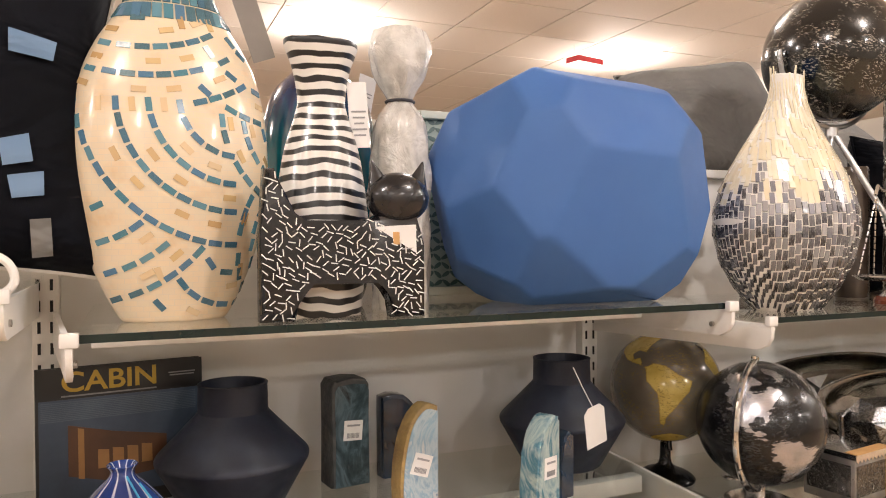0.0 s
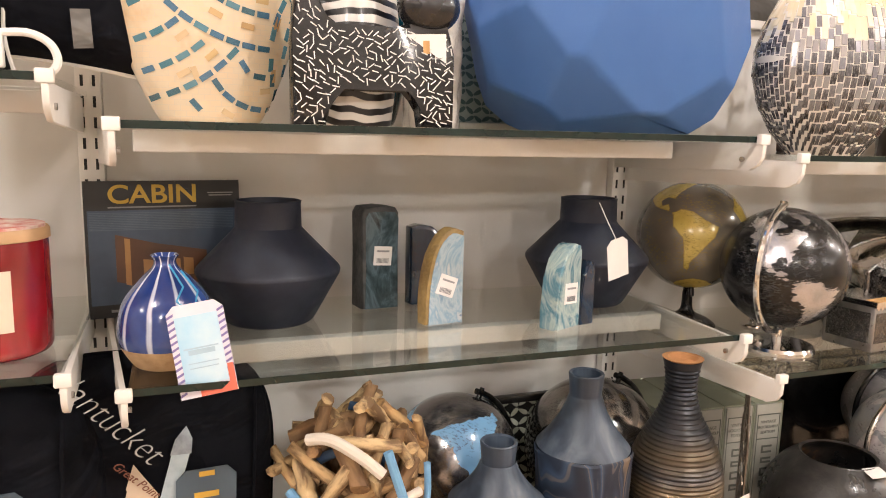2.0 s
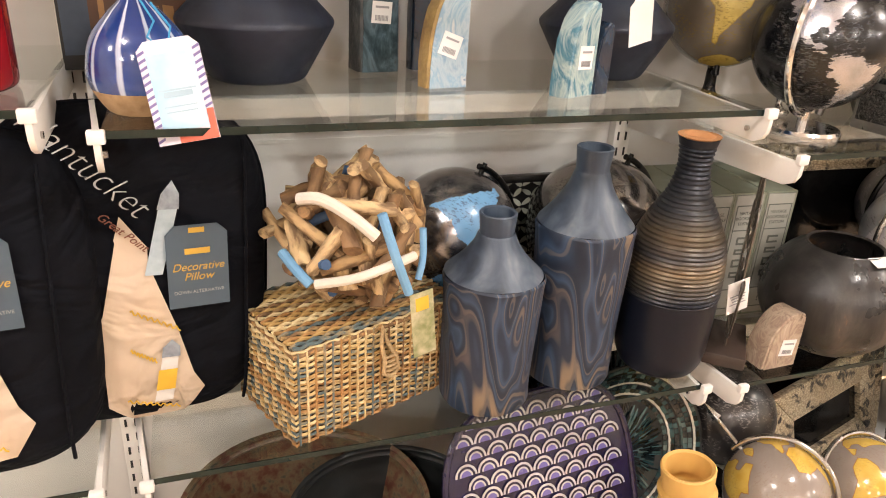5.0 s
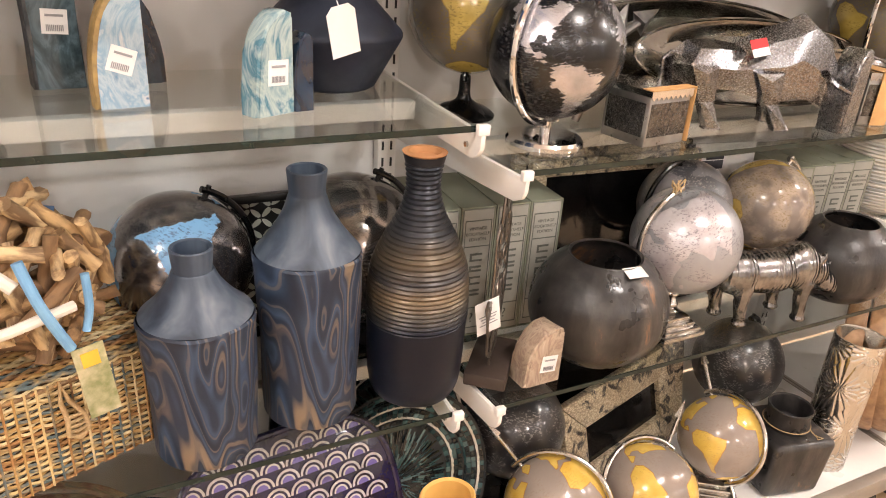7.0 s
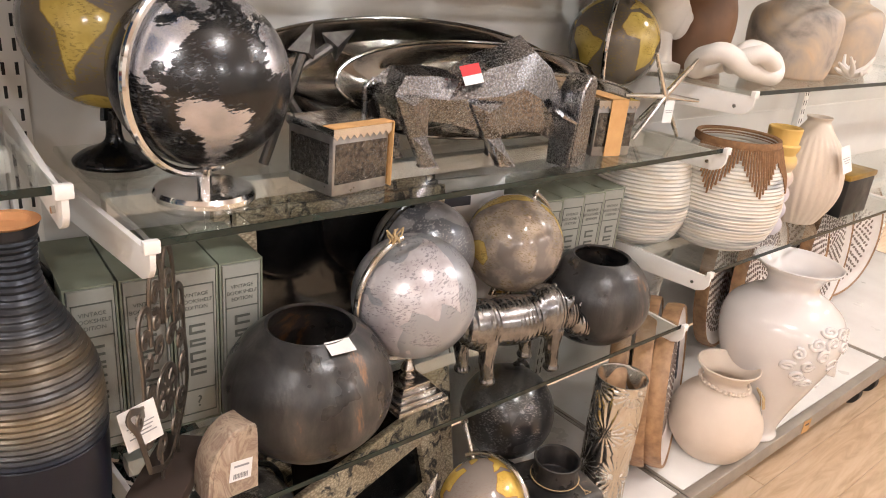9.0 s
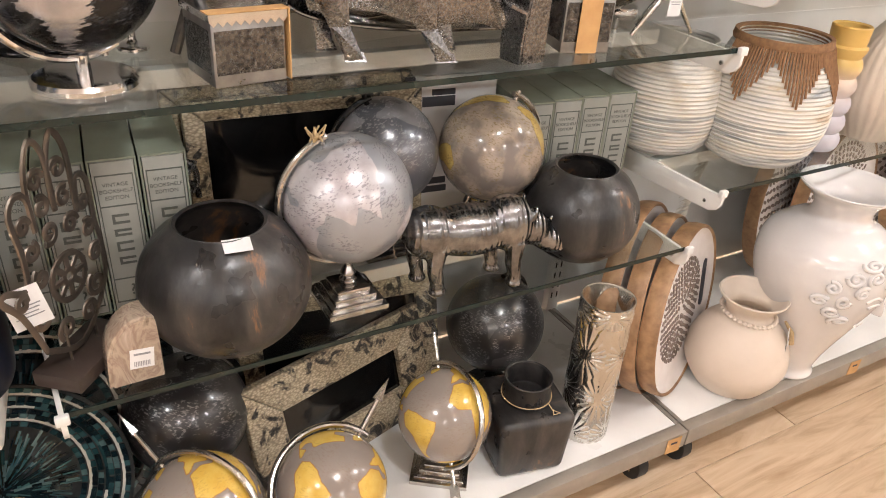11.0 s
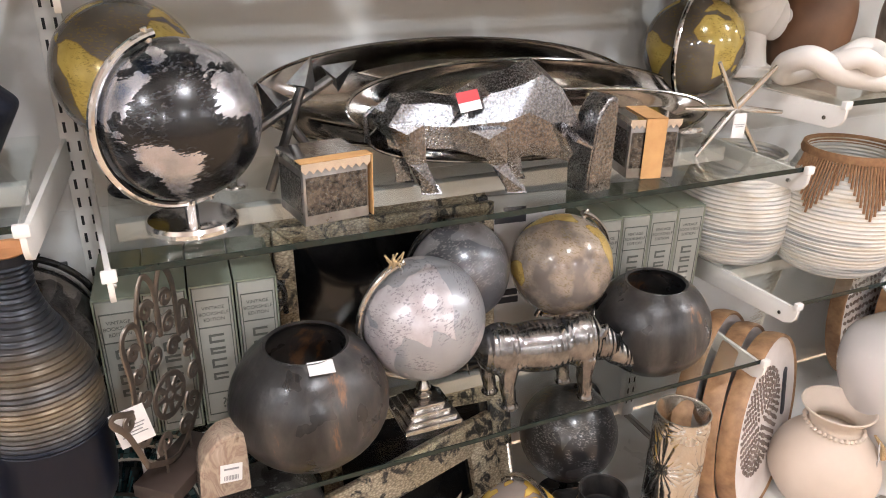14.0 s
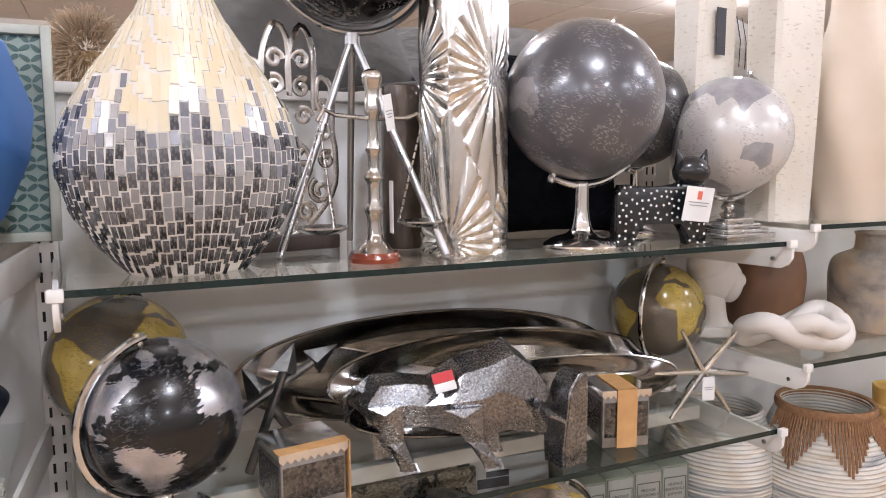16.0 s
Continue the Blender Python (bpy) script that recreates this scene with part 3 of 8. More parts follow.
# bay two, third shelf
gs = globe(1.646, 1.055, Z["b2s3"], 0.103, 0.192, G_SILVER, "silver map desk globe on a stepped nickel plinth", 80, -22, "steps", NICKEL, 0, (-5, 175), 0.105)
twine_knot(gs, (-0.052, -0.004, 0.305))
globe(1.773, 1.195, Z["b2s3"], 0.098, 0.196, G_GREY, "pewter grey desk globe", -170, -20, "steps", BLACKENED, 0, (-5, 175), 0.10)
globe(1.978, 1.157, Z["b2s3"], 0.100, 0.188, G_BEIGE, "aged beige desk globe with gold coasts", -150, 25, "steps", NICKEL, 0, (-175, 5), 0.10)
# bay two, base deck
def arrow_globe(x, y, z, r, cz, axis, to, lon, arm_lon, base_rz, label):
    """A globe threaded on an arrow: axis is the arrow's direction, to the side on which lon faces, arm_lon the half meridian of metal."""
    g = thing("desk_globe", x, y, z, label, "globe", "desk globes", rz=0)
    az = Vector(axis).normalized()
    to = Vector(to)
    ax = (to - az * to.dot(az)).normalized()
    ay = az.cross(ax)
    rot = Matrix((ax, ay, az)).transposed().to_4x4()
    c = Vector((0, 0, cz))
    rot.translation = c
    b = new("ball", globe_ball(r, lon, G_GOLD))
    b.parent = g
    b.matrix_basis = rot
    m = radians(arm_lon - lon)
    side = ax * math.cos(m) + ay * math.sin(m)
    pts = [c + (az * math.cos(radians(t)) + side * math.sin(radians(t))) * (r + 0.009) for t in range(-8, 189, 5)]
    part("meridian_arm", tube(pts, 0.0056, 10), NICKEL, g, "polished metal meridian arm")
    part("arrow_shaft", tube([c + az * (r - 0.002), c + az * (r + 0.075)], 0.0042, 10), NICKEL, g)
    part("arrow_shaft", tube([c - az * (r - 0.002), c - az * (r + 0.045)], 0.0042, 10), NICKEL, g)
    bm = bmesh.new()
    tip = c + az * (r + 0.115)
    low = c + az * (r + 0.070)
    ring = [bm.verts.new(p) for p in (low + side * 0.010, low + az.cross(side) * 0.006, low - side * 0.010, low - az.cross(side) * 0.006)]
    v = bm.verts.new(tip)
    for i in range(4):
        bm.faces.new((ring[i], ring[(i + 1) % 4], v))
    bm.faces.new(ring[::-1])
    part("arrowhead", bm, NICKEL, g, "pointed metal arrowhead")
    for sgn in (-1, 1):
        n = az.cross(side) * 0.0012
        q = [c - az * (r + 0.036), c - az * (r + 0.060), c - az * (r + 0.068) + side * 0.013 * sgn, c - az * (r + 0.044) + side * 0.013 * sgn]
        bm = bmesh.new()
        a = [bm.verts.new(p + n) for p in q]
        d = [bm.verts.new(p - n) for p in q]
        bm.faces.new(a)
        bm.faces.new(d[::-1])
        for i in range(4):
            bm.faces.new((a[i], d[i], d[(i + 1) % 4], a[(i + 1) % 4]))
        bmesh.ops.recalc_face_normals(bm, faces=bm.faces)
        part("arrow_fletching", bm, NICKEL, g)
    h = 0.0575
    for w, z0, z1 in ((h, 0, 0.010), (h * 0.86, 0.010, 0.017), (h * 0.70, 0.017, 0.026), (h * 0.55, 0.026, 0.034)):
        st = part("plinth_step", box(-w, -w, z0, w, w, z1, 0.0018), NICKEL, g)
        st.matrix_basis = pose(0, 0, 0, 0, 0, base_rz)
    foot = max(0.037, cz - r - 0.006)
    part("stem", lathe(smooth([(0.012, 0.033), (0.017, 0.035), (0.009, (0.034 + foot) / 2), (0.012, foot - 0.001), (0.006, foot + 0.001)]), 24), NICKEL, g)
    return g


arrow_globe(1.353, 0.958, DECK, 0.098, 0.154, (-0.416, 0.69, 0.593), (-0.077, -0.677, 0.732), -22, 22, -15, "taupe and gold desk globe threaded on a silver arrow")
arrow_globe(1.566, 0.935, DECK, 0.096, 0.134, (0.694, 0.413, 0.59), (-0.234, -0.645, 0.727), -38, -112, -40, "taupe and gold desk globe, its arrow leaning sideways")
arrow_globe(1.826, 1.00, DECK, 0.092, 0.142, (0.165, 0.664, 0.73), (-0.396, -0.633, 0.666), -24, 18, -35, "taupe and gold desk globe, its arrow leaning backwards")
globe(2.045, 1.17, DECK, 0.109, 0.186, G_DARK, "dark graphite desk globe on the base deck", 130, 15, "disc", BLACKENED, 20, (-170, 10), 0.12)
globe(1.377, 1.16, DECK, 0.110, 0.19, G_DARK, "dark graphite desk globe behind the gold ones", -160, 15, "disc", BLACKENED, 20, (-170, 10), 0.12)
# bay one, lower shelf
globe(0.758, 1.222, Z["b1s3"], 0.110, 0.198, G_BLUE, "sky blue desk globe with silvery continents", -38, 25, "disc", BLACKENED, 10, (-175, 5), 0.12)
globe(1.032, 1.215, Z["b1s3"], 0.128, 0.186, G_CLOUD, "smoky silver desk globe on a dark base", -150, 25, "disc", BLACKENED, 10, (-175, 5), 0.12)

# ---- turned vases and bowls ----
def vase(name, x, y, z, profile, material, label, category="vase", group="", seg=56, wob=None, sx=1.0, sy=1.0, rz=0.0, wall=0.005, depth=0.15, n=6, curved=True):
    pr = hollow(smooth(profile, n) if curved else profile, wall, depth)
    return solo(name, lathe(pr, seg, sx, sy, wob=wob), material, pose(x, y, z, 0, 0, rz), label, category, group)


NAVY = plain("navy_matt", (0.012, 0.017, 0.034), (0.008, 0.011, 0.024), 0.5, scale=30, bump=0.25, bscale=500)
for vx, vy, lab in ((0.446, 1.232, "matt navy angular ceramic vase with a straight neck"), (1.003, 1.226, "matt navy angular ceramic vase with a paper tag")):
    v = thing("angular_vase", vx, vy, Z["b1s2"], lab, "vase", "angular navy vases")
    part("ribbed_base", lathe([(0, 0), (0.062, 0), (0.068, 0.004), (0.108, 0.075), (0.109, 0.079)], 120, wob=lambda a, h: 1 + (0.004 * math.sin(60 * a) if h < 0.07 else 0)), NAVY, v, "finely ribbed lower half")
    part("shoulder", lathe([(0.109, 0.079), (0.109, 0.082), (0.107, 0.086), (0.055, 0.140), (0.050, 0.146)], 64), NAVY, v, "smooth sloping shoulder")
    part("neck", lathe([(0.050, 0.146), (0.049, 0.182), (0.050, 0.186), (0.046, 0.187), (0.044, 0.18), (0.044, 0.12), (0, 0.11)], 64), NAVY, v)

mb = Mat("marbled_slate", 0.5)
flow = mb.noise(7.5, 2.0, 0.45, 0.9, co=mb.stretch(1.0, 1.0, 0.34))
fold = mb.noise(2.2, 2.0, 0.5, 0.5, co=mb.stretch(1.0, 1.0, 0.6))
band = mb.math("SINE", mb.math("MULTIPLY", flow, 40.0))
fine = mb.math("SINE", mb.math("ADD", mb.math("MULTIPLY", flow, 120.0), mb.math("MULTIPLY", fold, 9.0)))
slate = mb.ramp(mb.math("ADD", mb.math("MULTIPLY", band, 0.5), 0.5), [(0.0, (0.008, 0.015, 0.032)), (0.35, (0.022, 0.042, 0.078)), (0.62, (0.034, 0.062, 0.115)), (0.85, (0.012, 0.022, 0.045))])
hair = mb.ramp(fine, [(0.80, (0, 0, 0)), (0.97, (0.75, 0.75, 0.75))])
where = mb.ramp(fold, [(0.42, (0, 0, 0)), (0.54, (1, 1, 1))])
pale = mb.mix(mb.noise(16, 3), (0.105, 0.105, 0.105), (0.26, 0.18, 0.105))
tan_vein = mb.math("MULTIPLY", mb.ramp(band, [(0.90, (0, 0, 0)), (0.99, (0.7, 0.7, 0.7))]), where)
mb.base(mb.mix(tan_vein, mb.mix(mb.math("MULTIPLY", hair, mb.math("ADD", mb.math("MULTIPLY", where, 0.6), 0.25)), slate, pale), (0.36, 0.25, 0.145)))
mb.bump(mb.math("ADD", mb.math("MULTIPLY", fine, 0.12), mb.noise(200, 3)), 0.1)

NECK = Mat("brushed_slate", 0.44)
lines = NECK.noise(5.5, 3, 0.5, 0.5, co=NECK.stretch(4.5, 4.5, 0.5))
NECK.base(NECK.ramp(lines, [(0.30, (0.014, 0.023, 0.040)), (0.45, (0.038, 0.056, 0.086)), (0.58, (0.070, 0.094, 0.128)), (0.74, (0.15, 0.17, 0.20))]))
NECK.bump(NECK.noise(200, 3), 0.08)


def marble_vase(x, y, r, h, label):
    sh = h * 0.685
    wob = lambda a, zz: 1 + 0.025 * math.sin(5 * a + zz * 20) * (zz > 0.02) * (zz < sh * 1.05)
    v = thing("marbled_vase", x, y, Z["b1s3"], label, "vase", "marbled vases")
    steps = [(r * (0.94 + 0.06 * k / 8), 0.006 + (sh * 0.94 - 0.006) * k / 8) for k in range(9)]
    part("body", lathe([(0, 0), (r * 0.90, 0)] + steps + [(r * 1.02, sh), (r * 0.99, sh + 0.004)], 72, wob=wob), mb.m, v, "marbled slate and tan body")
    top = smooth([(r * 0.985, sh + 0.004), (r * 0.72, sh + h * 0.075), (r * 0.47, sh + h * 0.155), (r * 0.36, sh + h * 0.215), (r * 0.335, h - 0.03), (r * 0.37, h)], 5)
    part("shoulder_and_neck", lathe(hollow(top, 0.005, 0.08)[1:], 56), NECK.m, v, "brushed grey-blue shoulder and neck")


marble_vase(0.752, 1.030, 0.075, 0.306, "short slate blue marbled bottle vase")
marble_vase(0.914, 1.060, 0.076, 0.386, "tall slate blue marbled bottle vase")

rb = Mat("ribbed_bronze", 0.36)
rb.b.inputs["Specular IOR Level"].default_value = 0.3
h = rb.axis(2)
nz = rb.noise(9, 3)
rb.base(rb.ramp(rb.math("ADD", rb.math("MULTIPLY", h, 2.4), rb.math("MULTIPLY", nz, 0.10)),
    [(0.385, (0.004, 0.006, 0.013)), (0.40, (0.030, 0.032, 0.038)), (0.47, (0.085, 0.074, 0.058)), (0.53, (0.145, 0.108, 0.066)), (0.59, (0.052, 0.051, 0.053)), (0.66, (0.105, 0.082, 0.054)), (0.74, (0.045, 0.047, 0.052)), (0.90, (0.026, 0.029, 0.037))]))
rb.link(rb.ramp(rb.math("MULTIPLY", h, 2.4), [(0.33, (0, 0, 0)), (0.36, (0.55, 0.55, 0.55))]), "Metallic")


def bronze_profile():
    base = smooth([(0.058, 0), (0.068, 0.010), (0.0755, 0.04), (0.0785, 0.12), (0.0785, 0.18), (0.073, 0.23), (0.053, 0.277), (0.035, 0.312), (0.026, 0.345), (0.026, 0.375), (0.032, 0.402)], 16)
    # finer steps where the ribs run
    fine, last = [], -1
    zs = np.array([p[1] for p in base])
    rs = np.array([p[0] for p in base])
    for zz in np.arange(0, 0.4021, 0.00135):
        r = float(np.interp(zz, zs, rs))
        fine.append((r + (0.0012 * math.sin(zz * math.tau / 0.0072) if 0.140 < zz < 0.388 else 0), float(zz)))
    return fine


bv = thing("bottle_vase", 1.082, 1.042, Z["b1s3"], "tall ribbed bottle vase, black below, bronze rings above", "vase")
pr = bronze_profile()
part("body", lathe([(0, 0)] + pr, 56), rb.m, bv)
part("mouth", lathe([(0.0315, 0.4018), (0.033, 0.4035), (0.024, 0.404), (0.020, 0.396), (0, 0.392)], 40), plain("raw_clay", (0.60, 0.30, 0.13), (0.45, 0.20, 0.08), 0.8), bv, "raw terracotta mouth")


AGED = Mat("aged_graphite", 0.30)
AGED.base(AGED.ramp(AGED.noise(7, 7, 0.62, 0.6, co=AGED.stretch(1.6, 1.6, 0.7)), [(0.32, (0.006, 0.006, 0.006)), (0.46, (0.019, 0.018, 0.0175)), (0.55, (0.038, 0.034, 0.031)), (0.62, (0.062, 0.052, 0.044)), (0.66, (0.20, 0.10, 0.045)), (0.72, (0.26, 0.13, 0.06))]))
AGED.wear(0.20, 0.52, 16)
AGED.bump(AGED.math("ADD", AGED.noise(14, 3, co=AGED.stretch(3, 3, 0.5)), AGED.math("MULTIPLY", AGED.noise(60, 4), 0.3)), 0.25, 0.006)
BOWL = [(0.050, 0), (0.075, 0.010), (0.108, 0.045), (0.122, 0.085), (0.117, 0.130), (0.095, 0.168), (0.070, 0.190), (0.066, 0.193)]
for bx, by, s, lab in ((1.445, 1.040, 1.03, "large round graphite ceramic bowl vase with a small tag"), (2.116, 1.04, 0.92, "round graphite ceramic bowl vase beside the rhinoceros")):
    b = vase("bowl_vase", bx, by, Z["b2s3"], [(r * s, zz * s) for r, zz in BOWL], AGED.m, lab, "vase", "graphite bowl vases", wall=0.007)
    if bx < 2:
        tag(b, pose(0.005, -0.062, 0.201, -75, 0, -5), 0.038, 0.026, 0)

# square jar on the deck
sj = thing("square_jar", 1.998, 0.972, DECK, "square dark graphite ceramic jar with a round neck and twine", "jar", rz=-12)
bm = box(-0.080, -0.080, 0, 0.080, 0.080, 0.150, 0.016, seg=4)
for v in bm.verts:
    k = 0.90 + 0.10 * min(1, v.co.z / 0.13)
    v.co.x *= k
    v.co.y *= k
part("body", bm, AGED.m, sj)
part("neck", lathe(hollow([(0.044, 0.148), (0.049, 0.151), (0.050, 0.157), (0.046, 0.185), (0.049, 0.200)], 0.005, 0.06), 40), AGED.m, sj)
bmt = tube(arc(0.051, 0, 360, 36, (0, 0, 0.159), "xy"), 0.0011, 6)
tube([(0.03, -0.041, 0.159), (0.034, -0.056, 0.153), (0.046, -0.066, 0.1525), (0.030, -0.068, 0.1525), (0.036, -0.056, 0.154)], 0.0011, 6, bmt)
part("twine", bmt, TWINE, sj, "thin twine tie")

# silver leaf-pressed vases
LEAF = plain("silver_leaf", (0.74, 0.72, 0.68), (0.62, 0.60, 0.56), 0.2, 1.0, scale=18, bump=0.03)


def leaf_vase(name, x, y, z, r, height, label, rz=0.0, around=4, step=0.105, petals=18):
    """A cylinder pressed with rosettes of fluted leaves in staggered rows."""
    bm = bmesh.new()
    nz, na = 150, 260
    rings = []
    wide = math.tau * r / around
    for k in range(nz + 1):
        zz = k / nz * height
        ring = []
        for i in range(na):
            s = i / na * math.tau * r
            best = (9, 0, 0)
            row = math.floor(zz / step)
            for q in (row - 1, row, row + 1, row + 2):
                du = (s / wide + 0.5 * (q % 2) + 0.5) % 1.0 - 0.5
                ds, dz = du * wide, zz - q * step - 0.02
                d = math.hypot(ds / wide * 1.0, dz / step * 0.62)
                best = min(best, (d, ds, dz))
            d, ds, dz = best
            th = math.atan2(dz, ds)
            flute = abs(math.sin(th * petals / 2 + 0.7))
            rise = min(1.0, d / 0.16)
            rr = r * (0.95 + 0.05 * flute ** 0.8 * rise - 0.045 * d)
            a = i / na * math.tau
            ring.append(bm.verts.new((rr * math.cos(a), rr * math.sin(a), zz)))
        rings.append(ring)
    for p, zz in ((0.98, height + 0.002), (0.93, height + 0.002), (0.89, height - 0.004), (0.86, height * 0.5)):
        rings.append([bm.verts.new((r * p * math.cos(math.tau * i / na), r * p * math.sin(math.tau * i / na), zz)) for i in range(na)])
    for a, b in zip(rings, rings[1:]):
        for i in range(na):
            bm.faces.new((a[i], a[(i + 1) % na], b[(i + 1) % na], b[i]))
    bm.faces.new(rings[0])
    bm.faces.new(rings[-1][::-1])
    solo(name, bm, LEAF, pose(x, y, z, 0, 0, rz), label, "vase", "silver leaf vases", angle=50)


leaf_vase("leaf_vase", 2.168, 0.968, DECK, 0.056, 0.345, "tall silver vase pressed with fanned leaves", 20)
leaf_vase("leaf_vase", 1.775, 1.10, Z["b2s1"], 0.072, 0.42, "large silver vase pressed with long leaves", 105, 3, 0.25, 22)

# ---- bay one, top shelf ----
def pillow_mesh(w, h, t, n=26, pull=0.06, full=0.0):
    """A stuffed square standing in the xz plane, its base at z = 0."""
    bm = bmesh.new()
    rows = {}
    for side in (-1, 1):
        for i in range(n + 1):
            for j in range(n + 1):
                u, v = 2 * i / n - 1, 2 * j / n - 1
                rim = i in (0, n) or j in (0, n)
                if rim and side == 1:
                    rows[side, i, j] = rows[-1, i, j]
                    continue
                d = (max(0, 1 - u ** 4) * max(0, 1 - v ** 4)) ** 0.42
                wr = 1 + 0.05 * math.sin(9 * u + 4 * v) * (1 - d)
                pu = u * (1 - pull * (1 - v * v)) * math.sqrt(1 - full * v ** 4)
                pv = v * (1 - pull * (1 - u * u)) * math.sqrt(1 - full * u ** 4)
                wr += full * 0.10 * noise.noise((u * 3.1, v * 2.3, w * 9)) * d
                rows[side, i, j] = bm.verts.new((pu * w / 2, side * t / 2 * d * wr, h / 2 + pv * h / 2))
    for side in (-1, 1):
        for i in range(n):
            for j in range(n):
                q = [rows[side, i, j], rows[side, i + 1, j], rows[side, i + 1, j + 1], rows[side, i, j + 1]]
                bm.faces.new(q if side < 0 else q[::-1])
    return bm


def piping_line(w, h, pull=0.06, n=24, full=0.0):
    pts = []
    for k in range(4 * n):
        s, f = divmod(k, n)
        a = 2 * f / n - 1
        u, v = ((a, -1), (1, a), (-a, 1), (-1, -a))[s]
        pts.append((u * (1 - pull * (1 - v * v)) * math.sqrt(1 - full * v ** 4) * w / 2, 0, h / 2 + v * (1 - pull * (1 - u * u)) * math.sqrt(1 - full * u ** 4) * h / 2))
    return pts


def cloth(name, a, b, scale=8):
    m = Mat(name, 0.85)
    m.base(m.ramp(m.noise(scale, 4), [(0.3, b), (0.7, a)]))
    fold = m.noise(5.5, 3, 0.5, 1.2, co=m.stretch(1.0, 1.0, 1.7))
    m.bump(m.math("ADD", m.math("MULTIPLY", fold, 6.0), m.math("MULTIPLY", m.noise(900, 2), 0.06)), 0.55, 0.012)
    m.b.inputs["Specular IOR Level"].default_value = 0.12
    return m.m


BLACK_CLOTH = cloth("black_canvas", (0.0045, 0.0052, 0.0085), (0.002, 0.0024, 0.004))
GREY_CLOTH = cloth("grey_velvet", (0.20, 0.195, 0.185), (0.14, 0.136, 0.13))
WHITE_CLOTH = cloth("white_cotton", (0.74, 0.72, 0.69), (0.64, 0.62, 0.59))
BLUE_CLOTH = cloth("blue_applique", (0.18, 0.27, 0.40), (0.13, 0.21, 0.33))
SAND_CLOTH = cloth("sand_canvas", (0.62, 0.50, 0.38), (0.54, 0.43, 0.32))
GOLD_INK = plain("gold_ink", (0.60, 0.36, 0.05), (0.48, 0.28, 0.04), 0.45, bump=0)


def cushion(x, y, z, w, h, t, material, label, pipe=None, rx=0.0, ry=0.0, rz=0.0, pull=0.06, full=0.0):
    c = thing("cushion", x, y, z, label, "cushion", "", rz, rx, ry)
    part("cover", pillow_mesh(w, h, t, 26, pull, full), material, c, angle=80)
    part("piping", tube(piping_line(w, h, pull, 24, full), 0.003, 8, closed=True), pipe or material, c, "corded piping")
    return c


def on_front(parent, w, h, t, shapes, material, name="applique", label=""):
    """Flat patches of (x, z) outlines laid on the front of a pillow w by h by t."""
    for out in shapes:
        bm = bmesh.new()
        bm.faces.new([bm.verts.new((x, 0, z)) for x, z in out])
        bmesh.ops.triangulate(bm, faces=bm.faces[:])
        bmesh.ops.subdivide_edges(bm, edges=bm.edges[:], cuts=5, use_grid_fill=True)
        for v in bm.verts:
            u, q = v.co.x / (w / 2), (v.co.z - h / 2) / (h / 2)
            d = (max(0.02, 1 - u ** 4) * max(0.02, 1 - q ** 4)) ** 0.42
            v.co.y = -t / 2 * d * 1.03 - 0.0025
        part(name, bm, material, parent, label)


p0 = cushion(0.100, 1.06, Z["b0s1"], 0.41, 0.37, 0.13, BLACK_CLOTH, "black decorative cushion with white piping and blue patches", WHITE_CLOTH, -6, 0, 6, 0.13)
on_front(p0, 0.41, 0.37, 0.13, [[(0.090, 0.272), (0.136, 0.262), (0.124, 0.253), (0.132, 0.240), (0.090, 0.246)], [(0.080, 0.150), (0.108, 0.158), (0.112, 0.128), (0.084, 0.122)],
                                [(0.088, 0.112), (0.122, 0.118), (0.122, 0.092), (0.092, 0.088)]], BLUE_CLOTH)
on_front(p0, 0.41, 0.37, 0.13, [[(0.108, 0.066), (0.128, 0.068), (0.130, 0.028), (0.110, 0.026)]], GREY_CLOTH, "patch", "grey patch")
p1 = cushion(0.02, 0.985, Z["b0s1"], 0.28, 0.10, 0.09, BLACK_CLOTH, "small folded black cushion with white piping at its edge", WHITE_CLOTH, -10, 0, 10)
hk = thing("display_hook", 0.150, 0.962, Z["b0s1"] + 0.006, "white curved plastic hook on the shelf edge", "hook")
part("hook_rod", tube(smooth([(0.0, 0, 0.030), (0.030, 0, 0.032), (0.050, 0, 0.022), (0.056, 0, 0.004), (0.046, 0, -0.008), (0.030, 0, -0.010)], 6), 0.0042, 10), WHITE_METAL, hk)
part("foot", box(-0.008, -0.006, -0.004, 0.008, 0.006, 0.032, 0.002), WHITE_METAL, hk)

# oval vase with a mosaic of shell and turquoise
MOS = [(0.060, 0), (0.072, 0.005), (0.098, 0.05), (0.118, 0.10), (0.129, 0.16), (0.130, 0.215), (0.121, 0.275), (0.099, 0.325), (0.066, 0.37), (0.042, 0.41), (0.034, 0.45), (0.038, 0.465)]
SHELL = Mat("shell_mosaic", 0.28, coat=0.5)
bk = SHELL.node("ShaderNodeTexBrick", Vector=SHELL.stretch(1, 1, 1, (radians(90), 0, 0)), Scale=38.0)
bk.inputs["Color1"].default_value, bk.inputs["Color2"].default_value, bk.inputs["Mortar"].default_value = (0.70, 0.60, 0.44, 1), (0.74, 0.60, 0.41, 1), (0.66, 0.58, 0.46, 1)
bk.inputs["Mortar Size"].default_value = 0.012
SHELL.base(SHELL.mix(SHELL.ramp(SHELL.noise(22, 4), [(0.58, (0, 0, 0)), (0.75, (0.55, 0.55, 0.55))]), bk.outputs["Color"], (0.58, 0.36, 0.15)))
SHELL.bump(SHELL.noise(60, 3), 0.12, 0.002)
TURQ = Mat("turquoise_shell", 0.15, coat=0.7)
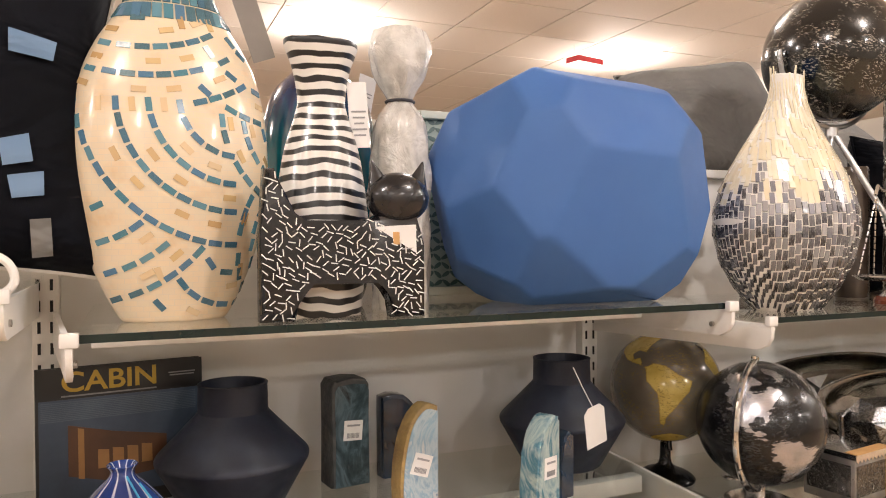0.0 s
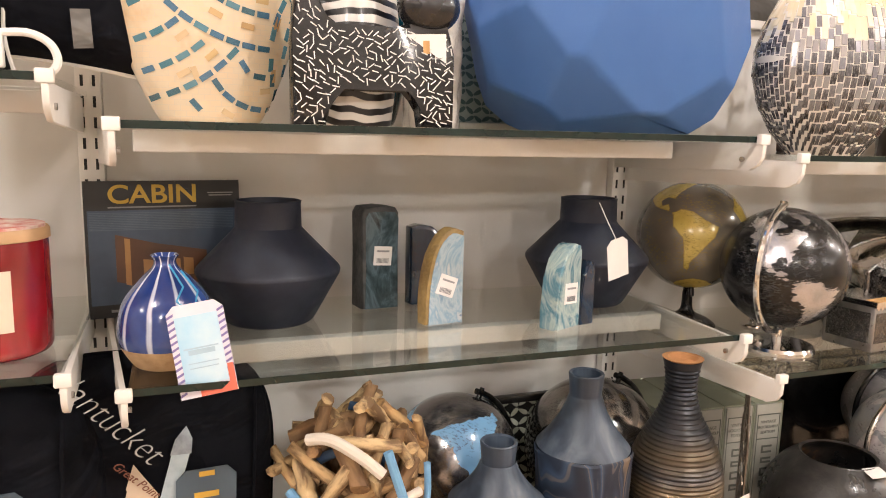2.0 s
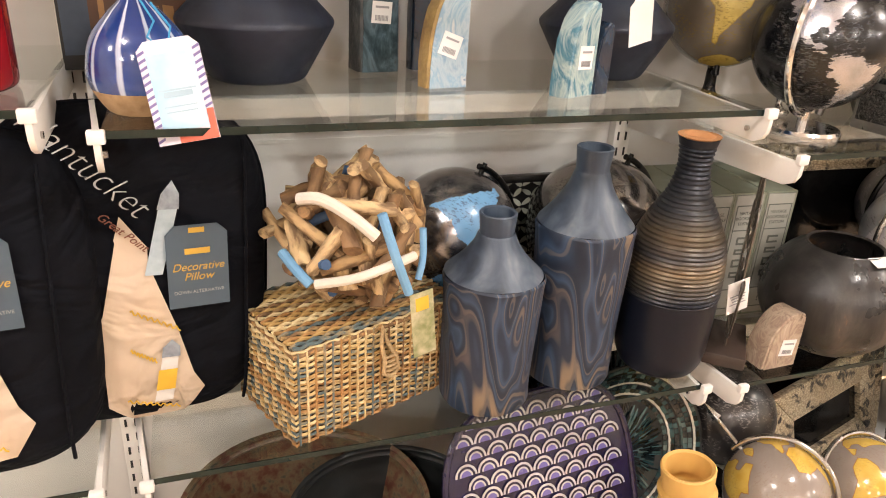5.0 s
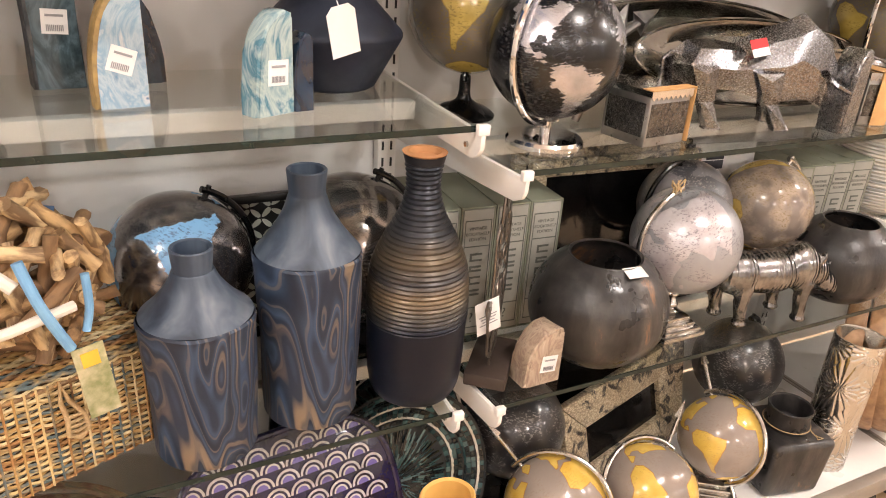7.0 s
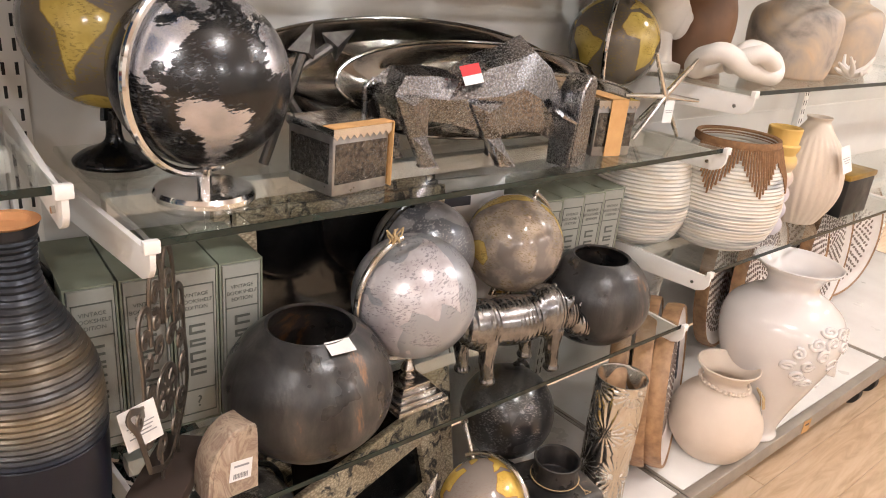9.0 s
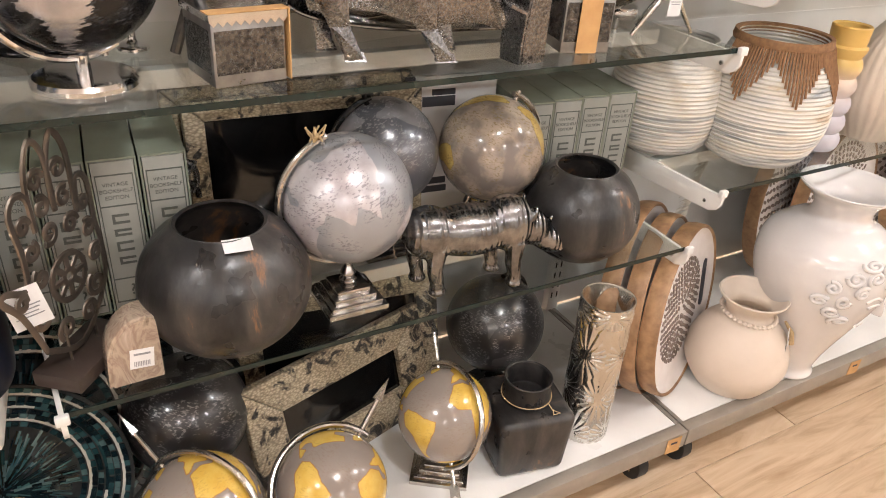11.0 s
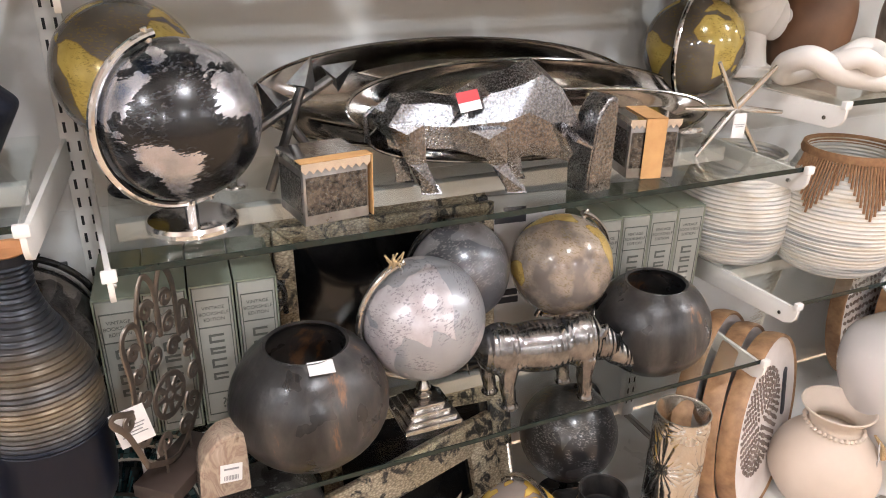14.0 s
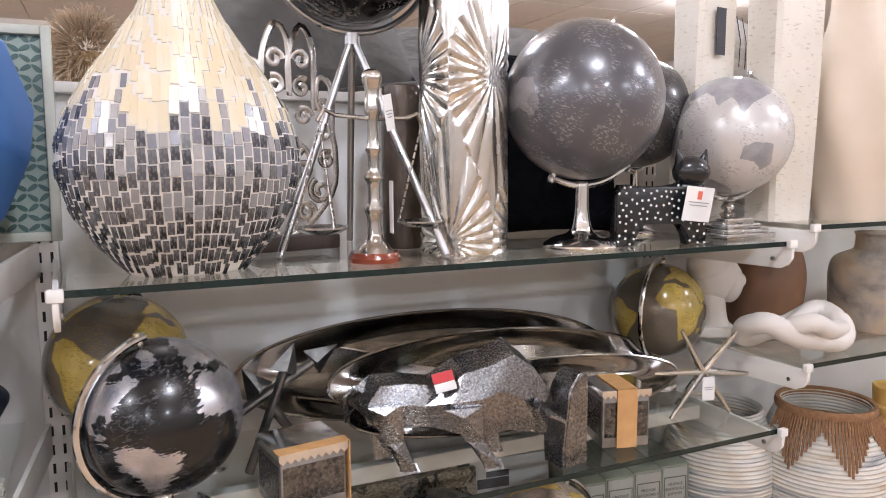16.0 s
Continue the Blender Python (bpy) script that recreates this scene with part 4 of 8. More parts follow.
TURQ.base(TURQ.mix(TURQ.ramp(TURQ.noise(160, 3), [(0.4, (0, 0, 0)), (0.65, (0.8, 0.8, 0.8))]), random_tint(TURQ, [(0.03, 0.10, 0.17), (0.04, 0.17, 0.22), (0.10, 0.24, 0.30), (0.05, 0.13, 0.25), (0.03, 0.08, 0.10)]), (0.12, 0.27, 0.34)))
AMBER = Mat("amber_shell", 0.2, coat=0.6)
AMBER.base(random_tint(AMBER, [(0.62, 0.44, 0.22), (0.50, 0.32, 0.14), (0.66, 0.50, 0.30), (0.58, 0.40, 0.20)]))


def radius_at(profile, z):
    return float(np.interp(z, [p[1] for p in profile], [p[0] for p in profile]))


def oval_frame(profile, sy, ang, z, lift):
    """A pose on an oval body: x along the girth, z up the side, -y outwards."""
    r = radius_at(profile, z)
    dr = (radius_at(profile, z + 0.004) - radius_at(profile, z - 0.004)) / 0.008
    p = Vector((r * math.cos(ang), r * sy * math.sin(ang), z))
    girth = Vector((-math.sin(ang), sy * math.cos(ang), 0)).normalized()
    up = Vector((dr * math.cos(ang), dr * sy * math.sin(ang), 1)).normalized()
    out = girth.cross(up).normalized()
    up = out.cross(girth)
    m = Matrix((girth, -out, up)).transposed().to_4x4()
    m.translation = p + out * lift
    return m


MOS = [(r * 0.868, z) for r, z in MOS]
mv = thing("mosaic_vase", 0.360, 1.075, Z["b1s1"], "cream shell mosaic oval vase with turquoise scalloped arcs", "vase", rz=6)
part("body", lathe(hollow(smooth(MOS), 0.005, 0.1), 64, 1, 0.52), SHELL.m, mv)
chip = to_mesh("tile", box(-0.5, -0.5, -0.5, 0.5, 0.5, 0.5), TURQ.m)
chip_a = to_mesh("tile", box(-0.5, -0.5, -0.5, 0.5, 0.5, 0.5), AMBER.m)
# fans of concentric arcs: centre, radii, and the angles between which they run
FANS = [(0.061, 0.258, (0.063, 0.096, 0.129, 0.168), 180, 272), (-0.041, 0.456, (0.105, 0.141, 0.174, 0.210), 244, 305), (0.109, 0.366, (0.057, 0.090, 0.127), 184, 300),
        (0.157, 0.246, (0.057, 0.084, 0.111), 170, 250), (-0.113, 0.198, (0.069, 0.108, 0.144, 0.176), 282, 322), (0.055, 0.084, (0.027, 0.066, 0.100), 192, 290), (0.193, 0.084, (0.087, 0.107, 0.126), 148, 206)]
taken = []
for g, (cx, cz, radii, a0, a1) in enumerate(FANS):
    steps = [(q, False) for q in radii] + [(q + 0.017, True) for q in radii[:-1]]
    for rad, warm in steps:
        n = max(2, int(radians(a1 - a0) * rad / 0.0182))
        for i in range(n):
            a = radians(a0 + (a1 - a0) * (i + 0.5) / n)
            x, z = cx + rad * math.cos(a), cz + rad * math.sin(a)
            if warm and (i * 7 + g * 3) % 5 > 1:
                continue
            r = radius_at(MOS, z) if 0.010 < z < 0.352 else 0
            if abs(x) > r * 0.985 or any(math.hypot(x - px, z - pz) < (0.0115 if pg != g else 0.004) for px, pz, pg in taken):
                continue
            taken.append((x, z, g))
            m = oval_frame(MOS, 0.52, -math.acos(x / r), z, 0.0004)
            t = new("tile", chip_a if warm else chip)
            t.parent = mv
            t.matrix_basis = m @ pose(0, 0, 0, 0, math.degrees(-(a - 1.5 * math.pi)), 0) @ Matrix.Diagonal((0.0160, 0.0016, 0.0070, 1))
# the turquoise collar: upright slips
for j in range(4):
    z = 0.362 + j * 0.021
    r = radius_at(MOS, z)
    for i in range(15):
        m = oval_frame(MOS, 0.52, -math.pi * (i + 0.5 + 0.3 * (j % 2)) / 15.5, z, 0.0004)
        t = new("tile", chip)
        t.parent = mv
        t.matrix_basis = m @ Matrix.Diagonal((r * 0.17, 0.0016, 0.0195, 1))
tg = part("hang_tag", flat(0.028, 0.11, 0.0012), plain("grey_card", (0.30, 0.29, 0.28), (0.25, 0.24, 0.23), 0.6), mv, "grey card hang tag")
tg.matrix_basis = pose(0.062, -0.052, 0.415, 28, -18, -20)

# striped vase
ST = Mat("zebra_glaze", 0.3, coat=0.3)
zz = ST.math("ADD", ST.math("MULTIPLY", ST.axis(2), 62.0), ST.math("MULTIPLY", ST.noise(7, 3), 2.6))
ST.base(ST.ramp(ST.math("FRACT", zz), [(0.0, (0.75, 0.73, 0.69)), (0.50, (0.75, 0.73, 0.69)), (0.55, (0.012, 0.012, 0.013)), (0.95, (0.012, 0.012, 0.013)), (1.0, (0.75, 0.73, 0.69))]))
ST.bump(ST.math("FRACT", zz), 0.12, 0.001)
STRIPED = [(0.047, 0), (0.050, 0.004), (0.057, 0.07), (0.060, 0.12), (0.050, 0.20), (0.034, 0.255), (0.031, 0.275), (0.037, 0.31), (0.047, 0.338), (0.048, 0.346)]
sv = vase("striped_vase", 0.537, 1.055, Z["b1s1"], STRIPED, ST.m, "black and white zebra-striped ceramic vase with a wavy rim", "vase", wob=lambda a, h: 1 + 0.03 * math.sin(4 * a) * (h / 0.346) ** 3, sy=0.75)
tag(sv, pose(0.045, -0.004, 0.30, 0, -4, 0), 0.026, 0.085, 5)
TEAL = Mat("teal_glaze", 0.08, coat=1.0)
TEAL.base(TEAL.ramp(TEAL.math("ADD", TEAL.math("MULTIPLY", TEAL.axis(2), 2.6), TEAL.math("MULTIPLY", TEAL.noise(30, 4, co=TEAL.stretch(3, 3, 0.4)), 0.25)),
          [(0.2, (0.0, 0.06, 0.10)), (0.70, (0.004, 0.13, 0.17)), (0.88, (0.01, 0.035, 0.11)), (1.0, (0.012, 0.012, 0.05))]))
tv = vase("teal_vase", 0.575, 1.225, Z["b1s1"], [(0.055, 0), (0.070, 0.02), (0.088, 0.12), (0.088, 0.24), (0.072, 0.31), (0.045, 0.342), (0.036, 0.348)], TEAL.m, "glossy teal and cobalt glazed vase", "vase", sy=0.8)
tag(tv, pose(0.072, -0.02, 0.345, 0, 12, 15), 0.03, 0.06, 2)

# a bottle wrapped in clear film
WRAP = Mat("film_wrap", 0.22, coat=0.6)
WRAP.base(WRAP.ramp(WRAP.noise(30, 5), [(0.35, (0.50, 0.48, 0.44)), (0.62, (0.74, 0.72, 0.68))]))
WRAP.bump(WRAP.noise(38, 5, 0.6, 1.5), 0.8, 0.006)
wv = thing("wrapped_bottle", 0.667, 1.12, Z["b1s1"], "pale bottle wrapped in crinkled clear film tied at the neck", "bottle")
crinkle = lambda a, h: 1 + 0.05 * math.sin(7 * a + 60 * h) + 0.04 * math.sin(11 * a - 35 * h)
part("film", lathe([(0, 0)] + smooth([(0.036, 0), (0.040, 0.01), (0.042, 0.15), (0.041, 0.22), (0.034, 0.265), (0.018, 0.290), (0.020, 0.30), (0.036, 0.33), (0.044, 0.365), (0.036, 0.392)]) + [(0, 0.38)], 40, wob=crinkle), WRAP.m, wv, angle=60)
part("tie", tube(arc(0.020, 0, 360, 20, (0, 0, 0.292), "xy"), 0.0022, 6), INK, wv, "dark wire tie")


# faceted blue vase: a block cut by slanting planes
def faceted(rx, ry, rz, turn, seed):
    """A rounded block cut into five- and six-sided faces."""
    bm = bmesh.new()
    bmesh.ops.create_cube(bm, size=4)
    rng = random.Random(seed)
    g = (1 + math.sqrt(5)) / 2
    tips = [Vector(p) for u in (-1, 1) for v in (-g, g) for p in ((0, u, v), (u, v, 0), (v, 0, u))]
    spin = pose(0, 0, 0, *turn).to_3x3()
    near = [(a, b, c) for a, b, c in itertools.combinations(tips, 3) if max((a - b).length, (b - c).length, (a - c).length) < 2.1]
    dirs = [(spin @ t).normalized() for t in tips] + [(spin @ (a + b + c)).normalized() for a, b, c in near] + [Vector((0, 0, -1)), Vector((0, 0, 1))]
    for d in dirs:
        k = rng.uniform(0.93, 0.96) * (abs(d.x) ** 1.45 + abs(d.y) ** 1.45 + abs(d.z) ** 1.45) ** (1 / 1.45)
        bmesh.ops.bisect_plane(bm, geom=bm.verts[:] + bm.edges[:] + bm.faces[:], plane_co=d * k, plane_no=d, clear_outer=True)
        es = [e for e in bm.edges if e.is_boundary]
        if es:
            bmesh.ops.edgeloop_fill(bm, edges=es)
    corners = [v.co.copy() for v in bm.verts]
    bm.free()
    bm = bmesh.new()
    bmesh.ops.convex_hull(bm, input=[bm.verts.new(c) for c in corners])
    bmesh.ops.remove_doubles(bm, verts=bm.verts, dist=0.02)
    bmesh.ops.dissolve_limit(bm, angle_limit=0.06, verts=bm.verts[:], edges=bm.edges[:])
    bmesh.ops.scale(bm, vec=(rx, ry, rz), verts=bm.verts)
    bmesh.ops.bevel(bm, geom=bm.edges[:], offset=0.007, segments=4, profile=0.5, affect="EDGES")
    zmin = min(v.co.z for v in bm.verts)
    bmesh.ops.translate(bm, verts=bm.verts, vec=(0, 0, -zmin))
    return bm


BLUE_MATT = plain("cornflower_matt", (0.044, 0.132, 0.36), (0.037, 0.115, 0.33), 0.62, scale=5, bump=0.12, bscale=500)
solo("faceted_vase", faceted(0.208, 0.155, 0.178, (20, 12, 30), 11), BLUE_MATT, pose(0.94, 1.10, Z["b1s1"], 0, 0, 8), "large matt cornflower blue faceted ceramic vase", "vase", angle=60)

# cat figurine with white dashes
DASH = plain("chalk_white", (0.72, 0.71, 0.68), (0.62, 0.61, 0.58), 0.6, bump=0)
CAT_BLACK = plain("black_ceramic", (0.012, 0.012, 0.014), (0.008, 0.008, 0.010), 0.22, bump=0.05, coat=0.4)


def cat_figurine(x, y, z, s, rz, label, dashes, tail=True):
    body = [(0, 0), (.040, 0), (.046, .036), (.058, .050), (.143, .050), (.156, .036), (.158, 0), (.2, 0), (.2, .09), (.19, .125), (.14, .125), (.115, .111), (.05, .111), (.034, .122)]
    body += [(.017, .178), (.005, .178), (0, .1)] if tail else [(.012, .122), (0, .10)]
    bm = slab(body, -0.018, 0.018, bevel=0.007)
    for cx, cz, rx, ry, rz_ in ((0.168, 0.146, 0.040, 0.027, 0.032),):
        e = bmesh.ops.create_uvsphere(bm, u_segments=28, v_segments=18, radius=1)["verts"]
        bmesh.ops.scale(bm, vec=(rx, ry, rz_), verts=e)
        bmesh.ops.translate(bm, vec=(cx, -0.004, cz), verts=e)
    for ex in (0.140, 0.196):
        e = bmesh.ops.create_cone(bm, cap_ends=True, segments=14, radius1=0.0165, radius2=0.001, depth=0.038)["verts"]
        bmesh.ops.scale(bm, vec=(1, 0.6, 1), verts=e)
        bmesh.ops.rotate(bm, verts=e, cent=(0, 0, 0), matrix=Matrix.Rotation(radians(16 if ex > 0.16 else -16), 3, "Y"))
        bmesh.ops.translate(bm, vec=(ex, -0.004, 0.174), verts=e)
    n0 = len(bm.faces)
    rng = random.Random(8)
    spots = []
    for k in range(2600):
        px, pz = rng.uniform(0.004, 0.196), rng.uniform(0.004, 0.172)
        inside = False
        for (x0, z0), (x1, z1) in zip(body, body[1:] + body[:1]):
            if (z0 > pz) != (z1 > pz) and px < (x1 - x0) * (pz - z0) / (z1 - z0) + x0:
                inside = not inside
        if not inside or math.hypot(px - 0.168, pz - 0.146) < 0.04 or min(math.hypot(px - a, pz - b) for a, b in spots + [(9, 9)]) < (0.0062 if dashes else 0.011):
            continue
        spots.append((px, pz))
        v0 = len(bm.verts)
        w, hh = (0.0085, 0.0013) if dashes else (0.0042, 0.0042)
        b = bmesh.ops.create_cube(bm, size=1)["verts"]
        bmesh.ops.scale(bm, vec=(w, 0.0008, hh), verts=b)
        bmesh.ops.rotate(bm, verts=b, cent=(0, 0, 0), matrix=Matrix.Rotation(radians(rng.choice((40, -45, 85, 15)) + rng.uniform(-12, 12)), 3, "Y"))
        bmesh.ops.translate(bm, vec=(px, -0.0181, pz), verts=b)
        for f in {f for v in b for f in v.link_faces}:
            f.material_index = 1
    bmesh.ops.scale(bm, vec=(s, s, s), verts=bm.verts)
    return solo("cat_figurine", bm, [CAT_BLACK, DASH], pose(x, y, z, 0, 0, rz), label, "figurine")


cat_figurine(0.447, 0.995, Z["b1s1"], 1.0, -2, "black ceramic cat figurine with white dash pattern", True)
ct = thing("paper_label", 0.607, 0.970, Z["b1s1"] + 0.112, "white paper label hanging from the cat figurine", "label")
tag(ct, pose(0, 0, 0, 6, -3, -6), 0.050, 0.064, 4, logo=KRAFT)

# tray with leaves, leaning at the back
SAGE = plain("sage_paint", (0.30, 0.36, 0.32), (0.22, 0.28, 0.25), 0.5)
PALE = plain("pale_sage", (0.55, 0.57, 0.50), (0.46, 0.48, 0.42), 0.5)
LEAFG = plain("leaf_teal", (0.06, 0.12, 0.11), (0.03, 0.07, 0.07), 0.45)


def leaf_panel(name, x, y, z, w, h, label, frame_m, ground_m, leaf_m, rx=-6.0, rz=0.0, size=0.024, bar=0.014):
    p = thing(name, x, y, z, label, "tray", "", rz, rx)
    part("panel", box(-w / 2 + 0.008, 0.004, 0.008, w / 2 - 0.008, 0.010, h - 0.008), ground_m, p)
    for b in ((-w / 2, -0.006, 0, -w / 2 + bar, 0.012, h), (w / 2 - bar, -0.006, 0, w / 2, 0.012, h), (-w / 2 + bar, -0.006, h - bar, w / 2 - bar, 0.012, h), (-w / 2 + bar, -0.006, 0, w / 2 - bar, 0.012, bar)):
        part("frame_bar", box(*b, 0.002), frame_m, p)
    bm = bmesh.new()
    rng = random.Random(11)
    for i in range(int(w / (size * 0.62))):
        for j in range(int(h / (size * 0.62))):
            cx, cz = -w / 2 + bar + (i + 0.5) * size * 0.62, bar + (j + 0.5) * size * 0.62
            if cx > w / 2 - bar or cz > h - bar:
                continue
            a = radians((35 if (i + j) % 2 else -35) + rng.uniform(-10, 10))
            out = []
            for k in range(10):
                t = math.tau * k / 10
                u, v = size * 0.36 * math.cos(t), size * 0.15 * math.sin(t) * (1 + 0.3 * math.cos(t))
                out.append((cx + u * math.cos(a) - v * math.sin(a), cz + u * math.sin(a) + v * math.cos(a)))
            slab(out, 0.0028, 0.0042, bm)
    tagged(part("leaf_pattern", bm, leaf_m, p), kind="stuff")
    return p


leaf_panel("leaf_tray", 0.975, 1.285, Z["b1s1"], 0.43, 0.322, "sage green tray with a leaf pattern, leaning at the back", PALE, SAGE, LEAFG)
BLACK_PAINT = plain("black_paint", (0.014, 0.014, 0.014), (0.009, 0.009, 0.009), 0.35)
leaf_panel("fretwork_panel", 0.95, 1.285, Z["b1s3"], 0.34, 0.262, "black framed panel with pale leaf fretwork", BLACK_PAINT, BLACK_PAINT, PALE, size=0.03)

# ---- bay one, second shelf ----
bk_ = thing("book", 0.300, 1.315, Z["b1s2"], "large book with a dark cabin photograph on its cover", "book", rz=9, rx=-4)
part("pages", box(-0.110, 0.002, 0.002, 0.110, 0.018, 0.207), PAPER, bk_)
COVER = plain("cover_black", (0.014, 0.013, 0.013), (0.010, 0.010, 0.010), 0.35, bump=0.02)
part("cover", box(-0.1155, 0.0, 0, 0.1155, 0.0018, 0.21), COVER, bk_)
part("back_cover", box(-0.1155, 0.0182, 0, 0.1155, 0.02, 0.21), COVER, bk_)
DUSK = plain("print_dusk", (0.06, 0.09, 0.14), (0.035, 0.055, 0.09), 0.4, bump=0)
ROOF = plain("print_roof", (0.10, 0.14, 0.19), (0.07, 0.10, 0.14), 0.4, bump=0)
TIMBER = plain("print_timber", (0.13, 0.055, 0.022), (0.07, 0.03, 0.014), 0.4, bump=0)
LIT = plain("print_lamp", (0.42, 0.22, 0.07), (0.32, 0.15, 0.05), 0.4, bump=0)
part("photograph", slab([(-0.112, 0.02), (0.112, 0.02), (0.112, 0.165), (-0.112, 0.165)], -0.0004, 0.0), DUSK, bk_)
for k in range(11):
    part("roof_strip", slab([(-0.110, 0.162 - k * 0.0026), (0.105, 0.160 - k * 0.0026), (0.104, 0.1588 - k * 0.0026), (-0.110, 0.1606 - k * 0.0026)], -0.0007, -0.0004), ROOF, bk_)
part("cabin_wall", slab([(-0.075, 0.055), (-0.02, 0.040), (0.06, 0.048), (0.06, 0.098), (-0.015, 0.112), (-0.075, 0.128)], -0.0007, -0.0004), TIMBER, bk_)
part("cabin_post", slab([(-0.062, 0.05), (-0.054, 0.048), (-0.054, 0.12), (-0.062, 0.122)], -0.001, -0.0007), LIT, bk_)
for k in range(4):
    part("cabin_window", slab([(-0.036 + k * 0.02, 0.060), (-0.021 + k * 0.02, 0.060), (-0.021 + k * 0.02, 0.086), (-0.036 + k * 0.02, 0.088)], -0.001, -0.0007), LIT, bk_)
words("CABIN", 0.040, plain("title_gold", (0.56, 0.37, 0.04), (0.48, 0.30, 0.03), 0.4, bump=0), bk_, pose(-0.017, -0.0008, 0.176), "title", squeeze=1.12, bold=0.0007)
bars([(-0.018, 0.1695, 0.13, 0.0022), (0.085, 0.190, 0.04, 0.0018), (0.085, 0.186, 0.036, 0.0018), (-0.075, 0.010, 0.02, 0.004)], bk_, plain("print_grey", (0.25, 0.25, 0.25), rough=0.5, bump=0), pose(0, -0.0003, 0))

# blue striped bud vase
bud = thing("bud_vase", 0.300, 1.045, Z["b1s2"], "small blue bud vase with white stripes and sandy base", "vase")
BUDM = Mat("cobalt_stripe", 0.15, coat=0.8)
ang = BUDM.math("ARCTAN2", BUDM.axis(1), BUDM.axis(0))
strp = BUDM.math("FRACT", BUDM.math("ADD", BUDM.math("MULTIPLY", ang, 1.6), BUDM.math("MULTIPLY", BUDM.noise(25, 3), 0.12)))
blu = BUDM.ramp(BUDM.noise(12, 4), [(0.35, (0.012, 0.03, 0.15)), (0.65, (0.03, 0.075, 0.27))])
BUDM.base(BUDM.mix(BUDM.ramp(strp, [(0.0, (0.9, 0.9, 0.9)), (0.06, (0.8, 0.8, 0.8)), (0.11, (0, 0, 0)), (0.89, (0, 0, 0)), (0.95, (0.8, 0.8, 0.8))]), blu, (0.50, 0.55, 0.66)))
BUDP = smooth([(0.030, 0), (0.040, 0.003), (0.055, 0.028), (0.058, 0.050), (0.050, 0.082), (0.030, 0.108), (0.016, 0.122), (0.013, 0.130), (0.017, 0.137)])
part("glazed_body", lathe(hollow([p for p in BUDP if p[1] > 0.0255], 0.003, 0.04), 48), BUDM.m, bud)
part("sandy_foot", lathe([(0, 0)] + [p for p in BUDP if p[1] <= 0.0295] + [(0.03, 0.0295)], 48), plain("sand_clay", (0.42, 0.28, 0.15), (0.32, 0.20, 0.10), 0.9, scale=90, bump=0.4), bud, "raw sandy clay foot")
tb = part("gift_tag", flat(0.056, 0.094, 0.0012, 0.008), plain("tag_stripe", (0.70, 0.68, 0.76), (0.62, 0.60, 0.70), 0.6, bump=0), bud, "gift tag with candy-striped border")
tb.matrix_basis = pose(0.030, -0.066, 0.090, -10, -10, -8) @ Matrix.Scale(1.16, 4)
part("tag_face", slab([(-0.021, -0.082), (0.021, -0.082), (0.021, -0.012), (-0.021, -0.012)], -0.0012, -0.0006), plain("tag_sky", (0.38, 0.62, 0.78), (0.62, 0.74, 0.80), 0.6, scale=18, bump=0), tb)
VIOLET = plain("tag_violet", (0.20, 0.16, 0.38), rough=0.6, bump=0)
CORAL = plain("tag_coral", (0.72, 0.16, 0.10), rough=0.6, bump=0)
for k in range(13):
    for sx in (-0.0245, 0.0245):
        part("stripe", slab([(sx - 0.0034, -0.092 + k * 0.0066), (sx + 0.0034, -0.089 + k * 0.0066), (sx + 0.0034, -0.0865 + k * 0.0066), (sx - 0.0034, -0.0895 + k * 0.0066)], -0.0010, -0.0006), VIOLET, tb)
part("corner_patch", slab([(-0.008, -0.0938), (0.0275, -0.0938), (0.0275, -0.066), (0.0215, -0.066), (0.0215, -0.0845), (-0.008, -0.0845)], -0.0013, -0.0008), CORAL, tb)
bars([(0, -0.045, 0.034, 0.0015), (0, -0.049, 0.026, 0.005), (0, -0.06, 0.03, 0.001), (0, -0.065, 0.028, 0.001)], tb, plain("print_blue", (0.40, 0.56, 0.68), rough=0.6, bump=0), pose(0, -0.0012, 0))
part("ribbon", tube([(0.005, -0.02, 0.128), (0.02, -0.045, 0.105), (0.012, -0.055, 0.09), (0.03, -0.062, 0.075), (0.036, -0.05, 0.10), (0.018, -0.03, 0.122)], 0.0013, 6), plain("blue_ribbon", (0.03, 0.30, 0.55), rough=0.5, bump=0), bud, "thin blue ribbon")


# agate bookends
def agate_mat(name, stops, scale):
    m = Mat(name, 0.12, coat=0.6)
    f = m.noise(scale * 1.7, 6, 0.6, 2.2, co=m.stretch(1, 1, 0.7))
    m.base(m.ramp(f, [(0.30 + 0.40 * p, c) for p, c in stops]))
    return m.m


AG_TEAL = agate_mat("agate_teal", [(0.0, (0.014, 0.024, 0.030)), (0.4, (0.045, 0.075, 0.09)), (0.65, (0.10, 0.15, 0.18)), (1.0, (0.03, 0.035, 0.038))], 9)
AG_PALE = agate_mat("agate_pale", [(0.0, (0.16, 0.28, 0.40)), (0.35, (0.40, 0.50, 0.56)), (0.6, (0.22, 0.36, 0.48)), (0.85, (0.55, 0.58, 0.58)), (1.0, (0.10, 0.18, 0.28))], 9)
AG_AQUA = agate_mat("agate_aqua", [(0.0, (0.13, 0.26, 0.31)), (0.4, (0.38, 0.48, 0.47)), (0.7, (0.06, 0.18, 0.25)), (1.0, (0.24, 0.36, 0.36))], 9)
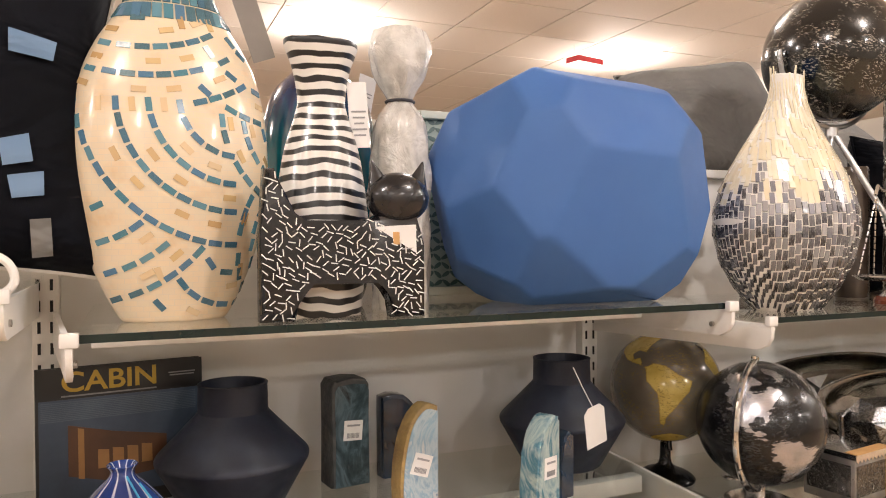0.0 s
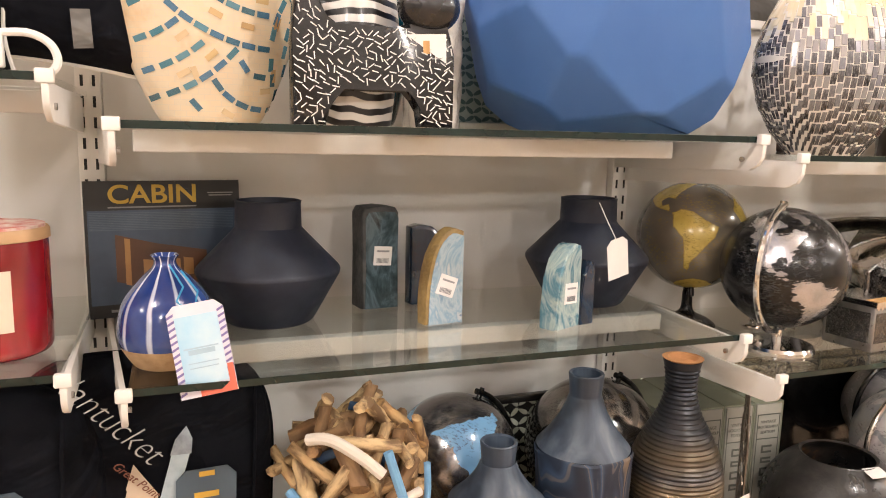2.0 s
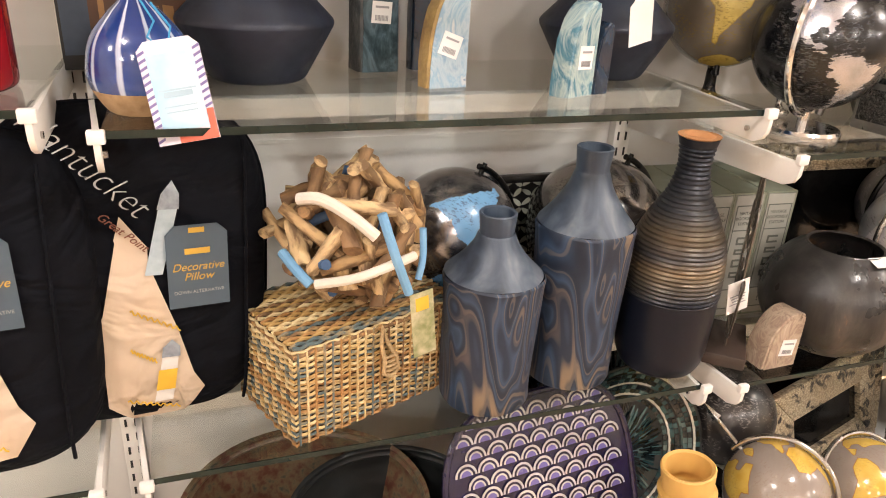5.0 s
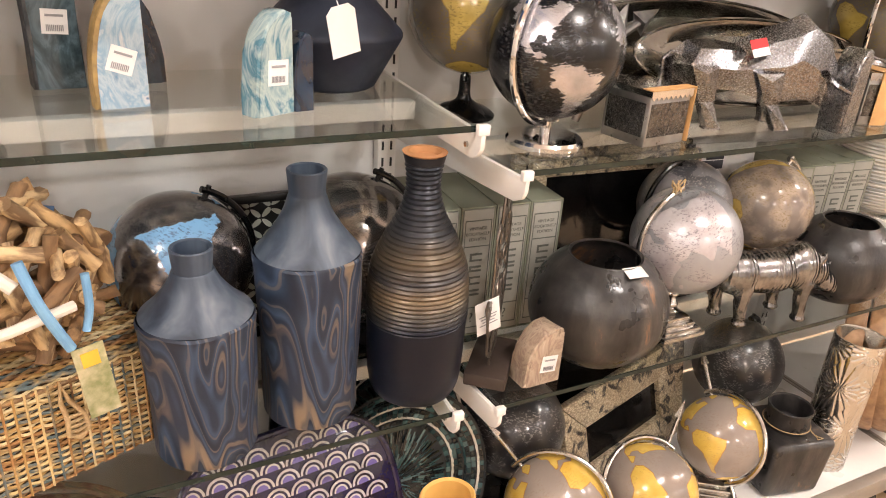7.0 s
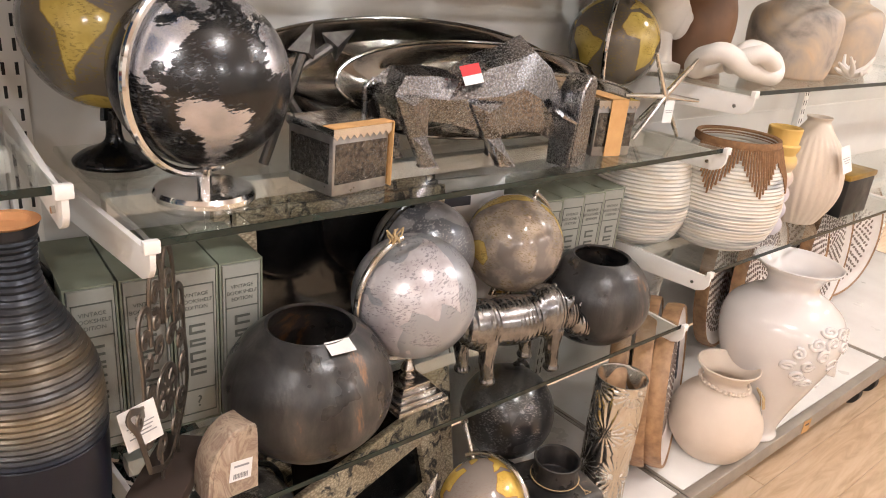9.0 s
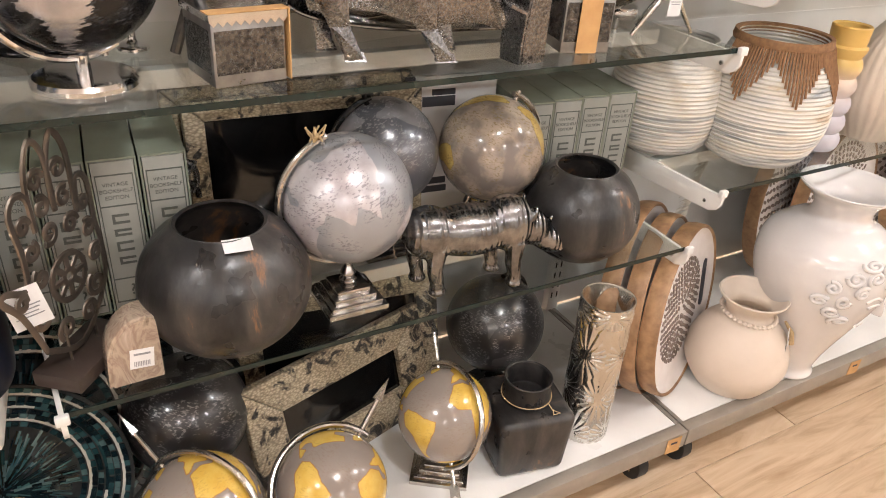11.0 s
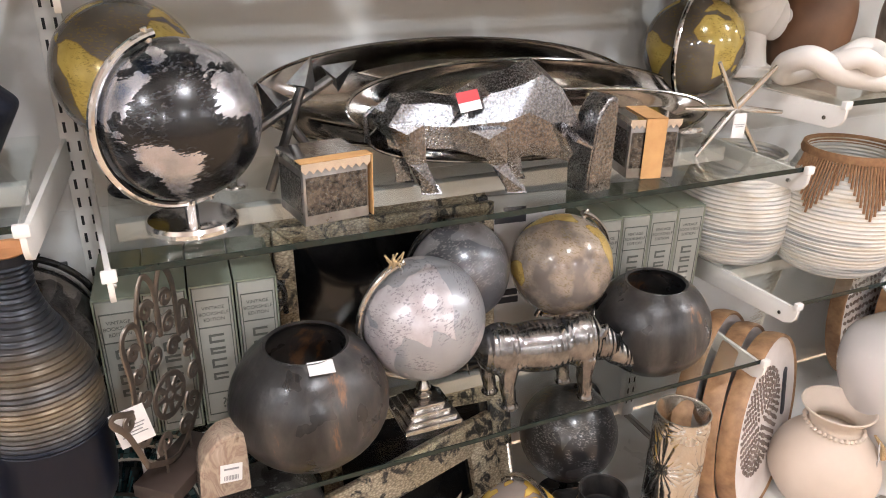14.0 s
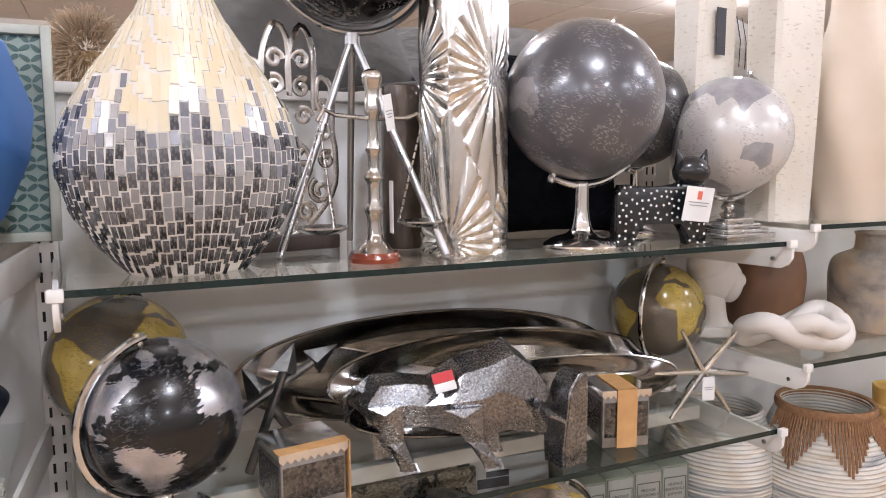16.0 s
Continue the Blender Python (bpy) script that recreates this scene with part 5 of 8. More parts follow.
AG_NAVY = agate_mat("agate_navy", [(0.0, (0.006, 0.012, 0.025)), (0.6, (0.012, 0.03, 0.06)), (1.0, (0.03, 0.02, 0.02))], 6)
AG_STONE = agate_mat("agate_stone", [(0.0, (0.16, 0.115, 0.08)), (0.35, (0.42, 0.33, 0.245)), (0.6, (0.28, 0.20, 0.15)), (1.0, (0.54, 0.44, 0.34))], 12)
RIND = plain("agate_rind", (0.40, 0.27, 0.10), (0.24, 0.16, 0.07), 0.7, scale=60, bump=0.6, bscale=160, bdist=0.003)

AG_RIND = plain("slate_rind", (0.075, 0.075, 0.075), (0.025, 0.03, 0.035), 0.6, scale=50, bump=0.6, bscale=150, bdist=0.003)


def agate(x, y, z, w, h, d, face, label, rz=0.0, flip=1, rind=RIND, sticker=None, block=False):
    """A half-round polished slice with a rough rind; its straight side is upright."""
    a = thing("agate_bookend", x, y, z, label, "bookend", "agate bookends", rz)
    rng = random.Random(int(x * 1000))
    out = [(w / 2, 0), (w / 2, h * 0.97), (w * 0.30, h)]
    for k in range(1, 9):
        t = k / 9
        out.append((w * (0.30 - 0.80 * math.sin(t * math.pi / 2)) + rng.uniform(-0.0015, 0.0015), h * (1 - t ** 2.2) + rng.uniform(-0.002, 0.002)))
    if block:
        out = [(w * 0.5, 0), (w * 0.47, h * 0.5), (w * 0.49, h * 0.93), (w * 0.40, h * 0.985), (w * 0.05, h), (-w * 0.40, h * 0.99), (-w * 0.5, h * 0.93), (-w * 0.47, h * 0.4)]
    out.append((-w / 2, 0))
    out = [(px * flip, pz) for px, pz in out]
    part("rough_rind", slab(out, -d / 2, d / 2, bevel=0.003), rind, a, "rough outer rind")
    c = w * 0.06
    inner = [(px * 0.90 + c * 0.5 * flip, pz * 0.95) for px, pz in out]
    part("polished_face", slab(inner, -d / 2 - 0.0012, -d / 2 + 0.002), face, a, "polished banded face")
    if sticker:
        s = part("price_sticker", flat(0.032, 0.032, 0.0006), PAPER, a, "white price sticker")
        s.matrix_basis = pose(sticker[0], -d / 2 - 0.0018, sticker[1], 0, sticker[2], 0)
        bars([(0, -0.008, 0.022, 0.003)] + [(-0.010 + 0.0022 * k, -0.024, 0.0011, 0.008) for k in range(10)], s, SOFT_INK, pose(0, -0.0005, 0))
    return a


agate(0.628, 1.285, Z["b1s2"], 0.066, 0.172, 0.05, AG_TEAL, "dark teal upright agate slab with price sticker", 8, 1, AG_RIND, (0.004, 0.105, 4), True)
agate(0.698, 1.150, Z["b1s2"], 0.066, 0.148, 0.028, AG_PALE, "pale blue agate half with a golden rind", 10, 1, RIND, (0.008, 0.075, 20))
agate(0.728, 1.290, Z["b1s2"], 0.082, 0.138, 0.03, AG_NAVY, "dark navy agate half", 5, -1, AG_NAVY)
agate(0.868, 1.075, Z["b1s2"], 0.062, 0.130, 0.03, AG_AQUA, "aqua agate half with a price sticker", 25, 1, AG_AQUA, (0.006, 0.07, 3))
agate(0.912, 1.09, Z["b1s2"], 0.03, 0.10, 0.03, AG_NAVY, "narrow navy agate half", 15, 1, AG_NAVY)
nt = thing("paper_label", 0.965, 1.075, Z["b1s2"] + 0.135, "white paper label on a cord at the navy vase", "label")
tag(nt, pose(0, 0, 0, 8, -14, 8), 0.042, 0.068, 0, cut=0.009)
part("cord", tube([(0, 0, -0.004), (-0.006, 0.02, 0.025), (-0.004, 0.05, 0.052)], 0.0008, 6), PAPER, nt)

# candle in red glass
cn = thing("jar_candle", 0.108, 1.07, Z["b0s2"], "large candle in a dark red glass jar with wooden lid", "candle")
RED = Mat("red_glass", 0.06, coat=1.0)
RED.base(RED.ramp(RED.noise(8, 3), [(0.3, (0.16, 0.006, 0.010)), (0.7, (0.30, 0.010, 0.018))]))
part("glass_jar", lathe([(0, 0)] + smooth([(0.056, 0), (0.062, 0.006), (0.063, 0.03), (0.063, 0.128), (0.061, 0.134)]) + [(0, 0.134)], 56), RED.m, cn)
part("lid", lathe([(0.060, 0.134), (0.065, 0.136), (0.065, 0.146), (0.063, 0.149), (0, 0.149)], 56), plain("lid_wood", (0.55, 0.36, 0.20), (0.42, 0.26, 0.13), 0.6), cn, "pale wooden lid")
part("lid_top", lathe([(0.060, 0.149), (0.060, 0.152), (0, 0.153)], 48), plain("lid_paper", (0.72, 0.66, 0.60), (0.50, 0.10, 0.08), 0.6, scale=50), cn)
lb = bmesh.new()
ring0, ring1 = [], []
for k in range(17):
    a = radians(-150 + 90 * k / 16)
    ring0.append(lb.verts.new((0.0636 * math.cos(a), 0.0636 * math.sin(a), 0.035)))
    ring1.append(lb.verts.new((0.0636 * math.cos(a), 0.0636 * math.sin(a), 0.105)))
for k in range(16):
    lb.faces.new((ring0[k], ring0[k + 1], ring1[k + 1], ring1[k]))
part("label", lb, plain("label_cream", (0.72, 0.62, 0.50), (0.66, 0.56, 0.44), 0.7), cn, "cream paper label")

# ---- bay one, lower shelf ----
SLATE_CARD = plain("slate_card", (0.065, 0.095, 0.125), (0.055, 0.08, 0.105), 0.6, bump=0.03)
YELLOW_TH = plain("yellow_thread", (0.72, 0.45, 0.04), (0.60, 0.36, 0.03), 0.7)
GREY_TH = plain("grey_thread", (0.32, 0.36, 0.40), (0.20, 0.22, 0.25), 0.8, scale=80)


def map_pillow(x, y, z, w, h, t, label, rz, ry, dx, dz, card):
    p = cushion(x, y, z, w, h, t, BLACK_CLOTH, label, BLACK_CLOTH, -5, ry, rz, 0.0, 0.32)
    def at(*pts):
        return [(a + dx, max(0.004, b + dz)) for a, b in pts]

    def stitch(pts, r, material, name):
        line = []
        for a, b in pts:
            u, q = a / (w / 2), (b - h / 2) / (h / 2)
            line.append((a, -t / 2 * (max(0.02, 1 - u ** 4) * max(0.02, 1 - q ** 4)) ** 0.42 * 1.04 - 0.004, b))
        part(name, tube(line, r, 6), material, p)

    stitch([(0.136, 0.02 + 0.39 * k / 20) for k in range(21)], 0.0026, BLACK_CLOTH, "front_seam")
    on_front(p, w, h, t, [at((-0.022, 0.318), (-0.006, 0.296), (0.009, 0.276), (0.009, 0.245), (0.030, 0.187), (0.043, 0.156), (0.062, 0.088), (0.077, 0.061), (0.051, 0.014), (-0.012, 0.006), (-0.048, 0.046),
                             (-0.051, 0.124), (-0.056, 0.171), (-0.048, 0.187), (-0.017, 0.245), (-0.030, 0.287))], SAND_CLOTH, "map_applique", "sand-coloured map applique")
    on_front(p, w, h, t + 0.004, [at((0.010, 0.046), (0.034, 0.046), (0.042, 0.119), (0.021, 0.119))], WHITE_CLOTH, "lighthouse", "embroidered lighthouse")
    on_front(p, w, h, t + 0.008, [at((0.012, 0.067), (0.0365, 0.067), (0.040, 0.100), (0.016, 0.100))], YELLOW_TH, "lighthouse_band")
    on_front(p, w, h, t + 0.008, [at((0.020, 0.119), (0.044, 0.119), (0.044, 0.134), (0.034, 0.145), (0.022, 0.134))], GREY_TH, "lighthouse_cap")
    on_front(p, w, h, t + 0.004, [at((0.004, 0.238), (0.026, 0.238), (0.047, 0.325), (0.024, 0.325))], plain("pale_blue_thread", (0.42, 0.50, 0.54), (0.34, 0.42, 0.47), 0.8, scale=90), "lighthouse", "embroidered pale blue lighthouse")
    on_front(p, w, h, t + 0.006, [at((0.022, 0.325), (0.049, 0.325), (0.050, 0.345), (0.042, 0.362), (0.028, 0.345))], GREY_TH, "lighthouse_cap")
    for (a0, b0), (a1, b1) in (((-0.016, 0.190), (0.045, 0.158)), ((-0.018, 0.134), (0.014, 0.114)), ((-0.024, 0.054), (0.044, 0.030))):
        stitch([(dx + a0 + (a1 - a0) * k / 26, max(0.01, dz + b0 + (b1 - b0) * k / 26 + 0.0034 * math.sin(k * 1.9))) for k in range(27)], 0.0011, YELLOW_TH, "gold_stitching")
    c = part("swing_tag", flat(0.078, 0.116, 0.0014, 0.012), SLATE_CARD, p, "slate blue swing tag with gold print")
    c.matrix_basis = pose(card[0], card[1], card[2], 3, -2, 0)
    bars([(0, -0.007, 0.02, 0.007), (0, -0.036, 0.032, 0.008)], c, GOLD_INK, pose(0, -0.0008, 0), "print")
    words("Decorative", 0.0155, GOLD_INK, c, pose(0, -0.0010, -0.063), "lettering", squeeze=0.95, slant=0.3)
    words("Pillow", 0.0155, GOLD_INK, c, pose(0, -0.0010, -0.077), "lettering", slant=0.3)
    words("DOWN ALTERNATIVE", 0.0065, plain("print_pale", (0.35, 0.36, 0.36), rough=0.6, bump=0), c, pose(0, -0.0010, -0.096), "lettering")
    if dz:
        inner = part("care_card", flat(0.044, 0.076, 0.001), SLATE_CARD, c, "small slate card with pale print")
        inner.matrix_basis = pose(-0.004, -0.003, 0.004, 0, 14, 0)
        bars([(0.002, -0.020 - 0.006 * k, 0.026 - 0.003 * (k % 3), 0.002) for k in range(8)], inner, PAPER, pose(0, -0.0006, 0))
    return p


pl1 = map_pillow(0.028, 1.03, Z["b0s3"], 0.38, 0.45, 0.15, "black decorative pillow with embroidered map and tag", 6, 2, 0.024, 0.035, (0.062, -0.086, 0.34))
pl2 = map_pillow(0.245, 1.115, Z["b1s3"], 0.36, 0.45, 0.15, "black decorative pillow with stitched island map and tag", 8, 4, 0.0, 0.0, (0.068, -0.088, 0.305))
words("Nantucket", 0.047, plain("grey_stitch", (0.60, 0.60, 0.60), (0.44, 0.44, 0.45), 0.8, scale=300), pl2, pose(-0.066, -0.086, 0.376, 4, 44, 0), "stitched_name", squeeze=0.86, thick=0.001, bold=-0.0011, slant=0.35)
words("Great Point", 0.015, plain("russet_stitch", (0.22, 0.07, 0.04), (0.14, 0.05, 0.03), 0.8), pl2, pose(-0.022, -0.086, 0.296, 0, 42, 0), "stitched_name", thick=0.0006, slant=0.35)

# ball of driftwood sticks
DRIFT = Mat("driftwood", 0.75)
DRIFT.base(DRIFT.mix(DRIFT.ramp(DRIFT.noise(26, 5, co=DRIFT.stretch(2, 2, 0.6)), [(0.44, (0, 0, 0)), (0.58, (0.92, 0.92, 0.92))]), random_tint(DRIFT, [(0.46, 0.29, 0.13), (0.56, 0.38, 0.19), (0.36, 0.21, 0.09), (0.26, 0.15, 0.07), (0.60, 0.43, 0.23)]), (0.15, 0.085, 0.042)))
DRIFT.bump(DRIFT.noise(120, 4, co=DRIFT.stretch(2, 2, 0.3)), 0.5, 0.002)
BLUESTICK = plain("blue_stick", (0.20, 0.40, 0.60), (0.13, 0.30, 0.50), 0.7)
NAVYSTICK = plain("navy_stick", (0.05, 0.10, 0.20), (0.03, 0.07, 0.14), 0.7)
WHITESTICK = plain("white_stick", (0.72, 0.66, 0.58), (0.62, 0.56, 0.48), 0.7)
ball = thing("driftwood_ball", 0.553, 1.085, Z["b1s3"] + 0.166, "round bundle of tan driftwood sticks with blue and white ones", "ornament")
rng = random.Random(21)


def stick_mesh(L, r, bend, material, seed):
    g = random.Random(seed)
    pts = [(bend * math.sin(math.pi * k / 6) + g.uniform(-0.001, 0.001), g.uniform(-0.001, 0.001), L * (k / 6 - 0.5)) for k in range(7)]
    bm = tube(pts, r, 8, r_end=r * g.uniform(0.7, 1.0))
    for v in bm.verts:
        v.co.x *= 1 + 0.28 * noise.noise(v.co * 90 + Vector((seed, 0, 0)))
        v.co.y *= 1 + 0.28 * noise.noise(v.co * 90 + Vector((0, seed, 5)))
        v.co.z += 0.35 * v.co.x * (1 if seed % 2 else -1)
    return to_mesh("stick", bm, material, 50)


kinds = [stick_mesh(0.074, 0.0112, 0.002, DRIFT.m, 1), stick_mesh(0.096, 0.0095, 0.004, DRIFT.m, 2), stick_mesh(0.066, 0.0135, 0.001, DRIFT.m, 3), stick_mesh(0.110, 0.0100, 0.005, DRIFT.m, 4),
         stick_mesh(0.065, 0.0075, 0.002, NAVYSTICK, 5)]
for k in range(92):
    zt = 1 - 2 * (k + 0.5) / 92
    a = k * 2.39996
    s = math.sqrt(1 - zt * zt)
    d = Vector((s * math.cos(a), s * math.sin(a), zt))
    side = d.cross(Vector((rng.uniform(-1, 1), rng.uniform(-1, 1), rng.uniform(-1, 1)))).normalized()
    way = (side + d * rng.uniform(-0.5, 0.75)).normalized()
    q = way.to_track_quat("Z", "Y")
    st = new("stick", kinds[4] if k % 17 == 3 else kinds[rng.randrange(4)])
    st.parent = ball
    st.matrix_basis = Matrix.Translation(d * rng.uniform(0.070, 0.096) + Vector((0, 0, 0.108))) @ q.to_matrix().to_4x4()
for pts, mt, r in (([(-0.085, -0.07, 0.185), (-0.06, -0.09, 0.19), (-0.025, -0.105, 0.17), (0.005, -0.118, 0.145)], WHITESTICK, 0.008),
                   ([(-0.07, -0.095, 0.075), (-0.02, -0.118, 0.09), (0.03, -0.118, 0.105), (0.06, -0.105, 0.108)], WHITESTICK, 0.0065),
                   ([(0.012, -0.115, 0.175), (0.028, -0.125, 0.12), (0.05, -0.118, 0.06)], BLUESTICK, 0.0065),
                   ([(0.075, -0.09, 0.14), (0.075, -0.095, 0.10), (0.068, -0.10, 0.07)], BLUESTICK, 0.005),
                   ([(-0.105, -0.04, 0.10), (-0.09, -0.07, 0.085), (-0.075, -0.085, 0.07)], BLUESTICK, 0.007)):
    part("stick", tube(smooth(pts, 6), r, 10), mt, ball)
dt = part("picture_tag", flat(0.036, 0.100, 0.001), plain("tag_print", (0.50, 0.44, 0.28), (0.16, 0.20, 0.06), 0.6, scale=45, bump=0), ball, "glossy picture tag")
dt.matrix_basis = pose(0.066, -0.122, 0.062, 0, -6, 14)
bars([(0, -0.018, 0.02, 0.02)], dt, YELLOW_TH, pose(0, -0.0006, 0))

# woven lidded basket
bs = thing("wicker_basket", 0.548, 1.100, Z["b1s3"], "rectangular woven wicker basket with hinged lid and twine", "basket", rz=21)
WICK = Mat("wicker", 0.6)
WICK.base(WICK.mix(WICK.ramp(WICK.noise(55, 3), [(0.45, (0, 0, 0)), (0.70, (0.8, 0.8, 0.8))]), random_tint(WICK, [(0.60, 0.45, 0.22), (0.42, 0.25, 0.08), (0.09, 0.125, 0.13), (0.64, 0.52, 0.30), (0.36, 0.18, 0.06), (0.12, 0.15, 0.15), (0.20, 0.11, 0.05)]), (0.50, 0.34, 0.14)))
WX, WY, WH = 0.140, 0.085, 0.158
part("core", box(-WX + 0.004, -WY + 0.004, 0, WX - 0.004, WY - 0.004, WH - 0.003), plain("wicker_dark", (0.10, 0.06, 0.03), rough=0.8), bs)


def loop_round(z, phase):
    pts, per = [], 2 * (2 * WX + 2 * WY)
    n = 132
    for k in range(n):
        s = per * k / n
        if s < 2 * WX:
            x, y, nx, ny = -WX + s, -WY, 0, -1
        elif s < 2 * WX + 2 * WY:
            x, y, nx, ny = WX, -WY + s - 2 * WX, 1, 0
        elif s < 4 * WX + 2 * WY:
            x, y, nx, ny = WX - (s - 2 * WX - 2 * WY), WY, 0, 1
        else:
            x, y, nx, ny = -WX, WY - (s - 4 * WX - 2 * WY), -1, 0
        o = 0.0022 * math.cos(k * math.pi / 2 + phase)
        pts.append((x + nx * o, y + ny * o, z + 0.001 * math.sin(k * math.pi / 2)))
    return pts


for j in range(32):
    part("strand", tube(loop_round(0.003 + j * 0.0048, math.pi * (j % 2)), 0.0022, 6, closed=True), WICK.m, bs)
for i in range(21):
    x = -WX + 0.006 + i * (2 * WX - 0.012) / 20
    part("stake", tube([(x, -WY - 0.0026, 0.002), (x, -WY - 0.0026, WH - 0.006)], 0.0017, 6), WICK.m, bs)
for j in range(22):
    y = -WY + j * 2 * WY / 21
    part("strand", tube([(-WX + 2 * WX * k / 46, y, WH + 0.0018 * math.cos(math.pi / 2 * k + math.pi * (j % 2))) for k in range(47)], 0.0029, 6), WICK.m, bs)
part("lid_rim", tube([(-WX, -WY, WH - 0.012), (WX, -WY, WH - 0.012), (WX, WY, WH - 0.012), (-WX, WY, WH - 0.012)], 0.0042, 8, closed=True), WICK.m, bs)
bmk = bmesh.new()
tube([(0.0, -WY - 0.006, 0.150), (0.006, -WY - 0.010, 0.125), (0.020, -WY - 0.013, 0.100), (0.024, -WY - 0.014, 0.078), (0.012, -WY - 0.014, 0.066), (-0.002, -WY - 0.014, 0.076), (0.000, -WY - 0.013, 0.100), (-0.004, -WY - 0.010, 0.125)], 0.0034, 8, bmk, True)
for k in range(5):
    tube([(0.000 - 0.001 * k, -WY - 0.0135, 0.073 + 0.007 * k), (0.011, -WY - 0.0155, 0.071 + 0.008 * k), (0.022 - 0.001 * k, -WY - 0.0135, 0.074 + 0.007 * k)], 0.0024, 6, bmk)
part("twine_loop", bmk, TWINE, bs, "knotted twine closure")

# ---- bay two, top shelf ----
# oval bottle vase: cream shell above, grey mirror tiles below
MB = [(0.070, 0), (0.076, 0.004), (0.110, 0.04), (0.136, 0.08), (0.151, 0.13), (0.149, 0.168), (0.133, 0.212), (0.108, 0.252), (0.080, 0.290), (0.056, 0.324), (0.042, 0.350), (0.0355, 0.374), (0.034, 0.392), (0.0345, 0.398)]
CREAM = Mat("cream_shell", 0.2, coat=0.6)
CREAM.base(CREAM.mix(CREAM.ramp(CREAM.noise(26, 4), [(0.4, (0, 0, 0)), (0.7, (0.7, 0.7, 0.7))]), random_tint(CREAM, [(0.72, 0.66, 0.50), (0.76, 0.70, 0.56), (0.70, 0.62, 0.46), (0.78, 0.74, 0.62)], True), (0.74, 0.62, 0.38)))
MIRR = Mat("grey_mirror_tile", 0.16, 0.35, 0.5)
MIRR.base(MIRR.mix(MIRR.ramp(MIRR.noise(130, 4), [(0.42, (0, 0, 0)), (0.62, (0.9, 0.9, 0.9))]), random_tint(MIRR, [(0.05, 0.05, 0.06), (0.12, 0.12, 0.13), (0.22, 0.22, 0.24), (0.08, 0.08, 0.09), (0.30, 0.30, 0.32), (0.16, 0.16, 0.17)]), (0.34, 0.34, 0.36)))
GROUT = plain("pale_grout", (0.72, 0.69, 0.64), (0.64, 0.61, 0.56), 0.5)
mb_ = thing("mosaic_bottle_vase", 1.350, 1.055, Z["b2s1"], "bottle vase, cream shell above, grey mirror tiles below", "vase", rz=4)
part("body", lathe(hollow(smooth(MB), 0.004, 0.1), 72, 1, 0.58), GROUT, mb_)
tiles_by_tone = []
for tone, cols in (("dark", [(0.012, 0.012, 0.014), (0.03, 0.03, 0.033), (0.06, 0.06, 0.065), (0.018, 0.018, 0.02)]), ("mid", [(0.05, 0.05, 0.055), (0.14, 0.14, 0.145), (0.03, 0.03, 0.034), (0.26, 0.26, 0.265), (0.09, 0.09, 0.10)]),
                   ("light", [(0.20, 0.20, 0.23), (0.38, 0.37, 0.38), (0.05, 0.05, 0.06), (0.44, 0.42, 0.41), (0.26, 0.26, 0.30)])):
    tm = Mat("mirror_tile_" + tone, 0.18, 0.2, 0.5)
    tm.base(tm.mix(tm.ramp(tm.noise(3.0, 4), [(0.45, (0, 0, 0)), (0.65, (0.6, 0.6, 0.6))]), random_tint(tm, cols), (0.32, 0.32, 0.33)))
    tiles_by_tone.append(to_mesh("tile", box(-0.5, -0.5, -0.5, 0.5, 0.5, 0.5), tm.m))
rng = random.Random(5)
cream, rest = bmesh.new(), bmesh.new()
cube = [(-.5, -.5, -.5), (.5, -.5, -.5), (.5, .5, -.5), (-.5, .5, -.5), (-.5, -.5, .5), (.5, -.5, .5), (.5, .5, .5), (-.5, .5, .5)]


def put_tile(bm, m):
    v = [bm.verts.new(m @ Vector(c)) for c in cube]
    for f in ((0, 1, 5, 4), (1, 2, 6, 5), (2, 3, 7, 6), (3, 0, 4, 7), (4, 5, 6, 7), (0, 3, 2, 1)):
        bm.faces.new([v[k] for k in f])


NC = 74
for i in range(NC):
    a = math.tau * (i + 0.5) / NC
    limit = 0.165 + rng.choice((0, 0, 0.012, 0.02, 0.03, 0.055)) + rng.uniform(-0.012, 0.012)
    z = 0.004 - rng.uniform(0, 0.012)
    while z < 0.380:
        grey = z < limit
        h = rng.uniform(0.0165, 0.0195) if grey else 0.036
        zc = z + h / 2
        if zc > 0.005:
            r = radius_at(MB, zc)
            girth = math.tau * r / NC * math.hypot(math.sin(a), 0.58 * math.cos(a))
            m = oval_frame(MB, 0.58, a, zc, 0.0005) @ pose(0, 0, 0, 0, rng.uniform(-4, 4), 0) @ Matrix.Diagonal((girth * (0.80 if grey else 0.995), 0.0022 if grey else 0.0012, h * (0.92 if grey else 0.995), 1))
            if not grey:
                if r > 0.050 or i % 2:
                    put_tile(cream, m)
            elif math.sin(a) < -0.22:
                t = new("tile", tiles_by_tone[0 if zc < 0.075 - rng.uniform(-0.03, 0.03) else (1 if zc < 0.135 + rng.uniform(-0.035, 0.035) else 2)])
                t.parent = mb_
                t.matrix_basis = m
            else:
                put_tile(rest, m)
        z += h
tagged(part("cream_tiles", cream, CREAM.m, mb_, "cream shell slips"), kind="stuff")
tagged(part("rear_tiles", rest, MIRR.m, mb_, "grey mirror tiles"), kind="stuff")

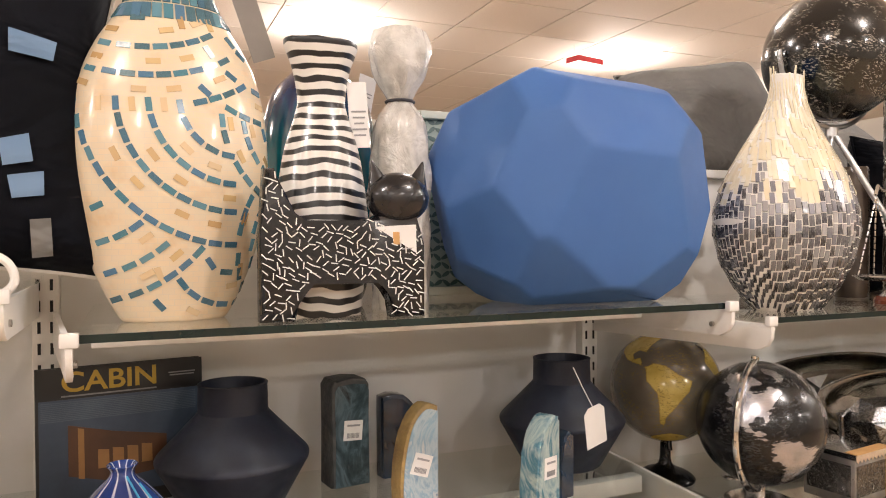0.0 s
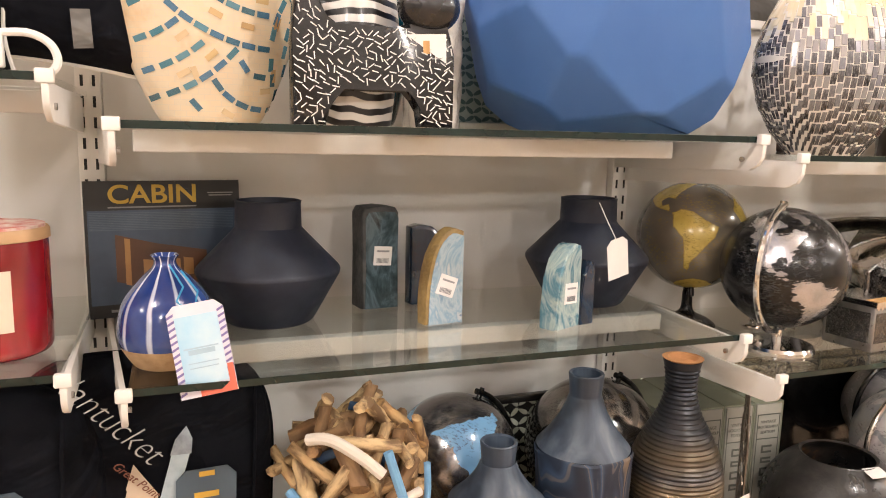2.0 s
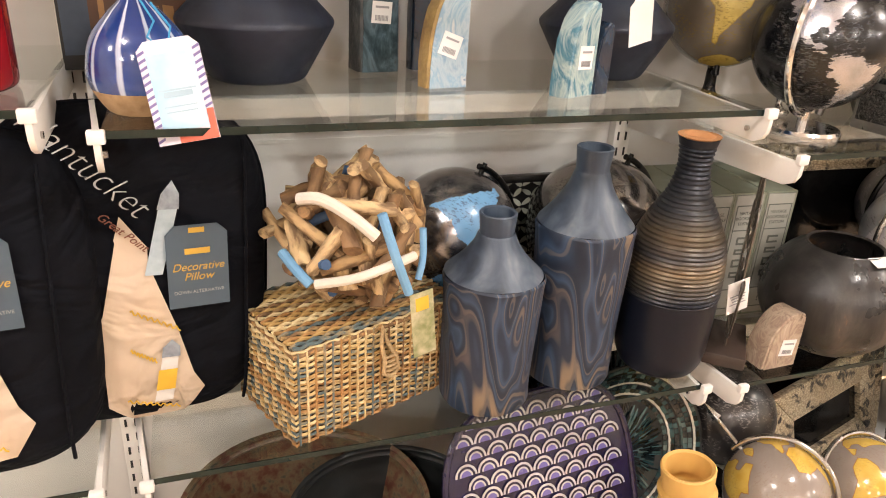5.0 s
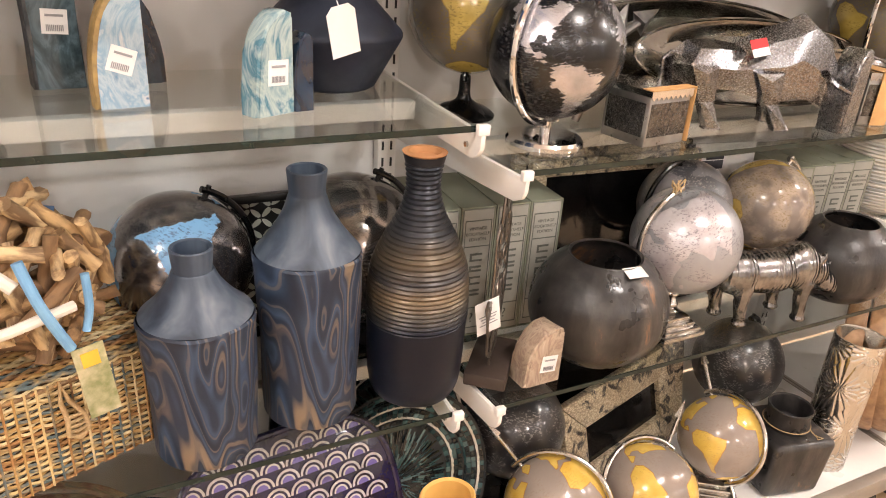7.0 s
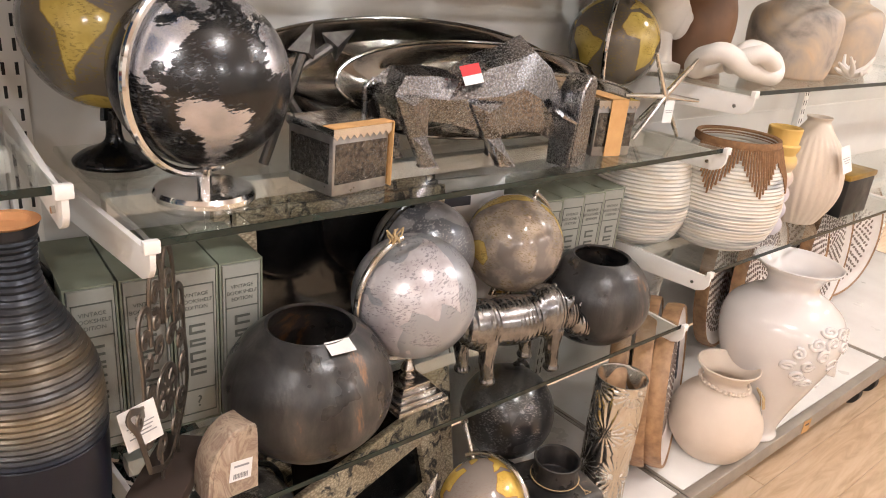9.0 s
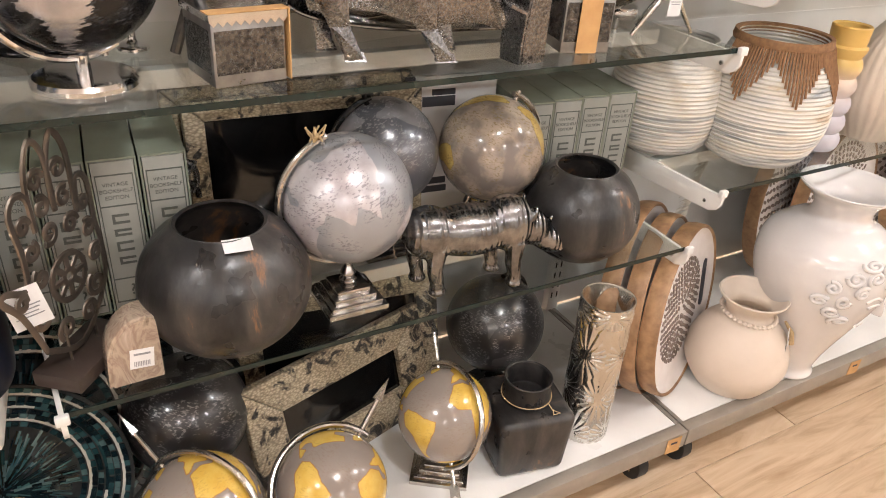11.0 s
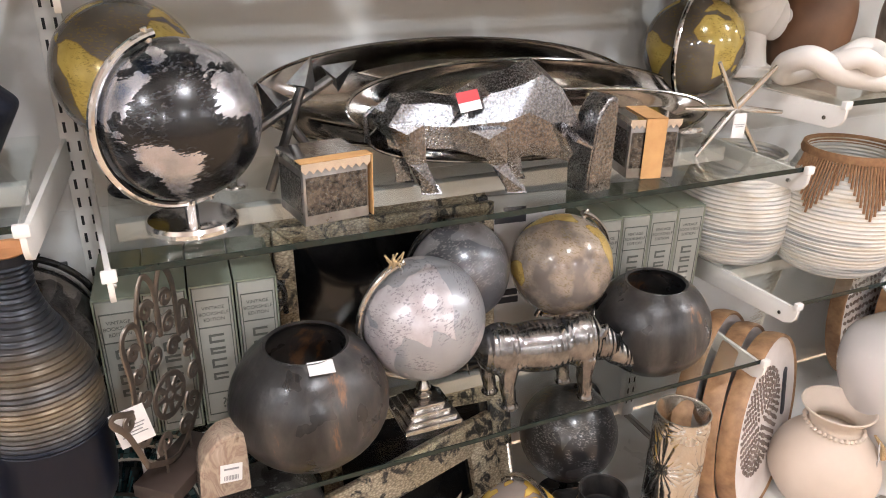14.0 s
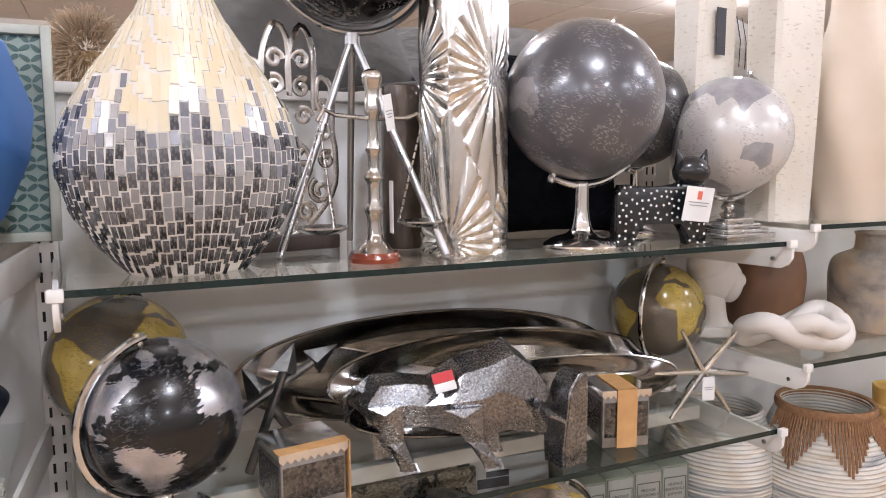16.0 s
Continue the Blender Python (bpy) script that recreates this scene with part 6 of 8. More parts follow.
# black globe on a tripod
tp = thing("tripod_globe", 1.620, 1.185, Z["b2s1"], "glossy black globe on a silver tripod stand", "globe")
gb = new("ball", globe_ball(0.132, 40, G_JET))
gb.parent = tp
gb.matrix_basis = pose(0, 0, 0.488, 0, 20, 0)
STEEL = plain("satin_steel", (0.55, 0.55, 0.55), (0.45, 0.45, 0.45), 0.32, 1.0)
for fx, fy in ((-0.140, -0.072), (0.092, -0.154), (0.03, 0.13)):
    part("leg", tube([(fx, fy, 0.003), (fx * 0.03, fy * 0.03, 0.330)], 0.0058, 12), STEEL, tp)
part("meridian_arm", tube([(-0.143 * math.cos(radians(a)), 0, 0.488 + 0.143 * math.sin(radians(a))) for a in range(-200, 5, 8)], 0.0048, 10), STEEL, tp)
part("collar", lathe([(0, 0.324), (0.012, 0.326), (0.012, 0.344), (0, 0.347)], 20), STEEL, tp)

# balance scale
sc = thing("balance_scale", 1.60, 1.035, Z["b2s1"], "chrome balance scale with two pans on a red wooden base", "scales", rz=14)
part("wooden_base", lathe([(0, 0), (0.037, 0), (0.038, 0.006), (0.035, 0.011), (0.034, 0.014), (0, 0.014)], 40), plain("red_wood", (0.22, 0.045, 0.02), (0.15, 0.03, 0.014), 0.2, coat=0.6), sc, "polished red wooden base")
part("column", lathe(smooth([(0.028, 0.014), (0.022, 0.022), (0.013, 0.033), (0.010, 0.06), (0.014, 0.075), (0.009, 0.085), (0.009, 0.11), (0.014, 0.12), (0.008, 0.13), (0.008, 0.15), (0.011, 0.16), (0.008, 0.17),
    (0.008, 0.20), (0.012, 0.215), (0.010, 0.24), (0.015, 0.258), (0.011, 0.268), (0, 0.272)], 4), 28), NICKEL, sc)
part("beam", tube([(-0.088, 0, 0.196), (-0.078, 0, 0.212), (-0.06, 0, 0.205), (0, 0, 0.202), (0.06, 0, 0.205), (0.078, 0, 0.212), (0.088, 0, 0.196)], 0.0032, 10), NICKEL, sc)
for s in (-1, 1):
    px = s * 0.085
    pan = part("pan", lathe([(0, 0.046), (0.026, 0.046), (0.036, 0.052), (0.037, 0.0525), (0.037, 0.055), (0.034, 0.055), (0.025, 0.050), (0, 0.0495)], 36), NICKEL, sc, "shallow polished pan")
    pan.location = (px, 0, 0)
    for k in range(3):
        a = math.tau * k / 3 + 0.5
        ch = bmesh.new()
        for q in range(12):
            t0, t1 = q / 12, (q + 0.75) / 12
            e0 = Vector((0.034 * math.cos(a) * (1 - t0), 0.034 * math.sin(a) * (1 - t0), 0.055 + 0.138 * t0))
            e1 = Vector((0.034 * math.cos(a) * (1 - t1), 0.034 * math.sin(a) * (1 - t1), 0.055 + 0.138 * t1))
            tube([e0, e1], 0.0016, 6, ch)
        tagged(part("chain", ch, NICKEL, pan), kind="stuff")
tag(sc, pose(0.012, -0.018, 0.235, 0, -12, 20), 0.02, 0.05, 3)
tag(sc, pose(0.022, -0.012, 0.115, 0, 0, 70), 0.02, 0.075, 3)

vase("smoked_vase", 1.715, 1.215, Z["b2s1"], [(0.030, 0), (0.034, 0.01), (0.036, 0.15), (0.034, 0.25), (0.033, 0.268)], plain("smoky_glaze", (0.10, 0.07, 0.05), (0.05, 0.04, 0.035), 0.15, coat=0.6, scale=20), "tall smoky brown glazed vase behind the scale", "vase")


def spiral(cx, cz, r, turns, a0, sgn=1, n=30):
    return [(cx + r * (1 - 0.78 * k / n) * math.cos(a0 + sgn * turns * math.tau * k / n), 0, cz + r * (1 - 0.78 * k / n) * math.sin(a0 + sgn * turns * math.tau * k / n)) for k in range(n + 1)]


BRONZE = plain("antique_bronze", (0.24, 0.20, 0.165), (0.13, 0.11, 0.09), 0.36, 0.8)


def scroll_hand(name, x, y, z, w, h, metal, label, rz=0.0, rx=0.0, ry=0.0, base=0.0, foot=0.04):
    """A flat hand-shaped scrollwork stand, cut from sheet metal."""
    s = thing(name, x, y, z, label, "ornament", "scrollwork hands", rz, rx, ry)
    k, q = w / 0.15, h / 0.30
    f = foot
    bars_ = []
    outl = [(-0.045, 0.03), (-0.062, 0.10), (-0.078, 0.135), (-0.072, 0.142), (-0.05, 0.128), (-0.046, 0.17), (-0.050, 0.225), (-0.040, 0.245), (-0.028, 0.235), (-0.026, 0.19), (-0.026, 0.255), (-0.013, 0.298), (0.0, 0.275),
            (0.001, 0.20), (0.001, 0.255), (0.014, 0.298), (0.027, 0.265), (0.027, 0.18), (0.032, 0.225), (0.046, 0.215), (0.047, 0.15), (0.050, 0.12), (0.045, 0.06), (0.0, 0.0), (-0.045, 0.03)]
    outl = smooth([(a * k, b * q) for a, b in outl], 4)
    bars_.append([(a, 0, b + f) for a, b in outl])
    for cx, cz, r, t, a0, g in ((-0.014, 0.25, 0.011, 1.2, 0, 1), (0.014, 0.25, 0.011, 1.2, 3, -1), (-0.014, 0.215, 0.011, 1.2, 2, -1), (0.014, 0.212, 0.011, 1.2, 1, 1), (-0.038, 0.205, 0.009, 1.2, 0, 1), (0.037, 0.19, 0.008, 1.2, 3, 1),
                                (-0.036, 0.17, 0.010, 1.3, 1, -1), (-0.012, 0.178, 0.012, 1.3, 4, 1), (0.016, 0.172, 0.011, 1.3, 0, 1), (0.036, 0.150, 0.010, 1.3, 2, -1)) + (
                                (-0.058, 0.115, 0.010, 1.2, 0, 1), (-0.04, 0.075, 0.013, 1.3, 1, 1),
                                (0.033, 0.065, 0.015, 1.4, 2, 1), (-0.016, 0.038, 0.013, 1.3, 4, -1), (0.016, 0.035, 0.012, 1.3, 0, 1), (0.040, 0.110, 0.010, 1.3, 1, 1), (-0.032, 0.130, 0.011, 1.2, 2, 1)):
        bars_.append([(a, 0, b + f) for a, _, b in spiral(cx * k, cz * q, r * (k + q) / 2, t, a0, g)])
    bars_.append([(a * 1.0, 0, b + f) for a, _, b in arc(0.022 * k, 0, 360, 24, (0, 0, 0.105 * q))])
    for j in range(8):
        a = j * math.tau / 8
        bars_.append([(0.007 * k * math.cos(a), 0, 0.105 * q + f + 0.007 * k * math.sin(a)), (0.021 * k * math.cos(a), 0, 0.105 * q + f + 0.021 * k * math.sin(a))])
    bars_.append([(a, 0, b + f) for a, _, b in arc(0.007 * k, 0, 360, 14, (0, 0, 0.105 * q))])
    bm = bmesh.new()
    for line in bars_:
        tube(line, 0.0034 * k, 6, bm)
    bmesh.ops.scale(bm, vec=(1, 0.45, 1), verts=bm.verts)
    part("scrollwork", bm, metal, s, "pierced metal scrollwork")
    if base:
        part("wooden_base", box(-base / 2, -0.036, 0, base / 2, 0.036, 0.024, 0.003), plain("walnut_stain", (0.060, 0.042, 0.034), (0.042, 0.029, 0.023), 0.45), s, "dark stained wooden base")
        for sx in (-0.03, 0.03):
            part("leg", tube([(sx, 0, 0.024), (sx, 0, 0.05 + f)], 0.0022, 8), metal, s)
    return s


scroll_hand("scroll_stand", 1.530, 1.245, Z["b2s1"], 0.245, 0.345, NICKEL, "silver scrollwork hand ornament on two legs", 10, base=0.14, foot=0.02)
hd = scroll_hand("scroll_stand", 1.242, 1.060, Z["b2s3"], 0.228, 0.312, BRONZE, "bronze scrollwork hand ornament on a wooden base", 50, base=0.138, foot=0.036)
tag(hd, pose(-0.085, 0.006, 0.176, 0, -10, -44), 0.046, 0.060, 4)
scroll_hand("scroll_stand", 1.255, 0.925, DECK, 0.12, 0.20, BRONZE, "small dark scrollwork hand ornament on the deck", 20, -15, -18, 0.10, 0.02)

cushion(2.03, 1.27, Z["b2s1"], 0.36, 0.36, 0.12, BLACK_CLOTH, "black ribbed cushion behind the large globe", None, -8, 0, 0)
cushion(1.640, 1.475, 1.618, 0.44, 0.30, 0.16, GREY_CLOTH, "dark grey velvet cushion leaning on the gondola top", None, -22, -10, 4)
cushion(2.06, 1.50, 1.618, 0.50, 0.26, 0.14, GREY_CLOTH, "dark grey velvet cushion with piped edge on the gondola top", None, -50, -3, -2)

cat_figurine(2.02, 1.035, Z["b2s1"], 0.84, -12, "small black cat figurine with white dots", False, False)
ct2 = thing("paper_label", 2.155, 0.975, Z["b2s1"] + 0.098, "white picture label hanging from the dotted cat", "label")
tag(ct2, pose(0, 0, 0, 6, 6, -6), 0.055, 0.058, 2, logo=CORAL)

# a fluffy bundle of dried grass on the gondola's top
pm = thing("dried_grass_bundle", 1.235, 1.47, TOP + 0.018, "fluffy beige bundle of dried grass on the gondola top", "ornament")
rng = random.Random(31)
fz = bmesh.new()
for k in range(900):
    u = Vector((rng.gauss(0, 1), rng.gauss(0, 1), rng.gauss(0, 1))).normalized()
    c = Vector((0.05 * u.x, 0.04 * u.y, 0.062 + 0.055 * u.z))
    tube([c * 0.8 + Vector((0, 0, 0.012)), c + u * 0.012, c + u * 0.024 + Vector((rng.uniform(-.008, .008), 0, rng.uniform(-.012, .006)))], 0.0017, 4, fz, r_end=0.0005)
tagged(part("plume", fz, plain("dry_grass", (0.50, 0.38, 0.26), (0.38, 0.28, 0.18), 0.9, bump=0), pm, "soft beige plume"), kind="stuff")
part("bound_stem", lathe([(0, 0), (0.022, 0), (0.020, 0.03), (0.026, 0.06), (0, 0.06)], 20), TWINE, pm, "bound stem")

# ---- bay two, second shelf ----
TRAY = plain("polished_tray", (0.34, 0.33, 0.31), (0.20, 0.19, 0.18), 0.13, 1.0, scale=12, bump=0.05)


def oval_dish(x, y, z, a, b, lean, label, rz=0.0, ry=0.0):
    d = thing("oval_tray", x, y, z, label, "tray", "silver trays", rz, lean, ry)
    pr = [(0, 0.0), (0.70, 0.002), (0.80, 0.012), (0.96, 0.026), (1.0, 0.028), (1.003, 0.025), (0.97, 0.021), (0.82, 0.006), (0.70, -0.003), (0, -0.004)]
    bm = lathe(pr, 96)
    bmesh.ops.scale(bm, vec=(a, b, 1), verts=bm.verts)
    bmesh.ops.translate(bm, vec=(0, b, 0), verts=bm.verts)
    part("dish", bm, TRAY, d)
    part("rim", tube([(1.0 * a * math.cos(t * math.tau / 96), b + b * math.sin(t * math.tau / 96), 0.0275) for t in range(96)], 0.0032, 8, closed=True), TRAY, d, "rolled polished rim")
    return d


oval_dish(1.820, 1.262, Z["b2s2"] + 0.006, 0.395, 0.100, 62, "long polished silver oval tray leaning on the back panel", 3, 2)
oval_dish(1.925, 1.185, Z["b2s2"] + 0.006, 0.36, 0.085, 58, "polished silver oval tray leaning in front of a larger one", 2, 3)
oval_dish(1.93, 1.125, Z["b2s2"] + 0.006, 0.34, 0.062, 50, "small silver oval tray behind the bull", 0, 0)


def hull(bm, pts):
    v = [bm.verts.new(p) for p in pts]
    r = bmesh.ops.convex_hull(bm, input=v)
    bmesh.ops.delete(bm, geom=[g for g in r["geom_interior"] if isinstance(g, bmesh.types.BMVert)], context="VERTS")


def mirror(pts):
    return [p for x, y, z in pts for p in ((x, y, z), (x, -y, z))]


BULL_SILVER = plain("mottled_silver", (0.36, 0.36, 0.37), (0.12, 0.12, 0.125), 0.24, 1.0, scale=260, bump=0.06, bscale=260)


def bull(x, y, z, s, rz):
    """A low-poly bull: ridge, flank and belly points ring by ring, its head lowered."""
    bm = bmesh.new()
    rings = []
    for bx, top, fy, fz, by, bz in ((.000, .128, .014, .112, .010, .096), (.026, .150, .036, .124, .026, .076), (.070, .152, .034, .112, .022, .070), (.116, .146, .030, .116, .020, .066),
                                    (.158, .172, .044, .124, .030, .056), (.204, .186, .042, .142, .030, .050), (.238, .204, .038, .130, .024, .056), (.272, .176, .036, .114, .022, .052),
                                    (.300, .128, .032, .088, .016, .042), (.326, .062, .017, .050, .012, .028), (.331, .042, .012, .036, .009, .024)):
        up, mid = top - 0.15 * (top - bz), bz + 0.48 * (top - bz)
        rings.append([bm.verts.new(p) for p in ((bx, 0, top), (bx + .016, -fy * .74, up), (bx - .004, -fy * 1.08, mid), (bx + .006, -by, bz), (bx + .006, by, bz), (bx - .004, fy * 1.08, mid), (bx + .016, fy * .74, up))])
    for n, (a, b) in enumerate(zip(rings, rings[1:])):
        for i in range(7):
            j = (i + 1) % 7
            if (n + i) % 2:
                bm.faces.new((a[i], a[j], b[j]))
                bm.faces.new((a[i], b[j], b[i]))
            else:
                bm.faces.new((a[i], a[j], b[i]))
                bm.faces.new((a[j], b[j], b[i]))
    bm.faces.new(rings[0])
    bm.faces.new(rings[-1][::-1])
    # legs: hip, knee, hoof
    for ly, pts in ((-.030, ((.020, .075, .112), (.050, .078, .052), (.074, .098, .004))), (.030, ((.010, .066, .112), (.026, .052, .052), (.036, .060, .004))),
                    (-.034, ((.140, .200, .104), (.176, .202, .050), (.208, .232, .004))), (.034, ((.168, .214, .104), (.214, .238, .050), (.222, .246, .004)))):
        out = 1 if ly > 0 else -1
        for (a0, a1, az), (b0, b1, bz), w in ((pts[0], pts[1], .020), (pts[1], pts[2], .012)):
            w2 = .012 if w > .015 else .009
            hull(bm, [(a0, ly - w, az), (a1, ly - w * .6, az), (a0, ly + w, az), (a1, ly + w * .6, az), ((a0 + a1) / 2, ly + out * w * 1.3, az - .012),
                      (b0, ly - w2, bz - .004), (b1, ly - w2, bz), (b0, ly + w2, bz - .004), (b1, ly + w2, bz)])
        hull(bm, [(pts[2][0] - .003, ly - .010, 0), (pts[2][1] + .005, ly - .009, 0), (pts[2][0] - .003, ly + .010, 0), (pts[2][1] + .005, ly + .009, 0), (pts[2][0], ly, .016), (pts[2][1], ly, .012)])
    for sy in (-1, 1):
        tube([(.300, sy * .024, .098), (.312, sy * .046, .084), (.334, sy * .052, .074), (.350, sy * .044, .080)], 0.0075, 6, bm, r_end=0.0015)
        hull(bm, [(.288, sy * .030, .112), (.300, sy * .032, .104), (.280, sy * .058, .106), (.290, sy * .040, .092)])
    tube([(.002, 0, .130), (-.012, 0, .116), (-.010, 0, .074)], 0.003, 6, bm, r_end=0.005)
    bmesh.ops.scale(bm, vec=(s, s, s), verts=bm.verts)
    return solo("bull_statuette", bm, BULL_SILVER, pose(x, y, z, 0, 0, rz), "faceted hammered silver bull statuette with a red sticker", "statuette", angle=8)


bull(1.592, 1.128, Z["b2s2"], 1.0, -17)
stk = thing("price_sticker", 1.712, 1.052, Z["b2s2"] + 0.160, "red and white price sticker on the bull's flank", "sticker")
c1 = part("red_half", flat(0.034, 0.016, 0.0008), plain("sticker_red", (0.55, 0.015, 0.02), rough=0.4, bump=0), stk)
c1.matrix_basis = pose(0, 0, 0, -28, -10, -8)
c2 = part("white_half", flat(0.034, 0.014, 0.0008), PAPER, stk)
c2.matrix_basis = pose(0, 0, 0, -28, -10, -8) @ pose(0, 0, -0.0165)


BRUSHED = plain("brushed_tin", (0.40, 0.395, 0.39), (0.26, 0.255, 0.25), 0.34, 0.9, scale=30, bump=0.15)


def gift_box(x, y, z, w, d, h, label, rz, across):
    """A mirrored box with a zigzag lid edge, a kraft band and loose clear film."""
    g = thing("mirrored_box", x, y, z, label, "box", "mirrored boxes", rz)
    side = plain("etched_mirror", (0.22, 0.215, 0.21), (0.05, 0.05, 0.05), 0.22, 0.9, scale=160, bump=0.4, bscale=300)
    part("body", box(-w / 2, -d / 2, 0, w / 2, d / 2, h, 0.003), BRUSHED, g)
    for sy, sx in ((-1, 0), (1, 0)):
        part("etched_panel", box(-w * 0.46, sy * d / 2 - 0.001, h * 0.20, w * 0.46, sy * d / 2 + 0.001, h * 0.86), side, g)
    for sx in (-1, 1):
        part("etched_panel", box(sx * w / 2 - 0.001, -d * 0.42, h * 0.2, sx * w / 2 + 0.001, d * 0.42, h * 0.86), side, g)
    n = 9
    zig = [(-w / 2 - 0.002, h + 0.009)] + [(-w / 2 - 0.002 + (w + 0.004) * k / (2 * n), h - (0.006 if k % 2 else 0.0)) for k in range(2 * n + 1)] + [(w / 2 + 0.002, h + 0.009)]
    part("lid", slab(zig, -d / 2 - 0.003, d / 2 + 0.003), CHROME, g, "lid with zigzag edge")
    if across:
        part("kraft_band", box(-w * 0.5 - 0.004, -d / 2 - 0.005, h + 0.010, w * 0.5 + 0.004, -d / 2 + 0.016, h + 0.0115), KRAFT, g, "brown kraft paper band")
        part("kraft_band", box(w / 2 + 0.003, -d / 2 - 0.005, 0.002, w / 2 + 0.0045, -d / 2 + 0.016, h + 0.0115), KRAFT, g)
    else:
        part("kraft_band", box(-0.018, -d / 2 - 0.005, 0.001, 0.018, -d / 2 - 0.0035, h + 0.0115), KRAFT, g, "brown kraft paper band")
        part("kraft_band", box(-0.018, -d / 2 - 0.005, h + 0.010, 0.018, d / 2 + 0.005, h + 0.0115), KRAFT, g)
    return g


gift_box(1.490, 1.055, Z["b2s2"], 0.098, 0.095, 0.082, "small mirrored box with a brown kraft band", 8, True)
gift_box(2.045, 1.045, Z["b2s2"], 0.085, 0.08, 0.092, "mirrored trinket box with a kraft paper band", -14, False)
agate(1.912, 1.005, Z["b2s2"], 0.052, 0.150, 0.045, DARK_SILVER, "textured silver half-round bookend", 10, 1, DARK_SILVER)


def arrow(parent, a, b, metal, r=0.0075):
    a, b = Vector(a), Vector(b)
    d = (b - a).normalized()
    part("shaft", tube([a, b - d * 0.03], r, 10), metal, parent)
    side = d.cross(Vector((0, 1, 0))).normalized()
    bm = bmesh.new()
    hull(bm, [b, b - d * 0.050 + side * 0.024, b - d * 0.050 - side * 0.024, b - d * 0.044 + Vector((0, 0.016, 0)), b - d * 0.044 - Vector((0, 0.016, 0))])
    part("arrowhead", bm, metal, parent)


PEWTER = plain("brushed_pewter", (0.22, 0.215, 0.21), (0.13, 0.125, 0.12), 0.38, 1.0, scale=60)
aw = thing("arrow_sculpture", 1.478, 1.165, Z["b2s2"], "crossed pewter arrows sculpture", "ornament")
arrow(aw, (-0.045, 0.0, 0.004), (0.030, -0.005, 0.205), PEWTER)
arrow(aw, (-0.055, 0.006, 0.10), (0.100, -0.005, 0.195), PEWTER)
arrow(aw, (0.06, 0.01, 0.004), (-0.05, 0.01, 0.17), PEWTER)

jk = thing("jack_sculpture", 2.262, 1.065, Z["b2s2"], "silver six-pointed jack sculpture with a price tag", "ornament")
c = Vector((0, 0, 0.088))
for d in ((-0.066, 0.01, -0.086), (0.066, -0.006, -0.086), (0.0, 0.07, -0.084), (0.062, -0.02, 0.075), (-0.055, 0.0, 0.085), (0.095, -0.02, -0.01), (-0.09, 0.03, 0.0)):
    e = c + Vector(d)
    part("prong", tube([c, c * 0.5 + e * 0.5, e], 0.0072, 10, r_end=0.0035), LEAF, jk)
tag(jk, pose(0.0, -0.016, 0.082, 0, 0, -10), 0.026, 0.045, 2)
bd = thing("chrome_finial", 1.385, 1.215, Z["b2s2"], "small pierced chrome ball on a foot", "ornament")
part("ball", lathe(smooth([(0.001, 0.030), (0.018, 0.036), (0.024, 0.054), (0.018, 0.072), (0.001, 0.078)]), 28, wob=lambda a, h: 1 + 0.06 * math.sin(6 * a) * math.sin(h * 300)), CHROME, bd)
part("foot", lathe(smooth([(0.022, 0), (0.020, 0.005), (0.007, 0.012), (0.006, 0.031)]), 24), CHROME, bd)

# ---- bay two, third shelf ----
SPINE = plain("box_grey_green", (0.33, 0.33, 0.295), (0.28, 0.28, 0.25), 0.55, scale=10, bump=0.2, bscale=700)
BOXTOP = plain("box_sage", (0.245, 0.265, 0.20), (0.20, 0.22, 0.165), 0.5, scale=8, bump=0.08)
SPINE_INK = plain("spine_ink", (0.10, 0.105, 0.09), rough=0.6, bump=0)


